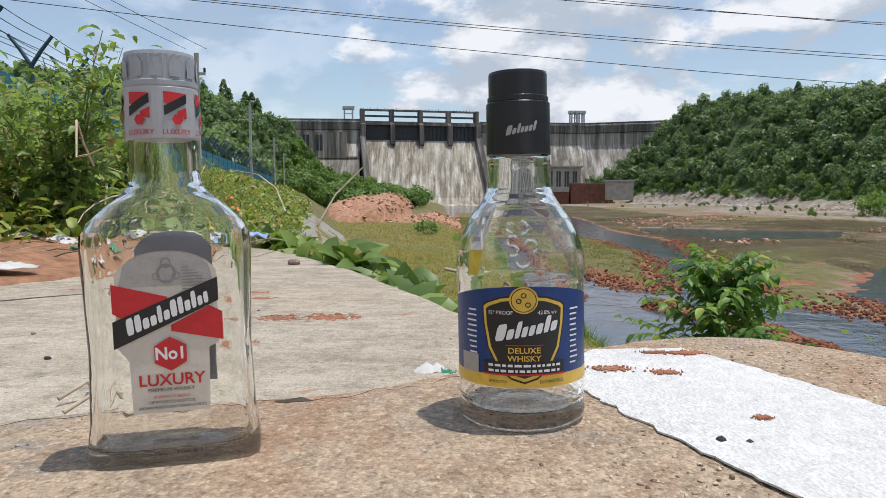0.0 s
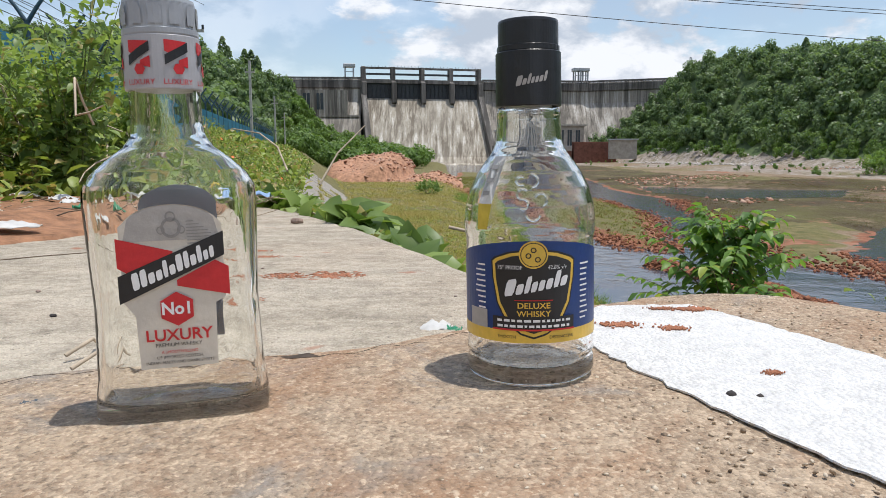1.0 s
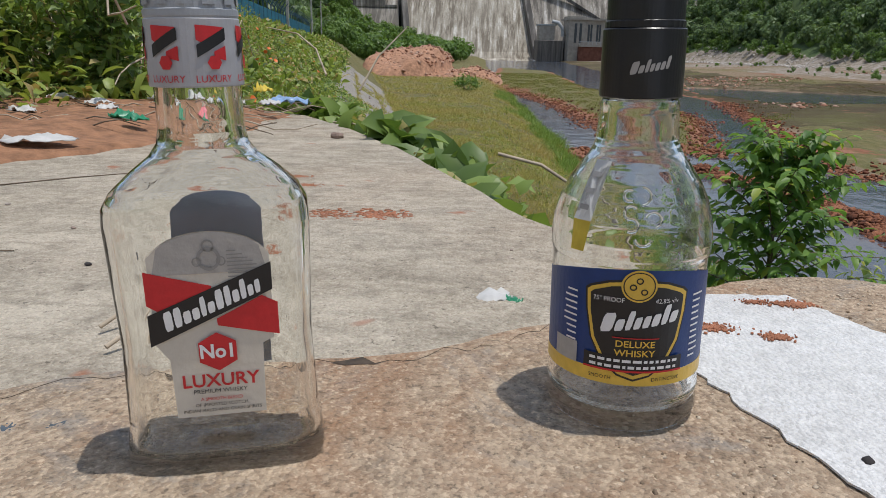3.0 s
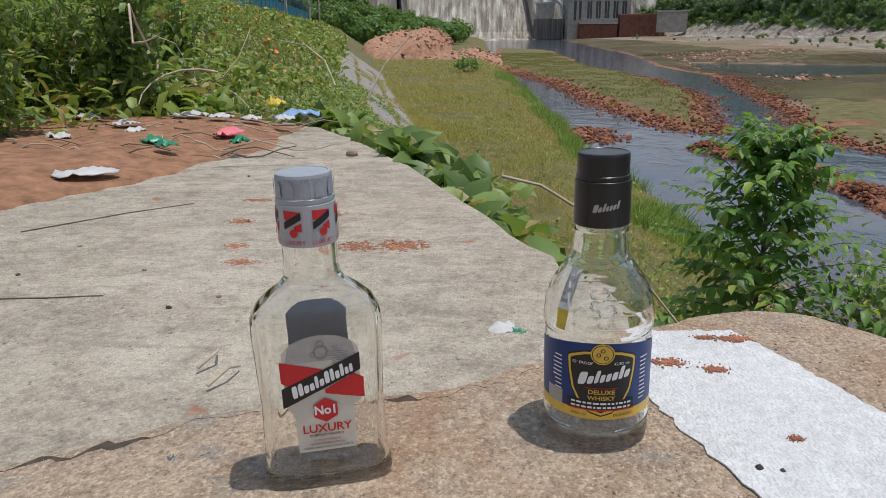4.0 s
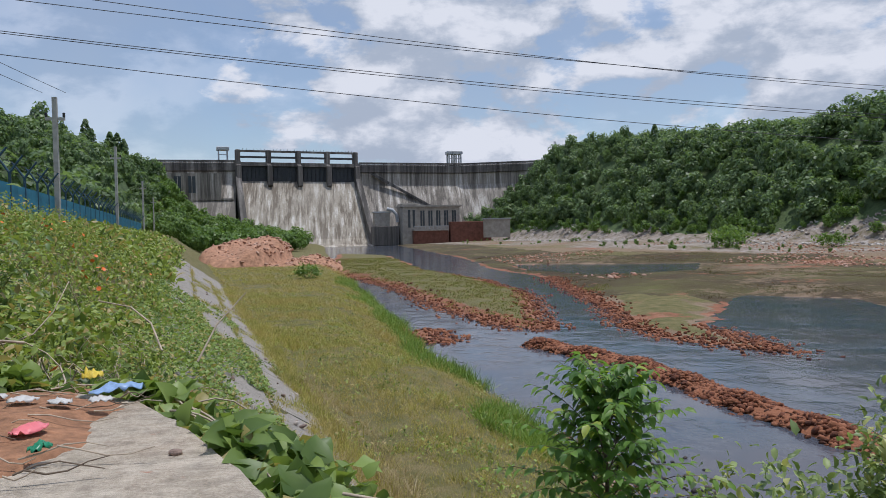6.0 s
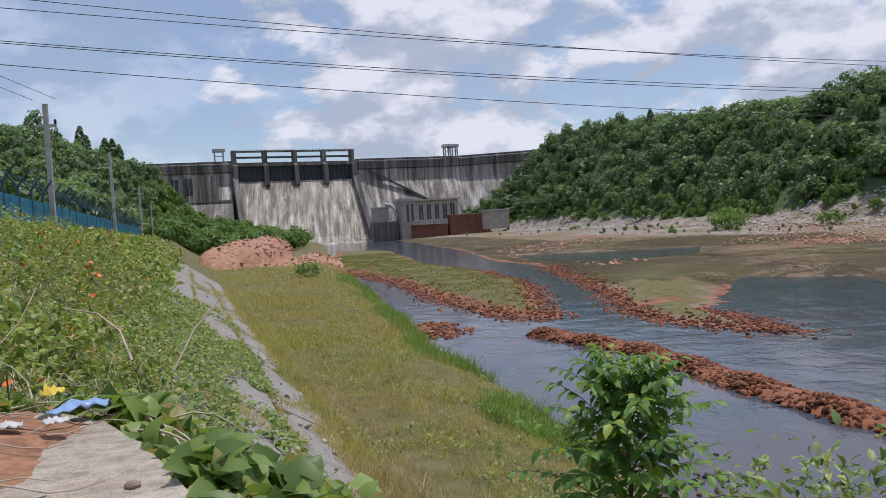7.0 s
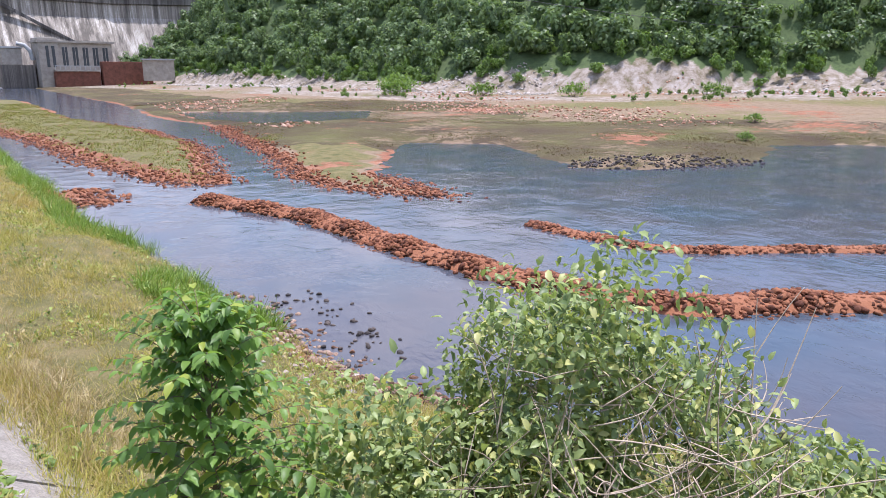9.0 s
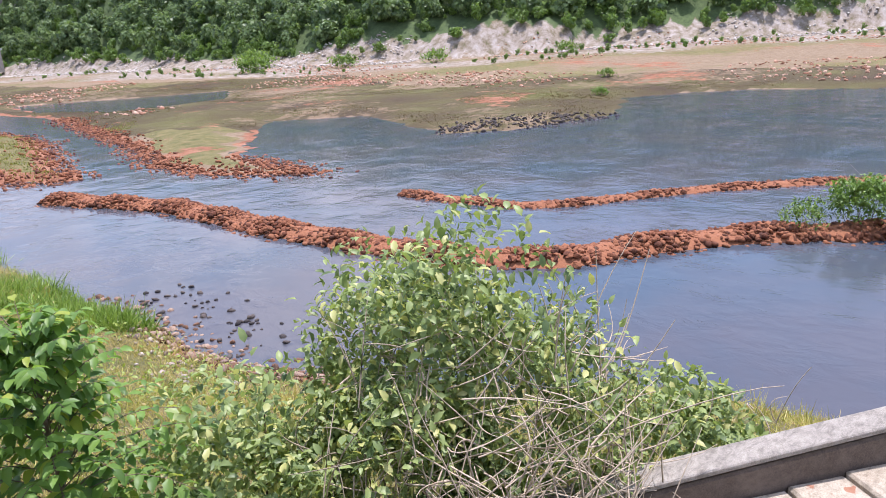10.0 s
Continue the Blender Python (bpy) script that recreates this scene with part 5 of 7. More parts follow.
flask.scale = (1.0, 1.0, 1.017)

# round bottle
round_bottle = thing("round_bottle", pose(0.0415, 0.3790, landing_z(0.0415) - 0.0002, 0, -1.2, -3), "empty clear round glass bottle with a black cap and blue label", "bottle", "empty bottles on the landing")
RB = 0.0315
ROUND = [(0.0, 0.0265, 0.0265, 2), (0.002, 0.0300, 0.0300, 2), (0.005, 0.0312, 0.0312, 2), (0.010, 0.0308, 0.0308, 2), (0.0125, 0.0302, 0.0302, 2), (0.0145, 0.0312, 0.0312, 2), (0.018, 0.0308, 0.0308, 2), (0.0705, 0.0308, 0.0308, 2), (0.0732, 0.0315, 0.0315, 2),
         (0.078, 0.0317, 0.0317, 2), (0.086, 0.0308, 0.0308, 2), (0.094, 0.0286, 0.0286, 2), (0.101, 0.0253, 0.0253, 2), (0.107, 0.0214, 0.0214, 2), (0.111, 0.0183, 0.0183, 2), (0.1145, 0.0166, 0.0166, 2), (0.117, 0.0159, 0.0159, 2), (0.128, 0.0150, 0.0150, 2),
         (0.1305, 0.0153, 0.0153, 2), (0.133, 0.0142, 0.0142, 2), (0.150, 0.0138, 0.0138, 2)]
glass_body("body", ROUND, 0.0028, 0.0095, round_bottle, 0.150)
collar = part("collar", ring_loft([superring(r_, r_, z, 2.0, 64) for r_, z in ((0.0152, 0.1335), (0.0156, 0.1340), (0.0154, 0.1590), (0.0150, 0.1594))]), MAT["black_plastic"], round_bottle, "black shrink collar")
cap2 = part("cap", ring_loft([superring(r_, r_, z, 2.0, 64, f_) for r_, z, f_ in ((0.0143, 0.1594, 0), (0.0147, 0.1597, 0.004), (0.0147, 0.1620, 0.004), (0.0142, 0.1624, 0), (0.0142, 0.1730, 0), (0.0139, 0.1742, 0), (0.0128, 0.1746, 0), (0.0124, 0.1742, 0))]), MAT["black_plastic"], round_bottle, "black screw cap")


def on_round(x, y, lift, rad=0.0309):
    y += 0.0042 if rad == 0.0309 else 0.0
    a = x / rad
    return Vector(((rad + lift) * math.sin(a), -(rad + lift) * math.cos(a), y))


def on_collar(x, y, lift):
    return on_round(x, y, lift, 0.0155)


wrapx = [0.0009 * i for i in range(-52, 53)]
topy = lambda x: 0.0668 - 0.0060 * (min(abs(x), 0.0309 * 1.4) / 0.0309) ** 2 * 0.6
blue = [(x, 0.0245) for x in wrapx] + [(x, topy(x)) for x in wrapx[::-1]]
lab = stick("label", flat_mesh(blue), MAT["blue_label"], round_bottle, on_round, 0.0002, "royal blue label with a gold-edged black shield")
stick("gold_foot", flat_mesh([(x, 0.0185) for x in wrapx] + [(x, 0.0245) for x in wrapx[::-1]]), MAT["gold"], lab, on_round, 0.0003)


def shield_poly(k, cy=0.0435):
    half = [(0.0, -0.0225), (0.006, -0.0205), (0.0125, -0.0150), (0.0170, -0.0060), (0.0192, 0.0060), (0.0196, 0.0140), (0.0178, 0.0155), (0.0110, 0.0180), (0.0, 0.0195)]
    pts = half + [(-x, y) for x, y in half[-2:0:-1]]
    return [(x * k, cy + y * k) for x, y in pts]


stick("shield_edge", flat_mesh(shield_poly(1.02)), MAT["ink_black"], lab, on_round, 0.0004)
stick("shield_edge", flat_mesh(shield_poly(0.975)), MAT["gold"], lab, on_round, 0.0006, "gold edge")
stick("shield", flat_mesh(shield_poly(0.90)), MAT["ink_black"], lab, on_round, 0.0008, "black shield")
stick("seal", flat_mesh(arc(0, 0.0605, 0.0064, 0, 350, 30)), MAT["gold"], lab, on_round, 0.0011, "round gold seal")
stick("seal_ring", ring_mesh(0, 0.0605, 0.0053, 0.0057), MAT["ink_black"], lab, on_round, 0.0013)
for ch, dx, dy in (("bar_a", 0, 0.0022), ("bar_b", -0.0022, -0.0004), ("bar_c", 0.0018, -0.0022)):
    stick("seal_mark", ring_mesh(dx, 0.0605 + dy, 0.0008, 0.0013, 12), MAT["ink_black"], lab, on_round, 0.0013)
for bar in word_bars(0.0003, 0.0465, 0.029, 0.0075, 11, 8, 0.45):
    stick("name_bar", flat_mesh(bar, 0.002), MAT["ink_white"], lab, on_round, 0.0013)
stick("lettering", shifted(text_mesh("DELUXE", 0.0038, 0, 0.00006), 0, 0.0365, 0, 1.05), MAT["gold"], lab, on_round, 0.0012)
stick("lettering", shifted(text_mesh("WHISKY", 0.0038, 0, 0.00006), 0, 0.0327, 0, 1.05), MAT["gold"], lab, on_round, 0.0012)
stick("red_rule", flat_mesh(rect(-0.0085, 0.0389, 0.0085, 0.0393)), MAT["ink_red"], lab, on_round, 0.0012)
stick("lettering", shifted(text_mesh("75° PROOF", 0.0026), -0.0106, 0.0545, 0, 0.9), MAT["ink_white"], lab, on_round, 0.0012)
stick("lettering", shifted(text_mesh("42.8% v/v", 0.0026), 0.0106, 0.0545, 0, 0.9), MAT["ink_white"], lab, on_round, 0.0012)
stick("lettering", shifted(text_mesh("SMOOTH", 0.0021), -0.0125, 0.0213), MAT["ink_black"], lab, on_round, 0.0006)
stick("lettering", shifted(text_mesh("DISTINCTIVE", 0.0021), 0.0130, 0.0213), MAT["ink_black"], lab, on_round, 0.0006)
stick("notice_panel", flat_mesh(rect(-0.0190, 0.0252, 0.0190, 0.0312)), MAT["ink_black"], lab, on_round, 0.0010)
rb_ = np.random.RandomState(3)
for row, (y0, mat_) in enumerate(((0.0294, "ink_white"), (0.0268, "ink_white"))):
    x = -0.0165
    while x < 0.0165:
        w = rb_.uniform(0.001, 0.0034)
        stick("notice_bar", flat_mesh(rect(x, y0 - 0.0006, min(x + w, 0.0175), y0 + 0.0006)), MAT[mat_], lab, on_round, 0.0013)
        x += w + 0.0008
stick("red_rule", flat_mesh(rect(-0.0190, 0.0246, 0.0190, 0.0254)), MAT["ink_red"], lab, on_round, 0.0012)
for side in (-1, 1):
    for k in range(11):
        y0 = 0.0285 + k * 0.0026
        x0 = side * 0.0265
        w = rb_.uniform(0.004, 0.0068)
        a, b = sorted((x0 - side * 0.003, x0 - side * 0.003 + side * w))
        stick("small_print", flat_mesh(rect(a, y0, b, y0 + 0.0008)), MAT["ink_white"], lab, on_round, 0.0005)
stick("batch_patch", flat_mesh(rect(-0.0345, 0.0245, -0.0225, 0.0335)), MAT["silver_label"], lab, on_round, 0.0006, "pale printed batch patch")
for bar in word_bars(0.0005, 0.1455, 0.0155, 0.0044, 10, 8, 0.45):
    stick("name_bar", flat_mesh(bar, 0.0015), MAT["silver_label"], collar, on_collar, 0.0003)


def moulded(cx, cy, rad, a0, a1):
    """A raised stroke in the glass of the shoulder."""
    pts = []
    for i in range(13):
        a = radians(a0 + (a1 - a0) * i / 12)
        x, y = cx + rad * math.cos(a), cy + rad * math.sin(a)
        rr = lerp_rows(ROUND, y)[0]
        pts.append(on_round(x, y, 0.0002, rr)[:])
    v, f = tube_arrays(pts, 0.0007, 0.0007, 5)
    mesh_object("moulded_stroke", v, f, MAT["glass"], round_bottle, True)


for cx, cy, rad, a0, a1 in ((-0.0005, 0.0985, 0.0030, -90, 90), (-0.0045, 0.0925, 0.0024, 40, 250), (-0.0045, 0.0880, 0.0024, 130, -120), (0.0035, 0.0900, 0.0028, -70, 160), (-0.0050, 0.0985, 0.0020, 60, 300), (0.0000, 0.0835, 0.0030, 190, 350)):
    moulded(cx, cy, rad, a0, a1)
strip = [(-0.004, 0.0), (0.004, 0.0), (0.0035, 0.022), (-0.0035, 0.022)]
def on_shoulder(x, y, l):
    z = 0.088 + y
    return on_round(-0.024 * (lerp_rows(ROUND, z)[0] / 0.0309) + x, z, l, lerp_rows(ROUND, z)[0])
tape = stick("seal_strip", flat_mesh(strip, 0.002), MAT["litter_white"], round_bottle, on_shoulder, 0.0005, "torn white and green tax strip")
stick("strip_end", flat_mesh([(-0.0035, -0.012), (0.0025, -0.012), (0.004, 0.0), (-0.004, 0.0)], 0.002), MAT["yellow_leaf"], tape, on_shoulder, 0.0005)
for k in range(3):
    stick("strip_print", flat_mesh(rect(-0.002, 0.004 + k * 0.006, 0.002, 0.006 + k * 0.006), 0.002), MAT["ink_grey"], tape, on_shoulder, 0.0008)
round_bottle.scale = (1.02, 1.02, 0.99)

# ---- embankment lining: concrete panels on the slope ----
lining = thing("embankment", pose(0, 0, 0), "grey weathered concrete slope panels with weedy joints", "embankment", kind="structure")
ang = math.atan(1 / 1.4)
r = np.random.RandomState(11)
for row, (v0, v1) in enumerate(((2.72, 1.55), (1.50, 0.25), (0.20, -1.1))):
    u = 3.0 if row < 2 else 4.4
    while u < 70:
        ln = 2.5 if u < 30 else 5.0
        z0, z1 = -4.04 + (2.77 - v0) / 1.4 + 0.04, -4.04 + (2.77 - v1) / 1.4 - 0.03
        j = r.uniform(-0.02, 0.02, 4)
        bm = bmesh.new()
        c = [emb(u, v0, z0 + 0.05 + j[0]), emb(u + ln - 0.05, v0, z0 + 0.05 + j[1]), emb(u + ln - 0.05, v1, z1 + 0.05 + j[2]), emb(u, v1, z1 + 0.05 + j[3])]
        hi = [bm.verts.new(p) for p in c]
        lo = [bm.verts.new(p - Vector((0, 0, 0.22))) for p in c]
        bm.faces.new(hi)
        for i in range(4):
            bm.faces.new((hi[i], lo[i], lo[(i + 1) % 4], hi[(i + 1) % 4]))
        bmesh.ops.recalc_face_normals(bm, faces=bm.faces)
        part("panel", bm, MAT["slope"], lining)
        u += ln

u_, v_ = 3 + 40 * r.uniform(0, 1, 260) ** 1.5, 2.9 * r.uniform(0.0, 1, 260) ** 0.6
q_ = np.outer(u_, ALONG) + np.outer(v_, ACROSS)
rocks("loose_stones", np.column_stack([q_, -4.04 + (2.77 - v_) / 1.4 + 0.09]), 0.03 + 0.15 * r.uniform(0, 1, 260) ** 3, MAT["grey_rock"], "loose grey stones lying on the concrete slope", None, 12)

# ---- stairs down to the river ----
stairs = thing("stairs", pose(0, 0, 0), "pale concrete steps beside a grey side wall", "stairs", kind="structure")
sa_, sb_ = Vector((4.62, 0.32, 0)), Vector((3.02, 1.36, 0))
sd = (sb_ - sa_).normalized()
sn = Vector((-sd.y, sd.x, 0))
if sn.y > 0:
    sn = -sn
sang = math.degrees(math.atan2(sd.y, sd.x))


def stair_box(l0, l1, w0, w1, z0, z1, name, mat, bevel=0.012):
    bm = box(l0, l1, w0, w1, z0, z1, bevel)
    return part(name, bm, mat, stairs, m=pose(sa_.x, sa_.y, 0, 0, 0, sang))


for k in range(-6, 9):
    top = -1.17 - 0.0185 * k
    stair_box(-0.6 + 0.29 * k, -0.6 + 0.29 * (k + 1) - 0.004, 0.052, 1.5, -4.5, top, "step", MAT["slab_back"])
# wall body in dark brown concrete, coping in the paler slope concrete
bmw = side_prism([(-0.07, -4.5), (0.05, -4.5), (0.05, 0.0), (-0.07, 0.0)], -2.4, 2.6)
for vv in bmw.verts:
    if vv.co.z > -1:
        vv.co.z = -1.035 - 0.06 * (vv.co.x + 0.6)
bmesh.ops.bevel(bmw, geom=bmw.edges[:], offset=0.012, segments=1, affect="EDGES")
side_wall = part("side_wall", bmw, MAT["wall_brown"], stairs, "dark brown side wall", m=pose(sa_.x, sa_.y, 0, 0, 0, sang))
coping = side_prism([(-0.085, 0.0), (0.062, 0.0), (0.062, 0.03), (-0.085, 0.03)], -2.4, 2.6)
for vv in coping.verts:
    vv.co.z += -1.013 - 0.06 * (vv.co.x + 0.6)
bmesh.ops.bevel(coping, geom=coping.edges[:], offset=0.006, segments=1, affect="EDGES")
part("coping", coping, MAT["slope"], side_wall, "pale coping")

# ---- fence with barbed wire ----
fence = thing("fence", pose(0, 0, 0), "blue steel fence with slanted barbed-wire arms", "fence", kind="structure")
FV, FZ = -5.7, 0.75


def post_bm():
    v1, f1 = tube_arrays([(0, 0, 0), (0, 0, 1.2), (0, 0, 2.05)], 0.05, 0.05, 6)
    v2, f2 = tube_arrays([(0, 0, 2.0), (-0.2, 0, 2.32), (-0.42, 0, 2.62)], 0.045, 0.035, 6)
    v3, f3 = tube_arrays([(0, 0, 2.0), (0.2, 0, 2.32), (0.42, 0, 2.62)], 0.045, 0.035, 6)
    return join([(v1, f1), (v2, f2), (v3, f3)])


pv, pf = post_bm()
post_me = None
for k in range(40):
    u = 9.0 + 2.4 * k
    if post_me is None:
        o = mesh_object("post", pv, pf, MAT["fence_post"], fence)
        post_me = o.data
    else:
        o = new("post", post_me)
        o.parent = fence
    p = emb(u, FV, FZ)
    o.matrix_basis = pose(p.x, p.y, p.z, 0, 0, math.degrees(math.atan2(ACROSS[1], ACROSS[0])))
    if u > 12:
        q = emb(u - 2.4, FV, 0)
        bm = bmesh.new()
        n = 16
        for i in range(n + 1):
            w = i / n
            off = 0.03 * (1 if i % 2 else -1)
            for z in (FZ - 0.2, FZ + 1.65):
                bm.verts.new((q.x + (p.x - q.x) * w + ACROSS[0] * off, q.y + (p.y - q.y) * w + ACROSS[1] * off, z))
        bm.verts.ensure_lookup_table()
        for i in range(n):
            bm.faces.new((bm.verts[2 * i], bm.verts[2 * i + 2], bm.verts[2 * i + 3], bm.verts[2 * i + 1]))
        part("sheet", bm, MAT["fence"], fence)
for off, z in ((0, 2.05), (-0.2, 2.32), (-0.31, 2.47), (-0.42, 2.62), (0.2, 2.32), (0.31, 2.47), (0.42, 2.62)):
    pts = [emb(4.0 + 0.6 * i, FV + off, FZ + z - 0.03 * math.sin(math.pi * ((i * 0.6 / 2.4) % 1)))[:] for i in range(165)]
    v, f = tube_arrays(pts, 0.009, 0.009, 3)
    mesh_object("barbed_wire", v, f, MAT["wire"], fence)


# ---- poles and power lines ----
def pole(u, v, h, label):
    p = emb(u, v, 0)
    z = ground_z(p.x, p.y)
    t = thing("utility_pole", pose(p.x, p.y, z - 0.3), label, "pole", "utility poles along the fence")
    part("shaft", side_prism([(-0.11, 0), (0.11, 0), (0.07, h - z + 0.3), (-0.07, h - z + 0.3)], -0.1, 0.1), MAT["pole"], t)
    part("crossarm", box(-0.42, 0.42, -0.05, 0.05, h - z - 0.75, h - z - 0.62), MAT["pole"], t)
    for sx in (-0.38, 0.38):
        part("insulator", box(sx - 0.05, sx + 0.05, -0.05, 0.05, h - z - 0.62, h - z - 0.4, 0.02), MAT["black_plastic"], t)
    return p


POLES = [(36.5, -5.5, 6.9), (66, -5.5, 8.2), (103, -5.4, 8.0), (150, -6.0, 8.3)]
CABLES = [(20.4, 10.4, 0), (21.7, 14.5, 0), (21.9, 15.3, 0.6), (25.8, 17.8, 0), (24.2, 19.6, 0), (31, 34, 0)]
tops = [(pole(u, v, h, "slim grey concrete utility pole with a short crossarm"), h) for u, v, h in POLES]


def cable(a, b, sag, rad, label):
    a, b = Vector(a), Vector(b)
    pts = []
    for i in range(41):
        t = i / 40
        p = a.lerp(b, t)
        p.z -= sag * 4 * t * (1 - t)
        pts.append(p[:])
    v, f = tube_arrays(pts, rad, rad, 4)
    return tagged(mesh_object("power_cable", v, f, MAT["wire"]), label, "cable", "power cables overhead")


for off in (-0.5, 0.5):
    cable((tops[0][0].x + off - 9, -10, 12.0), (tops[0][0].x + off, tops[0][0].y, 7.1), 0.5, 0.012, "thin dark service wire to a pole")
# the line across the valley
for za, zb, dy in CABLES:
    cable((-70, 60 + dy, za), (150, 95 + dy, zb), 3.2, 0.035, "thin dark power cable high over the river")

# lattice pylon on the hill
py = thing("pylon", pose(149, 450, 46), "small grey lattice pylon on the hilltop", "pylon")
for sx in (-1, 1):
    for sy in (-1, 1):
        v, f = tube_arrays([(sx * 2.0, sy * 2.0, -8), (sx * 0.9, sy * 0.9, 5), (sx * 0.3, sy * 0.3, 12.5)], 0.22, 0.16, 4)
        mesh_object("leg", v, f, MAT["steel"], py)
for z, w in ((4.5, 3.6), (7.0, 3.2), (9.5, 2.6)):
    part("arm", box(-w, w, -0.15, 0.15, z, z + 0.35), MAT["steel"], py)


# ---- plants ----
OVAL, HEART, LANCE = leaf_shape("oval"), leaf_shape("heart"), leaf_shape("lance")


def leaves_at(p, kind, size, rnd, tilt=0.7, vary=0.35):
    n = len(p)
    return scatter(kind[0], kind[1], p, rand_mats(n, tilt, rnd), size * rnd.uniform(1 - vary, 1 + vary, n))


def ground_pts(n, u0, u1, v0, v1, rnd, power=1.0):
    u = u0 + (u1 - u0) * rnd.uniform(0, 1, n) ** power
    v = rnd.uniform(v0, v1, n)
    x, y = u * ALONG[0] + v * ACROSS[0], u * ALONG[1] + v * ACROSS[1]
    return u, v, x, y, lie(x, y)[0]


def patchy(x, y, s, seed, lo=-0.4):
    return bumps(x, y, s, seed) > lo


r = np.random.RandomState(51)
# creeping vine over the end and the edge of the slab
edge = np.array([(0.08, 0.88), (-0.05, 1.18), (-0.185, 1.52), (-0.32, 1.82), (-0.485, 2.11), (-0.59, 2.32), (-0.9, 2.48), (-1.5, 2.55)])


def along_edge(n, rnd):
    seg = np.hypot(*np.diff(edge, axis=0).T)
    c = np.concatenate([[0], np.cumsum(seg)])
    t = c[-1] * rnd.beta(1.9, 1.0, n)
    return np.interp(t, c, edge[:, 0]), np.interp(t, c, edge[:, 1]), t


arr = []
n = 6500
x, y, t = along_edge(n, r)
far = (0.30 + 0.95 * t / t.max()) * (0.8 + 0.4 * np.sin(7 * t))
d = np.abs(r.normal(0, 0.24, n)) * far + 0.012
p = np.column_stack([x + d * 0.92, y + d * 0.40, -0.075 - 0.45 * d - r.uniform(0, 0.14, n) + 0.13 * np.maximum(0, np.sin(9 * t)) * far])
p = p[(t > 0.28 + 0.2 * r.uniform(0, 1, n))]
arr.append(leaves_at(p, HEART, 0.064, r, 0.75, 0.5))
u, v, x, y, z = ground_pts(9000, 2.0, 7.5, -3.6, 1.3, r, 1.25)
h = 0.28 + 0.16 * bumps(x, y, 2.3, 3)
k = (v < 1.25 - 0.16 * (u - 2) + 0.3 * bumps(x, y, 1.7, 31)) & (r.uniform(0, 1, 9000) < 0.95)
p = np.column_stack([x, y, z + h.clip(0.03) * r.uniform(0.25, 1.05, 9000)])[k]
arr.append(leaves_at(p, HEART, 0.068, r, 0.75, 0.5))
v_, f_ = join(arr)
tagged(mesh_object("creeping_vine", v_, f_, MAT["vine_leaf"]), "broad-leaved green vine creeping over the slab's end", "vine", kind="stuff")
stems = []
for k in range(14):
    x, y, t = along_edge(1, r)
    a = r.uniform(-0.6, 1.2)
    pts = [(x[0] + 0.06 + s * 0.35 * math.cos(a), y[0] + 0.03 + s * 0.35 * math.sin(a), -0.07 - 0.2 * s + 0.08 * math.sin(s * 3 + k)) for s in np.linspace(0, 1, 6)]
    stems.append(tube_arrays(pts, 0.003, 0.002, 4))
for k in range(7):                                    # runners along the slab's edge
    q = np.linspace(0.36 + 0.2 * r.uniform(), 1.0, 22)
    o_, w_ = 0.02 + 0.09 * r.uniform(), r.uniform(0, 6.28)
    ex = np.interp(q, np.linspace(0, 1, 6), edge[:6, 0]) + o_ + 0.03 * np.sin(9 * q + w_)
    ey = np.interp(q, np.linspace(0, 1, 6), edge[:6, 1]) + 0.4 * o_ + 0.02 * np.cos(13 * q + w_)
    stems.append(tube_arrays(np.column_stack([ex, ey, -0.06 - 0.5 * o_ + 0.02 * np.sin(15 * q + w_)]), 0.0018, 0.0042, 5))
for k in range(420):
    u, v, x, y, z = ground_pts(1, 2.1, 11, -4.6, 0.3, r)
    a, L = r.uniform(0, 6.28), r.uniform(0.12, 0.6)
    pts = [(x[0] + s * L * math.cos(a + s), y[0] + s * L * math.sin(a + s), z[0] + 0.44 + 0.2 * r.uniform() * (v[0] < -0.5) + 0.18 * L * math.sin(s * 2.6 + k)) for s in np.linspace(0, 1, 7)]
    stems.append(tube_arrays(pts, 0.0045, 0.002, 4))
v_, f_ = join(stems)
tagged(mesh_object("vine_stems", v_, f_, MAT["twig"]), "bare brown vine stems among the leaves", "stems", kind="stuff")


def weed(seed, height, n_stems, leaf, kind, density):
    """One bushy weed: stems that branch out of one root, leaves all along them."""
    rr = np.random.RandomState(seed)
    st_, lv = [], []
    for s in range(n_stems):
        a, lean = rr.uniform(0, 6.28), rr.uniform(0.1, 0.55)
        hh = height * rr.uniform(0.6, 1.05)
        pts = np.array([(math.cos(a) * lean * hh * q ** 1.4 + 0.02 * math.sin(5 * q + s), math.sin(a) * lean * hh * q ** 1.4, hh * q) for q in np.linspace(0, 1, 6)])
        st_.append(tube_arrays(pts, 0.004 * height + 0.0015, 0.0012, 4))
        m = int(density * hh)
        q = rr.uniform(0.18, 1.0, m)
        base = np.stack([np.interp(q, np.linspace(0, 1, 6), pts[:, i]) for i in range(3)], -1)
        base += rr.normal(0, 0.055 * height, (m, 3)) * np.array((1, 1, 0.6))
        lv.append(base)
    lv = np.concatenate(lv)
    return join(st_), scatter(kind[0], kind[1], lv, rand_mats(len(lv), 0.55, rr), leaf * rr.uniform(0.6, 1.3, len(lv)))


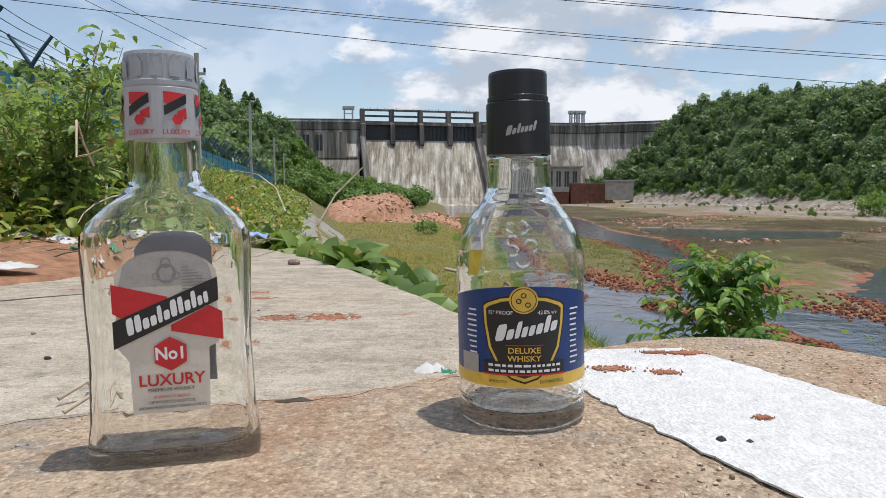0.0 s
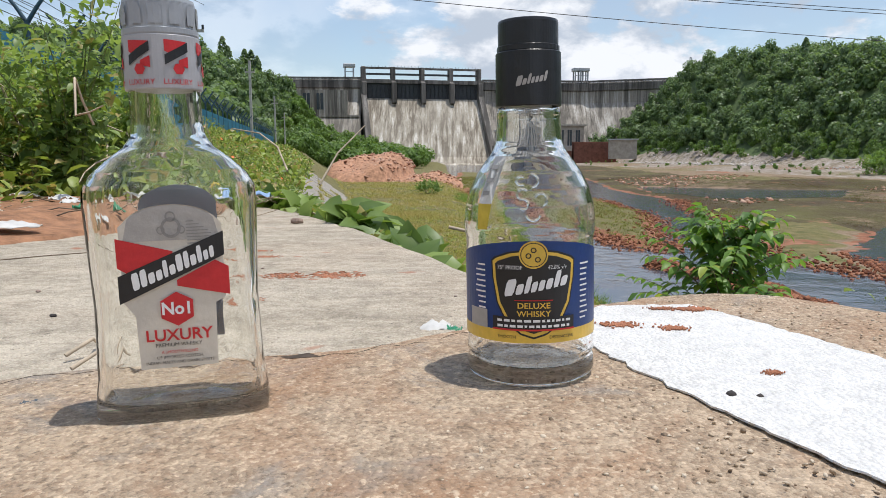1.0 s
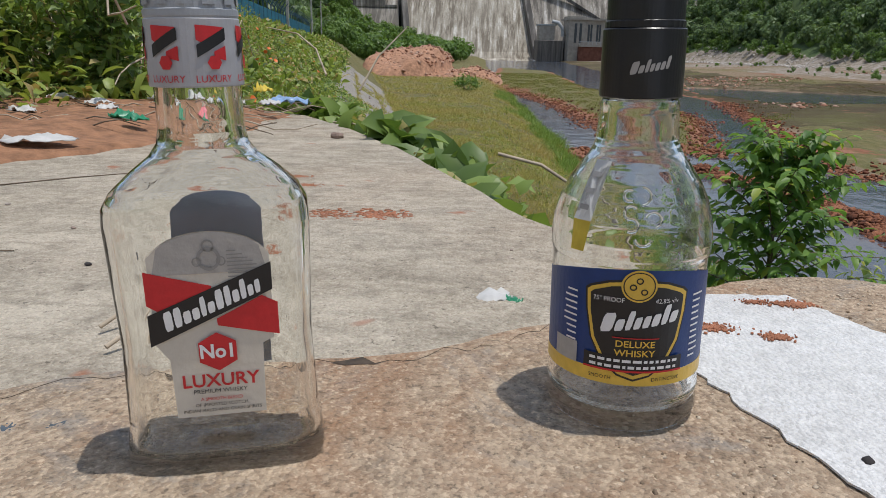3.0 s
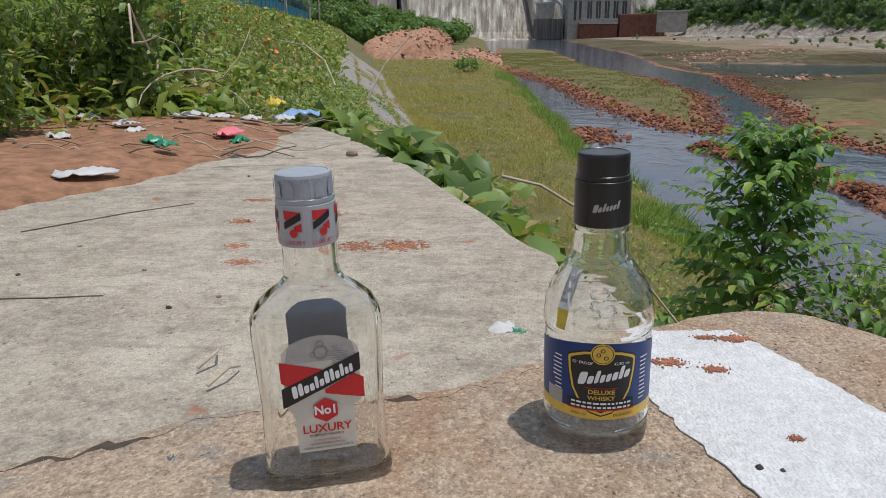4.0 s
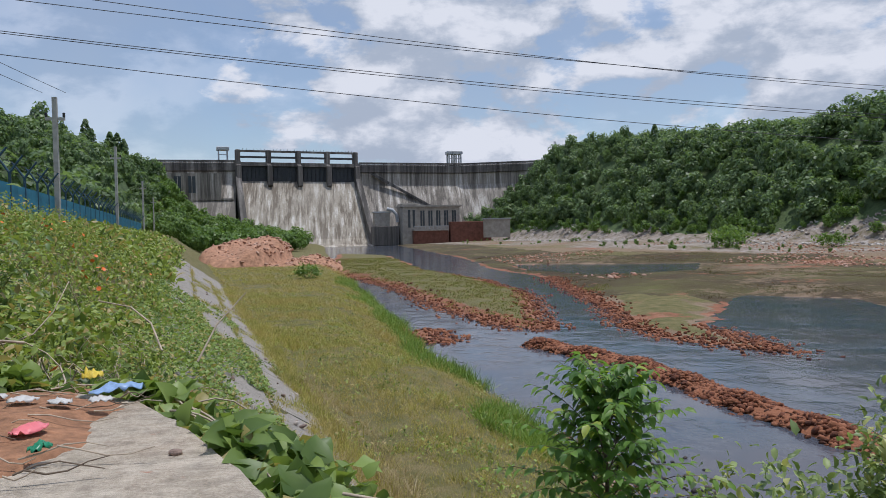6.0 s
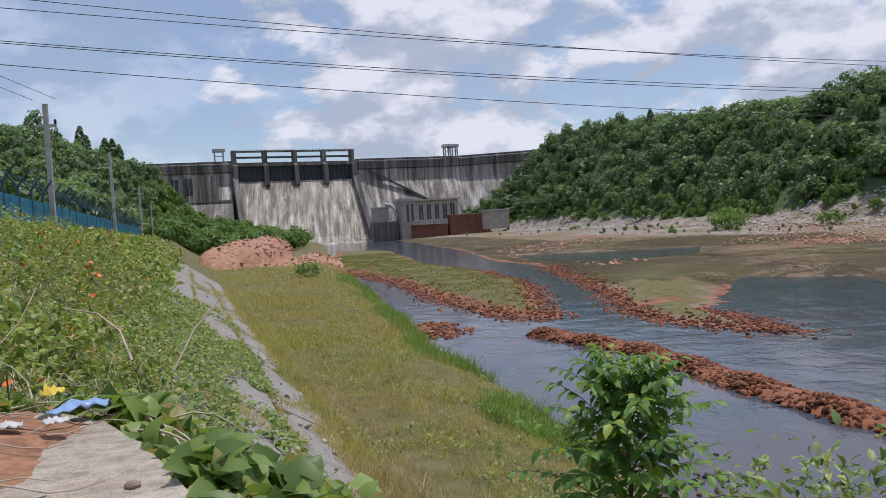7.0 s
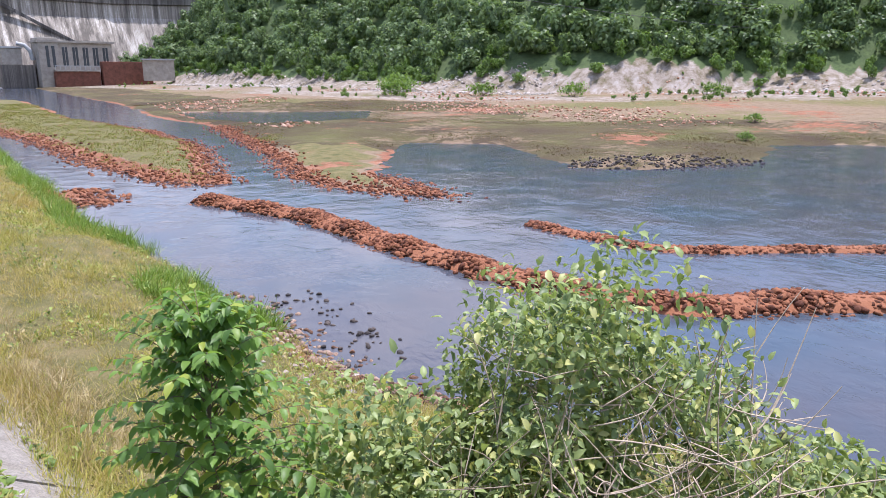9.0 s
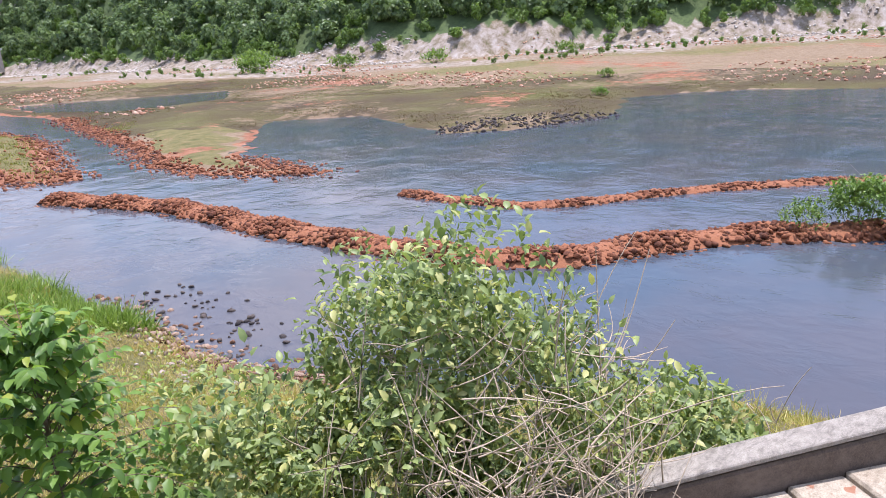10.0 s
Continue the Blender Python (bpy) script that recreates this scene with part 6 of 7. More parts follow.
WEEDS = [weed(61, 0.7, 12, 0.042, OVAL, 170), weed(62, 0.7, 16, 0.05, LANCE, 190), weed(63, 0.5, 9, 0.075, HEART, 70), weed(64, 0.8, 12, 0.046, OVAL, 160), weed(65, 0.5, 11, 0.036, OVAL, 130)]
WEED_MESH = []
for k, (st_, lv) in enumerate(WEEDS):
    pair = []
    for nm, (v_, f_), mt in (("stems", st_, "green_stem"), ("leaves", lv, ("herb_leaf", "herb_leaf", "vine_leaf", "herb_leaf", "weed_leaf")[k])):
        o = mesh_object(nm, v_, f_, MAT[mt])
        pair.append(o.data)
        bpy.data.objects.remove(o)
    WEED_MESH.append(pair)
WEED_LABEL = ("leafy green roadside weed with many thin stems", "feathery grey-green weed with narrow leaves", "low weed with broad heart-shaped leaves", "tall bushy green weed beside the slab", "small bushy weed on the bank")


def put_weed(k, x, y, z, s, turn):
    t = thing("weed", pose(x, y, z, 0, 0, turn) @ Matrix.Scale(s, 4), WEED_LABEL[k], "weed", "weeds on the bank")
    for nm, me in zip(("stem", "foliage"), WEED_MESH[k]):
        o = tagged(new(nm, me), kind="stuff")
        o.parent = t


rr = np.random.RandomState(66)
for k in range(85):                                  # beside the landing
    x, y = rr.uniform(-3.6, -1.0), rr.uniform(1.5, 4.6)
    if (x > -1.25 and y < 2.3) or x > -0.44 * y:
        continue
    z = ground_z(x, y)
    put_weed((0, 1, 1, 3, 2)[k % 5], x, y, max(z, -0.1) - 0.02, rr.uniform(0.7, 1.05), rr.uniform(0, 360))
for k in range(250):                                  # along the bank towards the fence
    u, v = 2.4 + 11 * rr.uniform(0, 1) ** 1.3, rr.uniform(-5.2, -0.9)
    p = emb(u, v)
    put_weed((0, 4, 3, 0, 4, 1)[k % 6], p.x, p.y, ground_z(p.x, p.y) - 0.03, rr.uniform(0.5, 0.8) * (1.25 if v < -3.5 else 1.0), rr.uniform(0, 360))

# the same growth further off
arr = []
u, v, x, y, z = ground_pts(34000, 2.25, 13, -5.4, -0.2, r, 1.2)
hh = 0.40 + 0.28 * bumps(x, y, 1.6, 37) + 0.22 * bumps(x, y, 4.5, 38)
p = np.column_stack([x, y, z + hh.clip(0.08) * r.uniform(0.05, 1.0, len(x)) ** 0.6])
p = p[(v < -0.4 + 0.25 * bumps(x, y, 1.5, 39)) & ((x < -0.95) | (y > 2.5))]
arr.append(leaves_at(p, OVAL, 0.068, r, 0.65, 0.6))
x, y = r.uniform(-3.8, -1.1, 9000), r.uniform(1.7, 4.6, 9000)
hh = (0.30 + 0.22 * bumps(x, y, 2.0, 40)).clip(0.04) * np.clip((-x - 1.0) / 0.5, 0.15, 1.5)
p = np.column_stack([x, y, np.maximum(lie(x, y)[0], -0.06) + hh * r.uniform(0, 1, 9000)])
arr.append(leaves_at(p, OVAL, 0.05, r, 0.65))
u, v, x, y, z = ground_pts(30000, 6, 34, -5.5, 1.7, r, 1.5)
keep = (v < -0.55 - 0.02 * u + 0.9 * bumps(x, y, 0.7, 14) + 0.5 * (u < 9)) | (patchy(x, y, 1.1, 15, 0.55) & (v < 2.4))
hh = (0.5 + 0.25 * bumps(x, y, 0.8, 13)) * np.clip((0.8 - v) / 2.0, 0.18, 1)
p = np.column_stack([x, y, z + hh * r.uniform(0.1, 1.0, len(x))])[keep]
arr.append(leaves_at(p, OVAL, 0.12, r, 0.8))
u, v, x, y, z = ground_pts(12000, 30, 110, -6, 1.2, r, 1.3)
hh = 0.5 + 0.3 * bumps(x, y, 0.5, 13)
keep = v < -0.8 + 0.8 * bumps(x, y, 0.4, 14)
p = np.column_stack([x, y, z + hh * r.uniform(0.1, 1.0, len(x))])[keep]
arr.append(leaves_at(p, OVAL, 0.34, r, 0.8))
u, v, x, y, z = ground_pts(20000, 3.5, 30, -5.5, -3.1, r, 1.4)
hh = (0.70 + 0.36 * bumps(x, y, 0.9, 71) + 0.2 * bumps(x, y, 2.4, 72)).clip(0.1)
p = np.column_stack([x, y, z + hh * r.uniform(0.0, 1.0, len(x)) ** 0.7])
arr.append(leaves_at(p, OVAL, 0.08, r, 0.65))
v_, f_ = join(arr)
tagged(mesh_object("bank_scrub", v_, f_, MAT["weed_leaf"]), "dense green scrub covering the embankment", "scrub", kind="stuff")

u, v, x, y, z = ground_pts(26000, 4.5, 30, -1.2, 2.5, r, 1.4)
keep = (bumps(x, y, 0.9, 35) + 0.45 * bumps(x, y, 2.6, 36) + 0.5 * np.cos(2 * np.pi * (v - 0.25) / 1.25) - 0.30 * v > -0.42)
p = np.column_stack([x, y, z + 0.06 + 0.16 * r.uniform(0, 1, len(x))])[keep]
v_, f_ = leaves_at(p, HEART, 0.085, r, 0.5)
tagged(mesh_object("slope_creeper", v_, f_, MAT["vine_leaf"]), "creeping plants spreading over the concrete slope", "creeper", kind="stuff")

# orange flowers among it
fl = np.array([(math.cos(a) * q, math.sin(a) * q, 0.25 * q) for a in np.linspace(0, 6.28, 7)[:-1] for q in (1.0,)] + [(0, 0, 0)])
ff = np.array([[6, i, (i + 1) % 6] for i in range(6)])
for k in range(64):
    u, v = 4.5 + 24 * rr.uniform(0, 1) ** 1.6, rr.uniform(-3.6, -0.9)
    p = emb(u, v)
    o = mesh_object("flower", fl, ff, MAT["petal"])
    o.matrix_basis = pose(p.x, p.y, ground_z(p.x, p.y) + 0.66, rr.uniform(10, 70), 0, rr.uniform(0, 360)) @ Matrix.Scale(rr.uniform(0.03, 0.055), 4)
    tagged(o, "small orange flower in the bank scrub", "flower", "orange flowers")


# ---- sapling with feathered leaves ----
def sapling(x, y, top, seed):
    rr_ = np.random.RandomState(seed)
    z0 = ground_z(x, y) - 0.05
    hgt = top - z0
    t = thing("sapling", pose(x, y, z0), "slender young tree with dark feathered leaves", "tree")
    tr = np.array([(0.03 * math.sin(2 * q), 0.025 * math.sin(3 * q + 1), (hgt - 0.06) * q) for q in np.linspace(0, 1, 9)])
    v, f = tube_arrays(tr, 0.028, 0.004, 7)
    mesh_object("trunk", v, f, MAT["bark"], t, True)
    stalks, leaflets, mats_, sizes = [], [], [], []
    n = 210
    for k in range(n):
        q = 0.22 + 0.78 * (k / (n - 1)) ** 0.72
        base = np.array([np.interp(q, np.linspace(0, 1, 9), tr[:, i]) for i in range(3)])
        az = k * 2.4 + rr_.uniform(-0.3, 0.3)
        ln = (0.10 + 0.40 * min(1.0, (1 - q) * hgt / 0.75) ** 0.9) * rr_.uniform(0.65, 1.25)
        rise = 0.3 + 1.4 * max(0.0, (q - 0.7) / 0.3)
        pts = []
        for s in np.linspace(0, 1, 6):
            pts.append(base + np.array((math.cos(az) * ln * s, math.sin(az) * ln * s, ln * ((rise + 0.25) * s - 0.72 * s * s))))
        pts = np.array(pts)
        stalks.append(tube_arrays(pts, 0.003, 0.001, 3))
        for s in np.linspace(0.22, 1.0, 9):
            c = np.array([np.interp(s, np.linspace(0, 1, 6), pts[:, i]) for i in range(3)])
            for side in ((-1, 1) if s < 0.99 else (0,)):
                leaflets.append(c)
                mats_.append((rr_.normal(0, 0.25), rr_.normal(0.3, 0.25), az + side * 1.05 + rr_.normal(0, 0.12)))
                sizes.append(0.092 * rr_.uniform(0.75, 1.2) * (1 - 0.25 * s) * (1.0 if q < 0.8 else 0.8))
    v, f = join(stalks)
    tagged(mesh_object("stalk", v, f, MAT["bark"], t), kind="stuff")
    mats_ = np.array(mats_)
    v, f = scatter(OVAL[0], OVAL[1], np.array(leaflets), euler_mats(mats_[:, 0], mats_[:, 1], mats_[:, 2]), np.array(sizes))
    tagged(mesh_object("foliage", v, f, MAT["sapling_leaf"], t), kind="stuff")
    return t


sapling(1.03, 2.73, -0.17, 71)


# ---- shrubs ----
def shrub(x, y, centre_z, rad, n, leaf, seed, label, twigs=0, mat="bush_leaf", name="bush"):
    rr_ = np.random.RandomState(seed)
    z0 = ground_z(x, y) - 0.05
    t = thing(name, pose(x, y, z0), label, "bush")
    c = np.array((0, 0, centre_z - z0))
    rad = np.array(rad)
    d = rr_.normal(0, 1, (n, 3))
    d /= np.linalg.norm(d, axis=1)[:, None]
    d[:, 2] = np.where(rr_.uniform(0, 1, n) < 0.7, np.abs(d[:, 2]), d[:, 2])
    lump = 1 + 0.24 * np.sin(3.1 * d[:, 0] + 2.0 * d[:, 2] + seed) + 0.2 * np.sin(6.3 * d[:, 1] - 4 * d[:, 2]) + 0.10 * np.sin(11 * d[:, 0] + 9 * d[:, 1])
    q = rr_.uniform(0.45, 1.0, n) ** 0.6
    p = c + d * rad * (lump * q)[:, None] + rr_.normal(0, 0.025, (n, 3))
    w_ = 5.2 / max(rad)
    gap = np.sin(w_ * p[:, 0] + 1.3 * seed) * np.sin(w_ * 1.2 * p[:, 1] + seed) + 0.7 * np.sin(w_ * 1.7 * p[:, 2] + 2 * w_ * 0.5 * p[:, 0])
    p = p[gap > -0.8]
    shoots = []
    for k in range(46 if n > 2000 else 6):
        o_ = p[rr_.randint(0, len(p))]
        if o_[2] < c[2]:
            continue
        up_ = np.array((rr_.normal(0, 0.35), rr_.normal(0, 0.35), 1.0)) * rr_.uniform(0.08, 0.24) * max(rad)
        shoots.append(o_ + up_ * rr_.uniform(0, 1, (16, 1)) + rr_.normal(0, 0.018, (16, 3)))
    p = np.concatenate([p] + shoots)
    n = len(p)
    v, f = scatter(OVAL[0], OVAL[1], p, rand_mats(n, 0.75, rr_), leaf * rr_.uniform(0.45, 1.3, n))
    tagged(mesh_object("foliage", v, f, MAT[mat], t), kind="stuff")
    st_ = []
    for k in range(14):
        e = p[rr_.randint(0, n)] - np.array((0, 0, 0.05))
        pts = [e * np.array((s ** 1.2, s ** 1.2, s)) + np.array((0.04 * math.sin(4 * s + k), 0.04 * math.cos(5 * s + k), 0)) for s in np.linspace(0, 1, 7)]
        st_.append(tube_arrays(pts, 0.016 * max(rad), 0.003, 5))
    v, f = join(st_)
    tagged(mesh_object("branchwork", v, f, MAT["bark"], t), kind="stuff")
    if twigs:
        tw = []
        for k in range(twigs):
            dd = rr_.normal(0, 1, 3) + np.array((-0.75, -1.0, 0.1))
            dd /= np.linalg.norm(dd)
            a = c + dd * rad * rr_.uniform(0.95, 1.2) + np.array((0.18 * rad[0], -0.10, -0.22 * rad[2]))
            e = a + rr_.normal(0, 0.24, 3) * rad + np.array((0.05, 0, 0.02))
            m = (a + e) / 2 + rr_.normal(0, 0.05, 3)
            pts = [a * (1 - s) ** 2 + 2 * m * s * (1 - s) + e * s * s for s in np.linspace(0, 1, 6)]
            tw.append(tube_arrays(pts, 0.0042, 0.0015, 3))
        v, f = join(tw)
        tagged(mesh_object("twig_tangle", v, f, MAT["twig"], t), "pale dry twigs", kind="stuff")
    return t


shrub(2.42, 2.22, -1.15, (0.74, 0.70, 0.82), 18000, 0.052, 81, "big tangled green bush with pale dry twigs", 1100)
shrub(1.66, 2.50, -1.38, (0.52, 0.5, 0.72), 5600, 0.052, 82, "leafy green bush growing against a larger one", 40)
shrub(3.58, 1.62, -1.45, (0.42, 0.38, 0.42), 2600, 0.055, 83, "low bright green bush beside the steps", 30)
shrub(25.7, 6.2, -5.2, (1.2, 1.1, 1.05), 3000, 0.15, 84, "round green bush growing on the stone dyke", 20, "hedge_leaf")
shrub(24.3, 7.6, -5.45, (0.9, 0.7, 0.6), 1000, 0.11, 85, "small grey-green bush on the stone dyke", 20, "hedge_leaf")
for k, (bx, by, br) in enumerate(((92, 152, 4.2), (107, 137, 3.2), (118, 118, 3.0), (138, 96, 2.6), (-2.4, 78, 1.5), (103, 168, 4.5), (65, 41, 0.9), (84, 52, 1.2))):
    shrub(bx, by, ground_z(bx, by) + br * 0.35, (br, br, br * 0.62), 620, br * 0.2, 90 + k, "solitary dark green bush on the river flats", 0, "hedge_leaf")
# long bare twigs out of the big bush
tw = []
for k, (a, e) in enumerate((((2.95, 1.75, -0.9), (3.42, 1.75, -0.33)), ((2.98, 1.72, -0.85), (3.12, 1.85, -0.26)), ((2.9, 1.8, -0.95), (3.2, 1.5, -0.55)))):
    a, e = np.array(a), np.array(e)
    pts = [a + (e - a) * s + np.array((0.0, 0, -0.10)) * math.sin(math.pi * s) for s in np.linspace(0, 1, 8)]
    tw.append(tube_arrays(pts, 0.006, 0.002, 4))
v, f = join(tw)
tagged(mesh_object("bare_twig", v, f, MAT["twig"]), "long pale bare twigs reaching out of the bush", "twig")

# ---- grass ----
bq = np.array([[0, 1, 2, 3]])


def blades(x, y, z, h, w, rnd, per, spread):
    n = len(x) * per
    p = np.repeat(np.column_stack([x, y, z - 0.03]), per, 0) + np.column_stack([rnd.normal(0, spread, (n, 2)), np.zeros(n)])
    m = euler_mats(rnd.normal(0, 0.4, n), rnd.normal(0, 0.4, n), rnd.uniform(0, 6.28, n))
    sc = np.column_stack([w * rnd.uniform(0.7, 1.4, n), np.repeat(h, per) * rnd.uniform(0.6, 1.2, n), np.repeat(h, per) * rnd.uniform(0.6, 1.2, n)])
    tv = np.array([(-0.5, 0, 0), (0.5, 0, 0), (0.06, 0.75, 0.9), (-0.06, 0.75, 0.9)])
    return scatter(tv, bq, p, m, sc)


def bank_grass(n, y0, y1, h, w, per, spread, seed, keep):
    """Tufts between the foot of the slope and the water."""
    rnd = np.random.RandomState(seed)
    y = y0 + (y1 - y0) * rnd.uniform(0, 1, n) ** 1.3
    xl = (2.4 - ACROSS[1] * y) / ACROSS[0]
    line = np.array(LEFT_BANK[1:14])[::-1]
    xr = np.interp(y, line[:, 1], line[:, 0]) + 0.4
    x = xl + (xr - xl) * rnd.uniform(0, 1, n)
    z = lie(x, y)[0]
    k = keep(inside(x, y, LEFT_BANK), x * ACROSS[0] + y * ACROSS[1], x, y)
    hh = h * (0.75 + 0.45 * bumps(x, y, 0.6, 17) + 0.25 * bumps(x, y, 2.6, 18))
    return blades(x[k], y[k], z[k], hh[k].clip(0.04), w, rnd, per, spread)


strip_keep = lambda L, V, x, y: (L > 0.15) & (V > 2.75)
a = bank_grass(15000, 3, 34, 0.17, 0.014, 6, 0.09, 101, strip_keep)
b = bank_grass(14000, 30, 125, 0.30, 0.035, 6, 0.18, 102, strip_keep)
tall = bank_grass(7000, 3, 60, 0.38, 0.016, 9, 0.10, 108, lambda L, V, x, y: (L > 0.2) & (V > 2.8) & (bumps(x, y, 1.3, 61) + 0.6 * bumps(x, y, 3.5, 62) > 0.15))
rnd = np.random.RandomState(109)
yy_ = 3 + 55 * rnd.uniform(0, 1, 26000) ** 1.3
xl_ = (2.6 - ACROSS[1] * yy_) / ACROSS[0]
xx_ = xl_ + rnd.uniform(0, 1, 26000) * (7.5 + 0.19 * yy_)
kk = strip_keep(inside(xx_, yy_, LEFT_BANK), xx_ * ACROSS[0] + yy_ * ACROSS[1], xx_, yy_) & (bumps(xx_, yy_, 0.8, 63) + 0.7 * bumps(xx_, yy_, 3.0, 64) > 0.05)
pp = np.column_stack([xx_, yy_, lie(xx_, yy_)[0] + rnd.uniform(0.02, 0.26, 26000)])[kk]
v_, f_ = leaves_at(pp, OVAL, 0.09, rnd, 0.6, 0.5)
tagged(mesh_object("bank_herbs", v_, f_, MAT["weed_leaf"]), "low leafy herbs scattered through the bank grass", "herbs", kind="stuff")
rnd = np.random.RandomState(107)
u, v, x, y, z = ground_pts(12000, 3.5, 60, 0.0, 3.1, rnd, 1.4)
joint = np.minimum(np.abs(v - 1.52), np.abs(v - 0.22))
k = (v > 2.45 + 0.3 * bumps(x, y, 1.2, 43)) | ((joint < 0.10) & (bumps(x, y, 1.0, 44) > -0.3)) | (bumps(x, y, 1.4, 45) > 0.5)
c_ = blades(x[k], y[k], z[k] + 0.05, np.where(v[k] > 2.3, 0.26, 0.15), 0.014, rnd, 8, 0.07)
v_, f_ = join([a, b, c_, tall])
tagged(mesh_object("bank_grass", v_, f_, MAT["grass_leaf"]), "yellow-green grass on the strip above the river", "grass", kind="stuff")
a = bank_grass(20000, 17, 95, 0.62, 0.035, 6, 0.12, 103, lambda L, V, x, y: (L > -0.1) & (L < 1.7 + 1.8 * bumps(x, y, 0.28, 19)))
tagged(mesh_object("reeds", *a, MAT["reed_leaf"]), "bright green reeds along the water's edge", "reeds", kind="stuff")
a = bank_grass(6500, 5, 22, 0.40, 0.012, 9, 0.07, 104, lambda L, V, x, y: (V > 2.35) & (V < 4.0) & (bumps(x, y, 1.0, 20) > -0.3))
tagged(mesh_object("dry_grass", *a, MAT["straw"]), "tufts of straw-coloured dry grass at the slope's foot", "grass", kind="stuff")
rnd = np.random.RandomState(105)
x, y = rnd.uniform(0, 80, 42000), rnd.uniform(28, 170, 42000)
kk = (inside(x, y, BAR) > 0.7 + 0.5 * bumps(x, y, 0.5, 22)) & (bumps(x, y, 0.5, 22) > -0.6)
rt = np.minimum(inside(x, y, RIGHT_BANK), -inside(x, y, BACKWATER))
kk |= (rt > 0.9 + 0.7 * bumps(x, y, 0.4, 23)) & (rt < 34) & (((x - 70) / 15) ** 2 + ((y - 94) / 9) ** 2 > 1) & (bumps(x, y, 0.13, 46) > -0.25)
x, y = x[kk], y[kk]
h_ = np.full(len(x), 0.13) + 0.05 * bumps(x, y, 0.3, 24)
on_bar = (inside(x, y, BAR) > 0) | ((x < 31) & (y < 75))
a = blades(x[on_bar], y[on_bar], lie(x[on_bar], y[on_bar])[0], h_[on_bar] + 0.05, 0.06, rnd, 9, 0.28)
tagged(mesh_object("bar_grass", *a, MAT["bar_leaf"]), "olive green grass on the gravel bars", "grass", kind="stuff")
x, y, h_ = x[~on_bar], y[~on_bar], h_[~on_bar]
a = blades(x, y, lie(x, y)[0], h_, 0.05, rnd, 5, 0.25)
tagged(mesh_object("marsh_grass", *a, MAT["marsh_leaf"]), "olive brown grass on the marsh", "grass", kind="stuff")

# ---- soil, litter and bits on the slab ----
def slab_z(x, y):
    return -0.034 - 0.014 * max(0, y - 0.5)


SOIL = [(-0.84, 0.98), (-0.72, 1.22), (-0.60, 1.52), (-0.56, 1.85), (-0.58, 2.20), (-0.8, 2.40), (-2.6, 2.6), (-2.6, 0.6), (-1.2, 0.72)]
bm = bmesh.new()
res, x0, y0 = 0.035, -2.6, 0.55
gx = np.arange(-2.6, -0.45, res)
gy = np.arange(0.55, 2.65, res)
GX, GY = np.meshgrid(gx, gy, indexing="ij")
sd_ = inside(GX.ravel(), GY.ravel(), SOIL).reshape(GX.shape) + 0.05 * bumps(GX, GY, 9.0, 3)
gz = np.where(sd_ > 0, np.minimum(sd_ * 0.16, 0.035) + 0.006 * bumps(GX, GY, 22.0, 4), -0.03) - 0.034 - 0.014 * (GY - 0.5)
nx, ny = GX.shape
i, j = np.meshgrid(np.arange(nx - 1), np.arange(ny - 1), indexing="ij")
sf = np.stack([i * ny + j, (i + 1) * ny + j, (i + 1) * ny + j + 1, i * ny + j + 1], -1).reshape(-1, 4)
tagged(mesh_object("soil_patch", np.stack([GX.ravel(), GY.ravel(), gz.ravel()], -1), sf, MAT["soil"], None, True), "red-brown soil drifted over the concrete slab", "soil", kind="structure")


def crumple(name, x, y, z, sx, sy, sz, mat, seed, label, category="litter"):
    """A crushed scrap of foil, paper or bag."""
    r_ = np.random.RandomState(seed)
    n = 9
    g = np.linspace(-0.5, 0.5, n)
    X, Y = np.meshgrid(g, g, indexing="ij")
    wob = 1 + 0.10 * r_.normal(0, 0.5, (n, n))
    Z = np.abs(r_.normal(0, 0.28, (n, n))) + 0.5 * np.cos(X * 3) * np.cos(Y * 3)
    DX, DY = X * np.sqrt(1 - 2 * Y * Y), Y * np.sqrt(1 - 2 * X * X)
    v = np.stack([DX * sx * wob, DY * sy * wob, Z * sz], -1).reshape(-1, 3)
    i, j = np.meshgrid(np.arange(n - 1), np.arange(n - 1), indexing="ij")
    f = np.stack([i * n + j, (i + 1) * n + j, (i + 1) * n + j + 1, i * n + j + 1], -1).reshape(-1, 4)
    ob = mesh_object(name, v, f, mat)
    ob.matrix_basis = pose(x, y, z - 0.002, 0, 0, r_.uniform(0, 180))
    md = ob.modifiers.new("thickness", "SOLIDIFY")
    md.thickness = 0.0012
    return tagged(ob, label, category, "litter on the slab")


crumple("wrapper", -0.012, 0.602, -0.036, 0.034, 0.024, 0.009, MAT["litter_white"], 1, "crushed white foil wrapper with a green edge")
crumple("wrapper_edge", 0.003, 0.598, -0.036, 0.012, 0.018, 0.006, MAT["litter_green"], 2, "green end of a crushed foil wrapper")
crumple("plastic_bag", -0.79, 1.27, -0.02, 0.12, 0.055, 0.014, MAT["litter_white"], 3, "crumpled dirty white plastic bag on the soil")
crumple("snack_packet", -0.70, 1.80, -0.02, 0.10, 0.06, 0.02, MAT["litter_red"], 4, "crushed red snack packet on the soil")
crumple("foil_packet", -0.63, 2.24, -0.03, 0.15, 0.07, 0.03, MAT["litter_blue"], 5, "blue and white foil packet at the slab's end")
crumple("leaf_litter", -0.72, 2.32, 0.0, 0.09, 0.06, 0.03, MAT["yellow_leaf"], 6, "yellowed dead leaf among the vine")
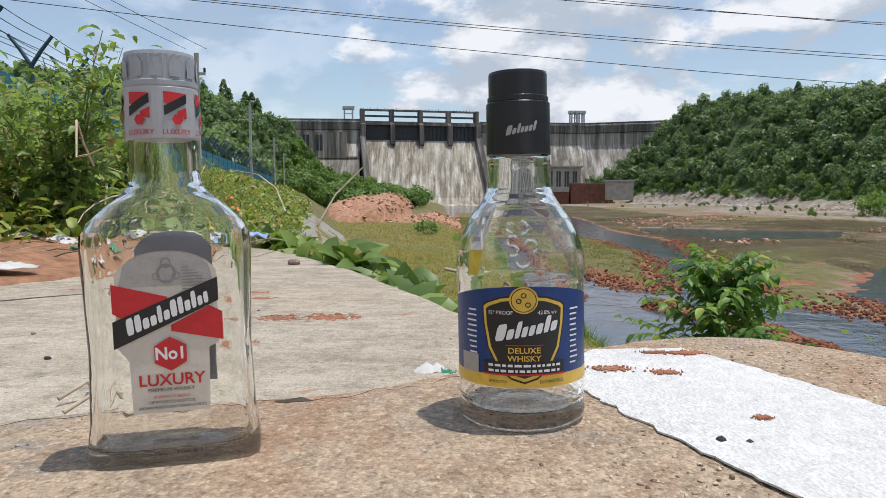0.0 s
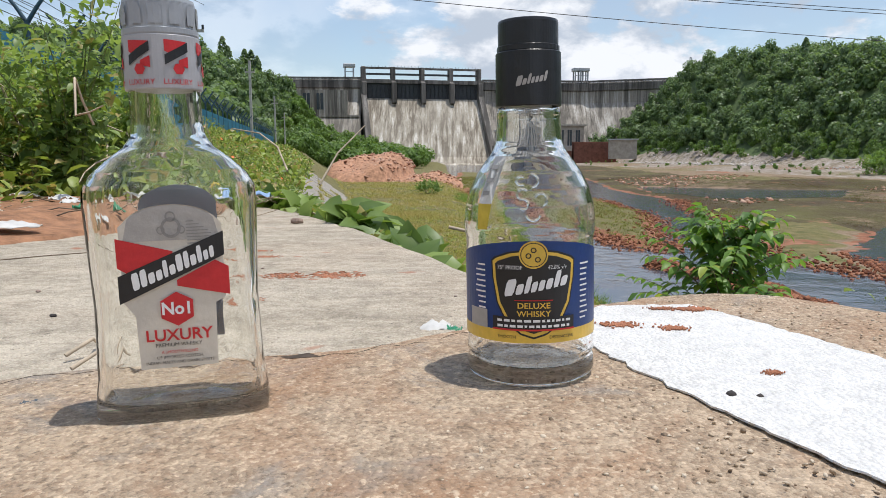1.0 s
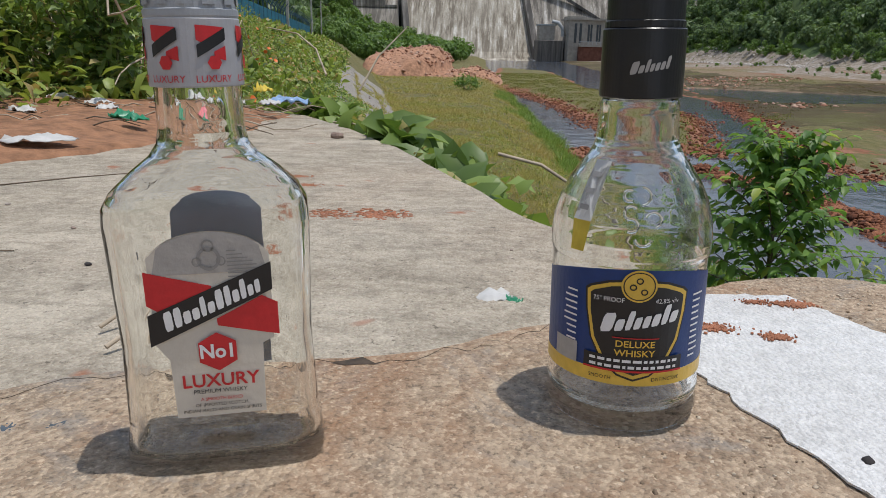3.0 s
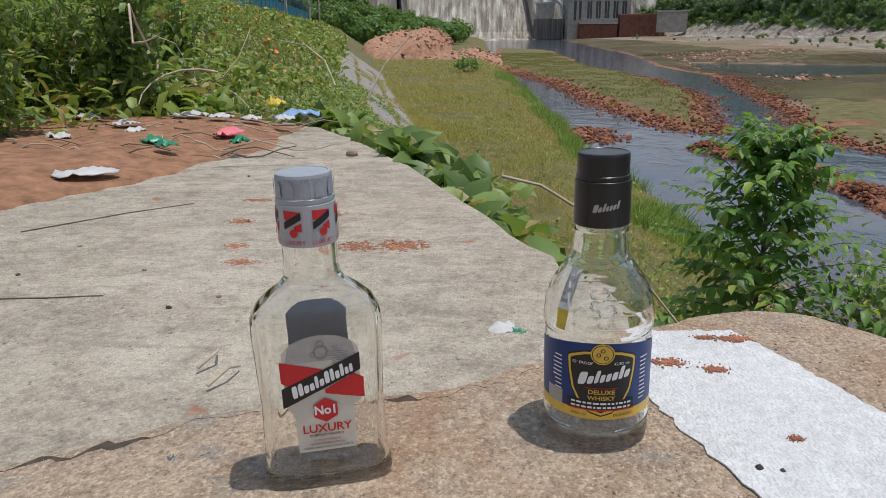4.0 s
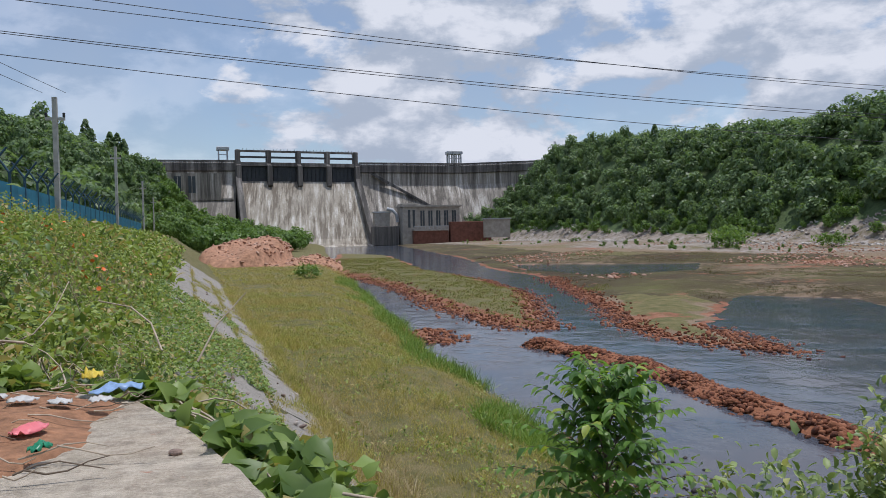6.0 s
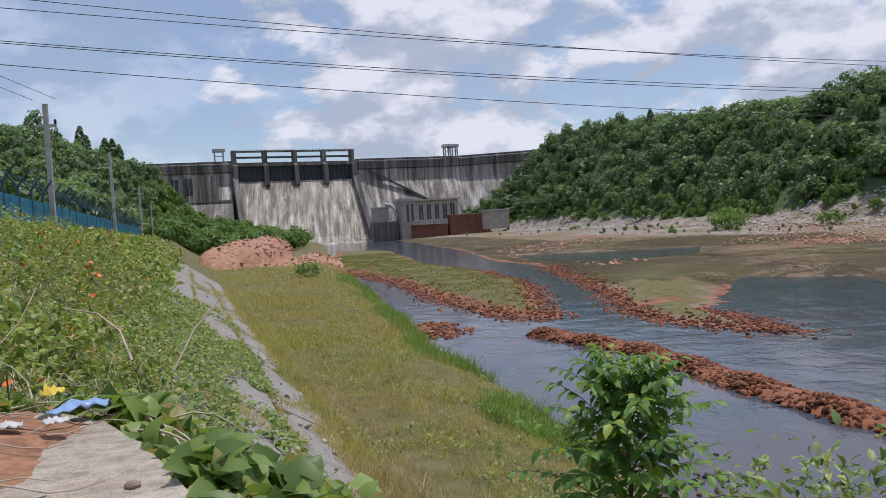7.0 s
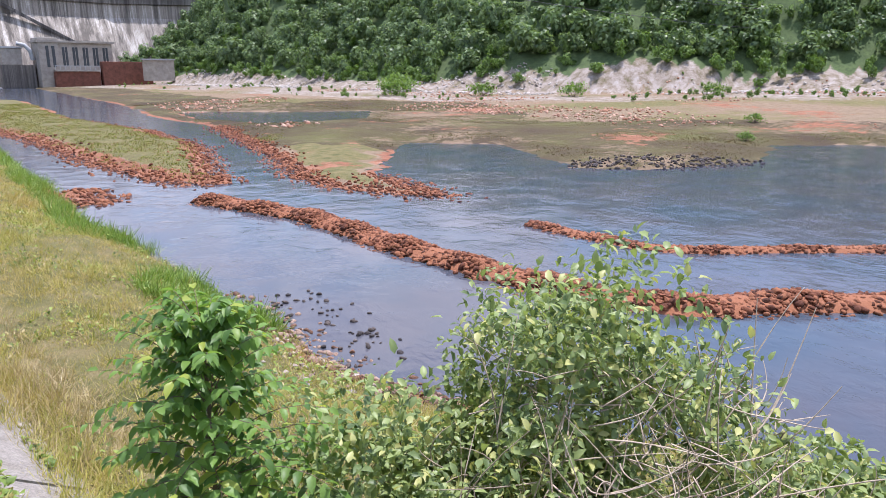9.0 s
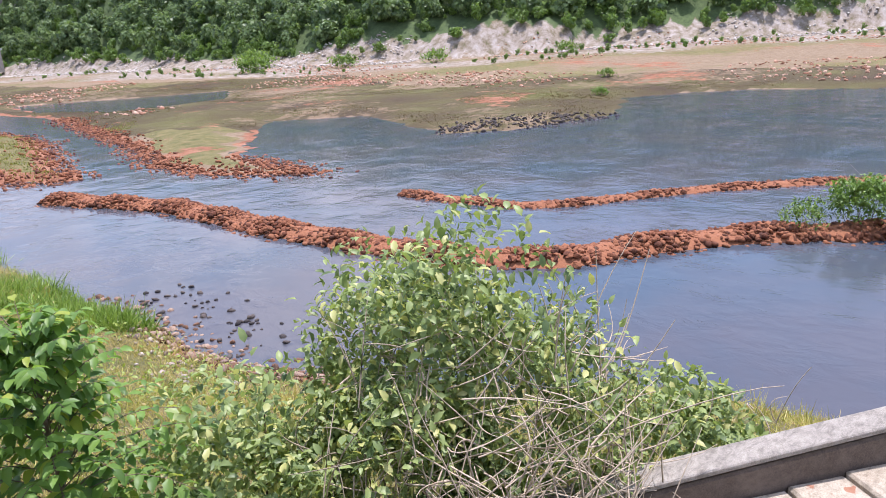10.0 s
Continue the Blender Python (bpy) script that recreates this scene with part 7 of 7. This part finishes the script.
for k, (lx, ly) in enumerate(((-0.82, 1.62), (-0.76, 1.56), (-0.61, 1.62))):
    crumple("green_scrap", lx, ly, -0.015, 0.055, 0.035, 0.02, MAT["litter_green"], 10 + k, "scrap of dark green foil on the soil")
for k, (lx, ly, s) in enumerate(((-0.83, 2.1, 0.08), (-0.72, 2.05, 0.07), (-0.95, 2.15, 0.12), (-1.05, 1.95, 0.08), (-0.95, 1.8, 0.06), (-1.1, 1.7, 0.07), (-0.62, 2.05, 0.06), (-1.25, 2.1, 0.1))):
    crumple("paper_scrap", lx, ly, -0.015, s, s * 0.6, 0.018, MAT["litter_white"], 20 + k, "dirty white scrap of paper on the soil")


def stick_on(name, pts, r0, r1, mat, label, category="twig", group="fallen twigs"):
    v, f = tube_arrays(pts, r0, r1, 6)
    return tagged(mesh_object(name, v, f, mat, None, True), label, category, group)


rt_ = np.random.RandomState(9)
for k in range(44):
    x, y, a, L = rt_.uniform(-1.3, -0.55), rt_.uniform(1.45, 2.3), rt_.uniform(-0.3, 0.35), rt_.uniform(0.05, 0.22)
    z = slab_z(x, y) + 0.03
    stick_on("dry_twig", [(x + s * L * math.cos(a), y + s * L * math.sin(a), z + 0.012 * math.sin(s * 5 + k)) for s in np.linspace(0, 1, 5)], 0.0022, 0.001, MAT["twig" if k % 3 else "bark"], "dry brown twig lying on the soil")
for k, (x, y) in enumerate(((-0.265, 0.50), (-0.245, 0.47))):
    stick_on("dry_stalk", [(x, y, -0.03), (x + 0.012, y + 0.016, -0.022), (x + 0.004 + 0.01 * k, y + 0.035, -0.03)], 0.0016, 0.001, MAT["twig"], "small dried plant stalk on the concrete")
for k, pts in enumerate((((-0.62, 0.64), (-0.56, 0.66), (-0.50, 0.665), (-0.44, 0.675)), ((-0.7, 0.93), (-0.6, 1.05), (-0.52, 1.12)))):
    stick_on("fallen_twig", [(x, y, slab_z(x, y) + 0.001) for x, y in pts], 0.0010, 0.0006, MAT["bark"], "thin dry stem lying flat on the slab")
# long bent branch over the slab edge
stick_on("branch", [(-0.10, 1.42, -0.18), (0.02, 1.24, -0.16), (0.12, 1.08, -0.21), (0.17, 0.94, -0.32), (0.175, 0.86, -0.45)], 0.009, 0.005, MAT["twig"], "bent brown branch hanging beside the slab", "branch", "branches")
stick_on("branch", [(-0.55, 2.45, 0.05), (-0.60, 2.53, 0.13), (-0.68, 2.60, 0.18), (-0.80, 2.66, 0.20)], 0.004, 0.002, MAT["twig"], "bent dry branch rising out of the vine", "branch", "branches")
stick_on("branch", [(-0.45, 2.5, 0.0), (-0.40, 2.60, 0.11), (-0.31, 2.68, 0.21)], 0.004, 0.002, MAT["twig"], "forked dry branch rising out of the vine", "branch", "branches")


def pebble(x, y, z, s, mat, label):
    bm = bmesh.new()
    bmesh.ops.create_icosphere(bm, subdivisions=2, radius=0.5)
    for q in bm.verts:
        q.co *= 1 + 0.18 * math.sin(9 * q.co.x + 40 * x) * math.cos(8 * q.co.y)
        q.co = Vector((q.co.x * s, q.co.y * s * 0.8, q.co.z * s * 0.55))
    ob = part("pebble", bm, mat, None, label, smooth=True, m=pose(x, y, z + 0.2 * s, 0, 0, 500 * x))
    return tagged(ob, label, "pebble", "pebbles on the concrete")


pebble(0.126, 0.333, 0.0, 0.0055, MAT["dark_rock"], "small dark pebble on the white paint")
pebble(0.138, 0.331, 0.0, 0.004, MAT["dark_rock"], "small dark pebble on the white paint")
pebble(-0.346, 1.63, -0.05, 0.028, MAT["grey_rock"], "grey pebble on the slab")
for k in range(20):
    x, y = rt_.uniform(-0.6, 0.05), rt_.uniform(0.5, 1.8)
    if inside(np.array([x]), np.array([y]), BACK)[0] > 0.03:
        pebble(x, y, slab_z(x, y), rt_.uniform(0.002, 0.007), MAT["grey_rock" if k % 3 else "dark_rock"], "tiny stone lying on the weathered slab")
for k, (x, y, w) in enumerate(((-0.213, 0.338, 0.012), (-0.194, 0.341, 0.010))):
    crumple("paint_flake", x, y, landing_z(x) + 0.002, w, w * 0.7, 0.002, MAT["flake"], 60 + k, "thin dark blue-grey flake on the landing")
# gritty stones set in the sandy concrete
p = np.column_stack([rt_.uniform(-0.5, 0.45, 9000), rt_.uniform(0.02, 0.56, 9000), np.zeros(9000)])
p[:, 2] = -0.021 * np.clip(0.13 - p[:, 0], 0.0, 0.6)
p = p[(inside(p[:, 0], p[:, 1], FRONT) > 0.006) & (inside(p[:, 0], p[:, 1], WHITE) < -0.002)]
rocks("grit", p, rt_.uniform(0.0008, 0.0028, len(p)), MAT["grit"], "fine grit standing proud of the concrete", None, 77, "grit")
# rust-red mud spots, thin crusts on the slab and on the paint


def crust(x, y, z, sx, sy, seed, label):
    r_ = np.random.RandomState(seed)
    n = 170
    p_ = np.column_stack([x + sx * 0.5 * r_.normal(0, 1, n), y + sy * 0.5 * r_.normal(0, 1, n), np.full(n, z)])
    tv_, tf_ = STONES[seed % 6]
    v_, f_ = scatter(tv_, tf_, p_, euler_mats(r_.normal(0, 0.1, n), r_.normal(0, 0.1, n), r_.uniform(0, 6.28, n)), np.column_stack([r_.uniform(0.08, 0.34, (n, 2)) * math.sqrt(sx * sy), np.full(n, 0.0016)]))
    return tagged(mesh_object("mud_spot", v_, f_, MAT["mud"]), label, "mud spot", "mud spots")


for k, (x, y, sx, sy) in enumerate(((-0.139, 0.878, 0.030, 0.024), (-0.200, 0.871, 0.034, 0.02), (-0.33, 0.80, 0.02, 0.012), (-0.36, 0.87, 0.016, 0.011), (-0.40, 1.0, 0.02, 0.014), (-0.20, 0.72, 0.012, 0.01), (-0.27, 1.05, 0.02, 0.01), (-0.42, 1.15, 0.026, 0.012), (-0.30, 1.12, 0.018, 0.01))):
    crust(x, y, slab_z(x, y), sx, sy, k, "rust-red mud spot dried on the slab")
for k, (x, y, sx, sy) in enumerate(((0.108, 0.463, 0.0125, 0.006), (0.138, 0.452, 0.0085, 0.0055), (0.168, 0.505, 0.012, 0.006), (0.146, 0.507, 0.008, 0.004), (0.158, 0.363, 0.004, 0.003))):
    crust(x, y, landing_z(x) + 0.0018, sx, sy, 40 + k, "rust-red mud spot dried on the white paint")
# dark ribbon along the cracked joint, its colour standing for the shaded gap between the two slabs
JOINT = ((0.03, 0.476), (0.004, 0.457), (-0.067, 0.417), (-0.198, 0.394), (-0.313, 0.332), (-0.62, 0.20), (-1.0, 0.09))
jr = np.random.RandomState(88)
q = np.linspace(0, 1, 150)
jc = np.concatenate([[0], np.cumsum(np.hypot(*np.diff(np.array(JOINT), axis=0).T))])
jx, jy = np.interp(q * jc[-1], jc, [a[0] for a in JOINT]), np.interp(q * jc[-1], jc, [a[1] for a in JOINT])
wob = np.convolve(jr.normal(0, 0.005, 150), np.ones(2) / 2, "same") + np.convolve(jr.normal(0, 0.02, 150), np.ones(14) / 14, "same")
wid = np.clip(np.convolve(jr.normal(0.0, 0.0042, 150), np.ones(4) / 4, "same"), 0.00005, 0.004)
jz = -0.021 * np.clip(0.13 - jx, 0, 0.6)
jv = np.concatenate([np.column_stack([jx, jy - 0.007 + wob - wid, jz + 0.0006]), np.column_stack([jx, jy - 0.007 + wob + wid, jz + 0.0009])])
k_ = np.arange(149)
tagged(mesh_object("joint", jv, np.column_stack([k_, k_ + 1, k_ + 151, k_ + 150]), MAT["joint_gap_dark"]), "dark strip drawn for the shaded gap of the landing's cracked joint", "joint", kind="structure")
# broken lip along the joint
lip = []
line = np.array(FRONT[-4:] + FRONT[:1])
for k in range(60):
    t = rt_.uniform(0, 1)
    x = -0.34 + 0.36 * t
    y = float(np.interp(x, (-0.34, -0.313, -0.198, -0.067, 0.004, 0.05), (0.325, 0.332, 0.394, 0.417, 0.457, 0.49))) + rt_.normal(0.004, 0.004)
    lip.append((x, y, -0.028))
rocks("crumbs", np.array(lip), rt_.uniform(0.004, 0.012, 60), MAT["grey_rock"], "concrete crumbs along the broken joint", None, 78, "crumbs")
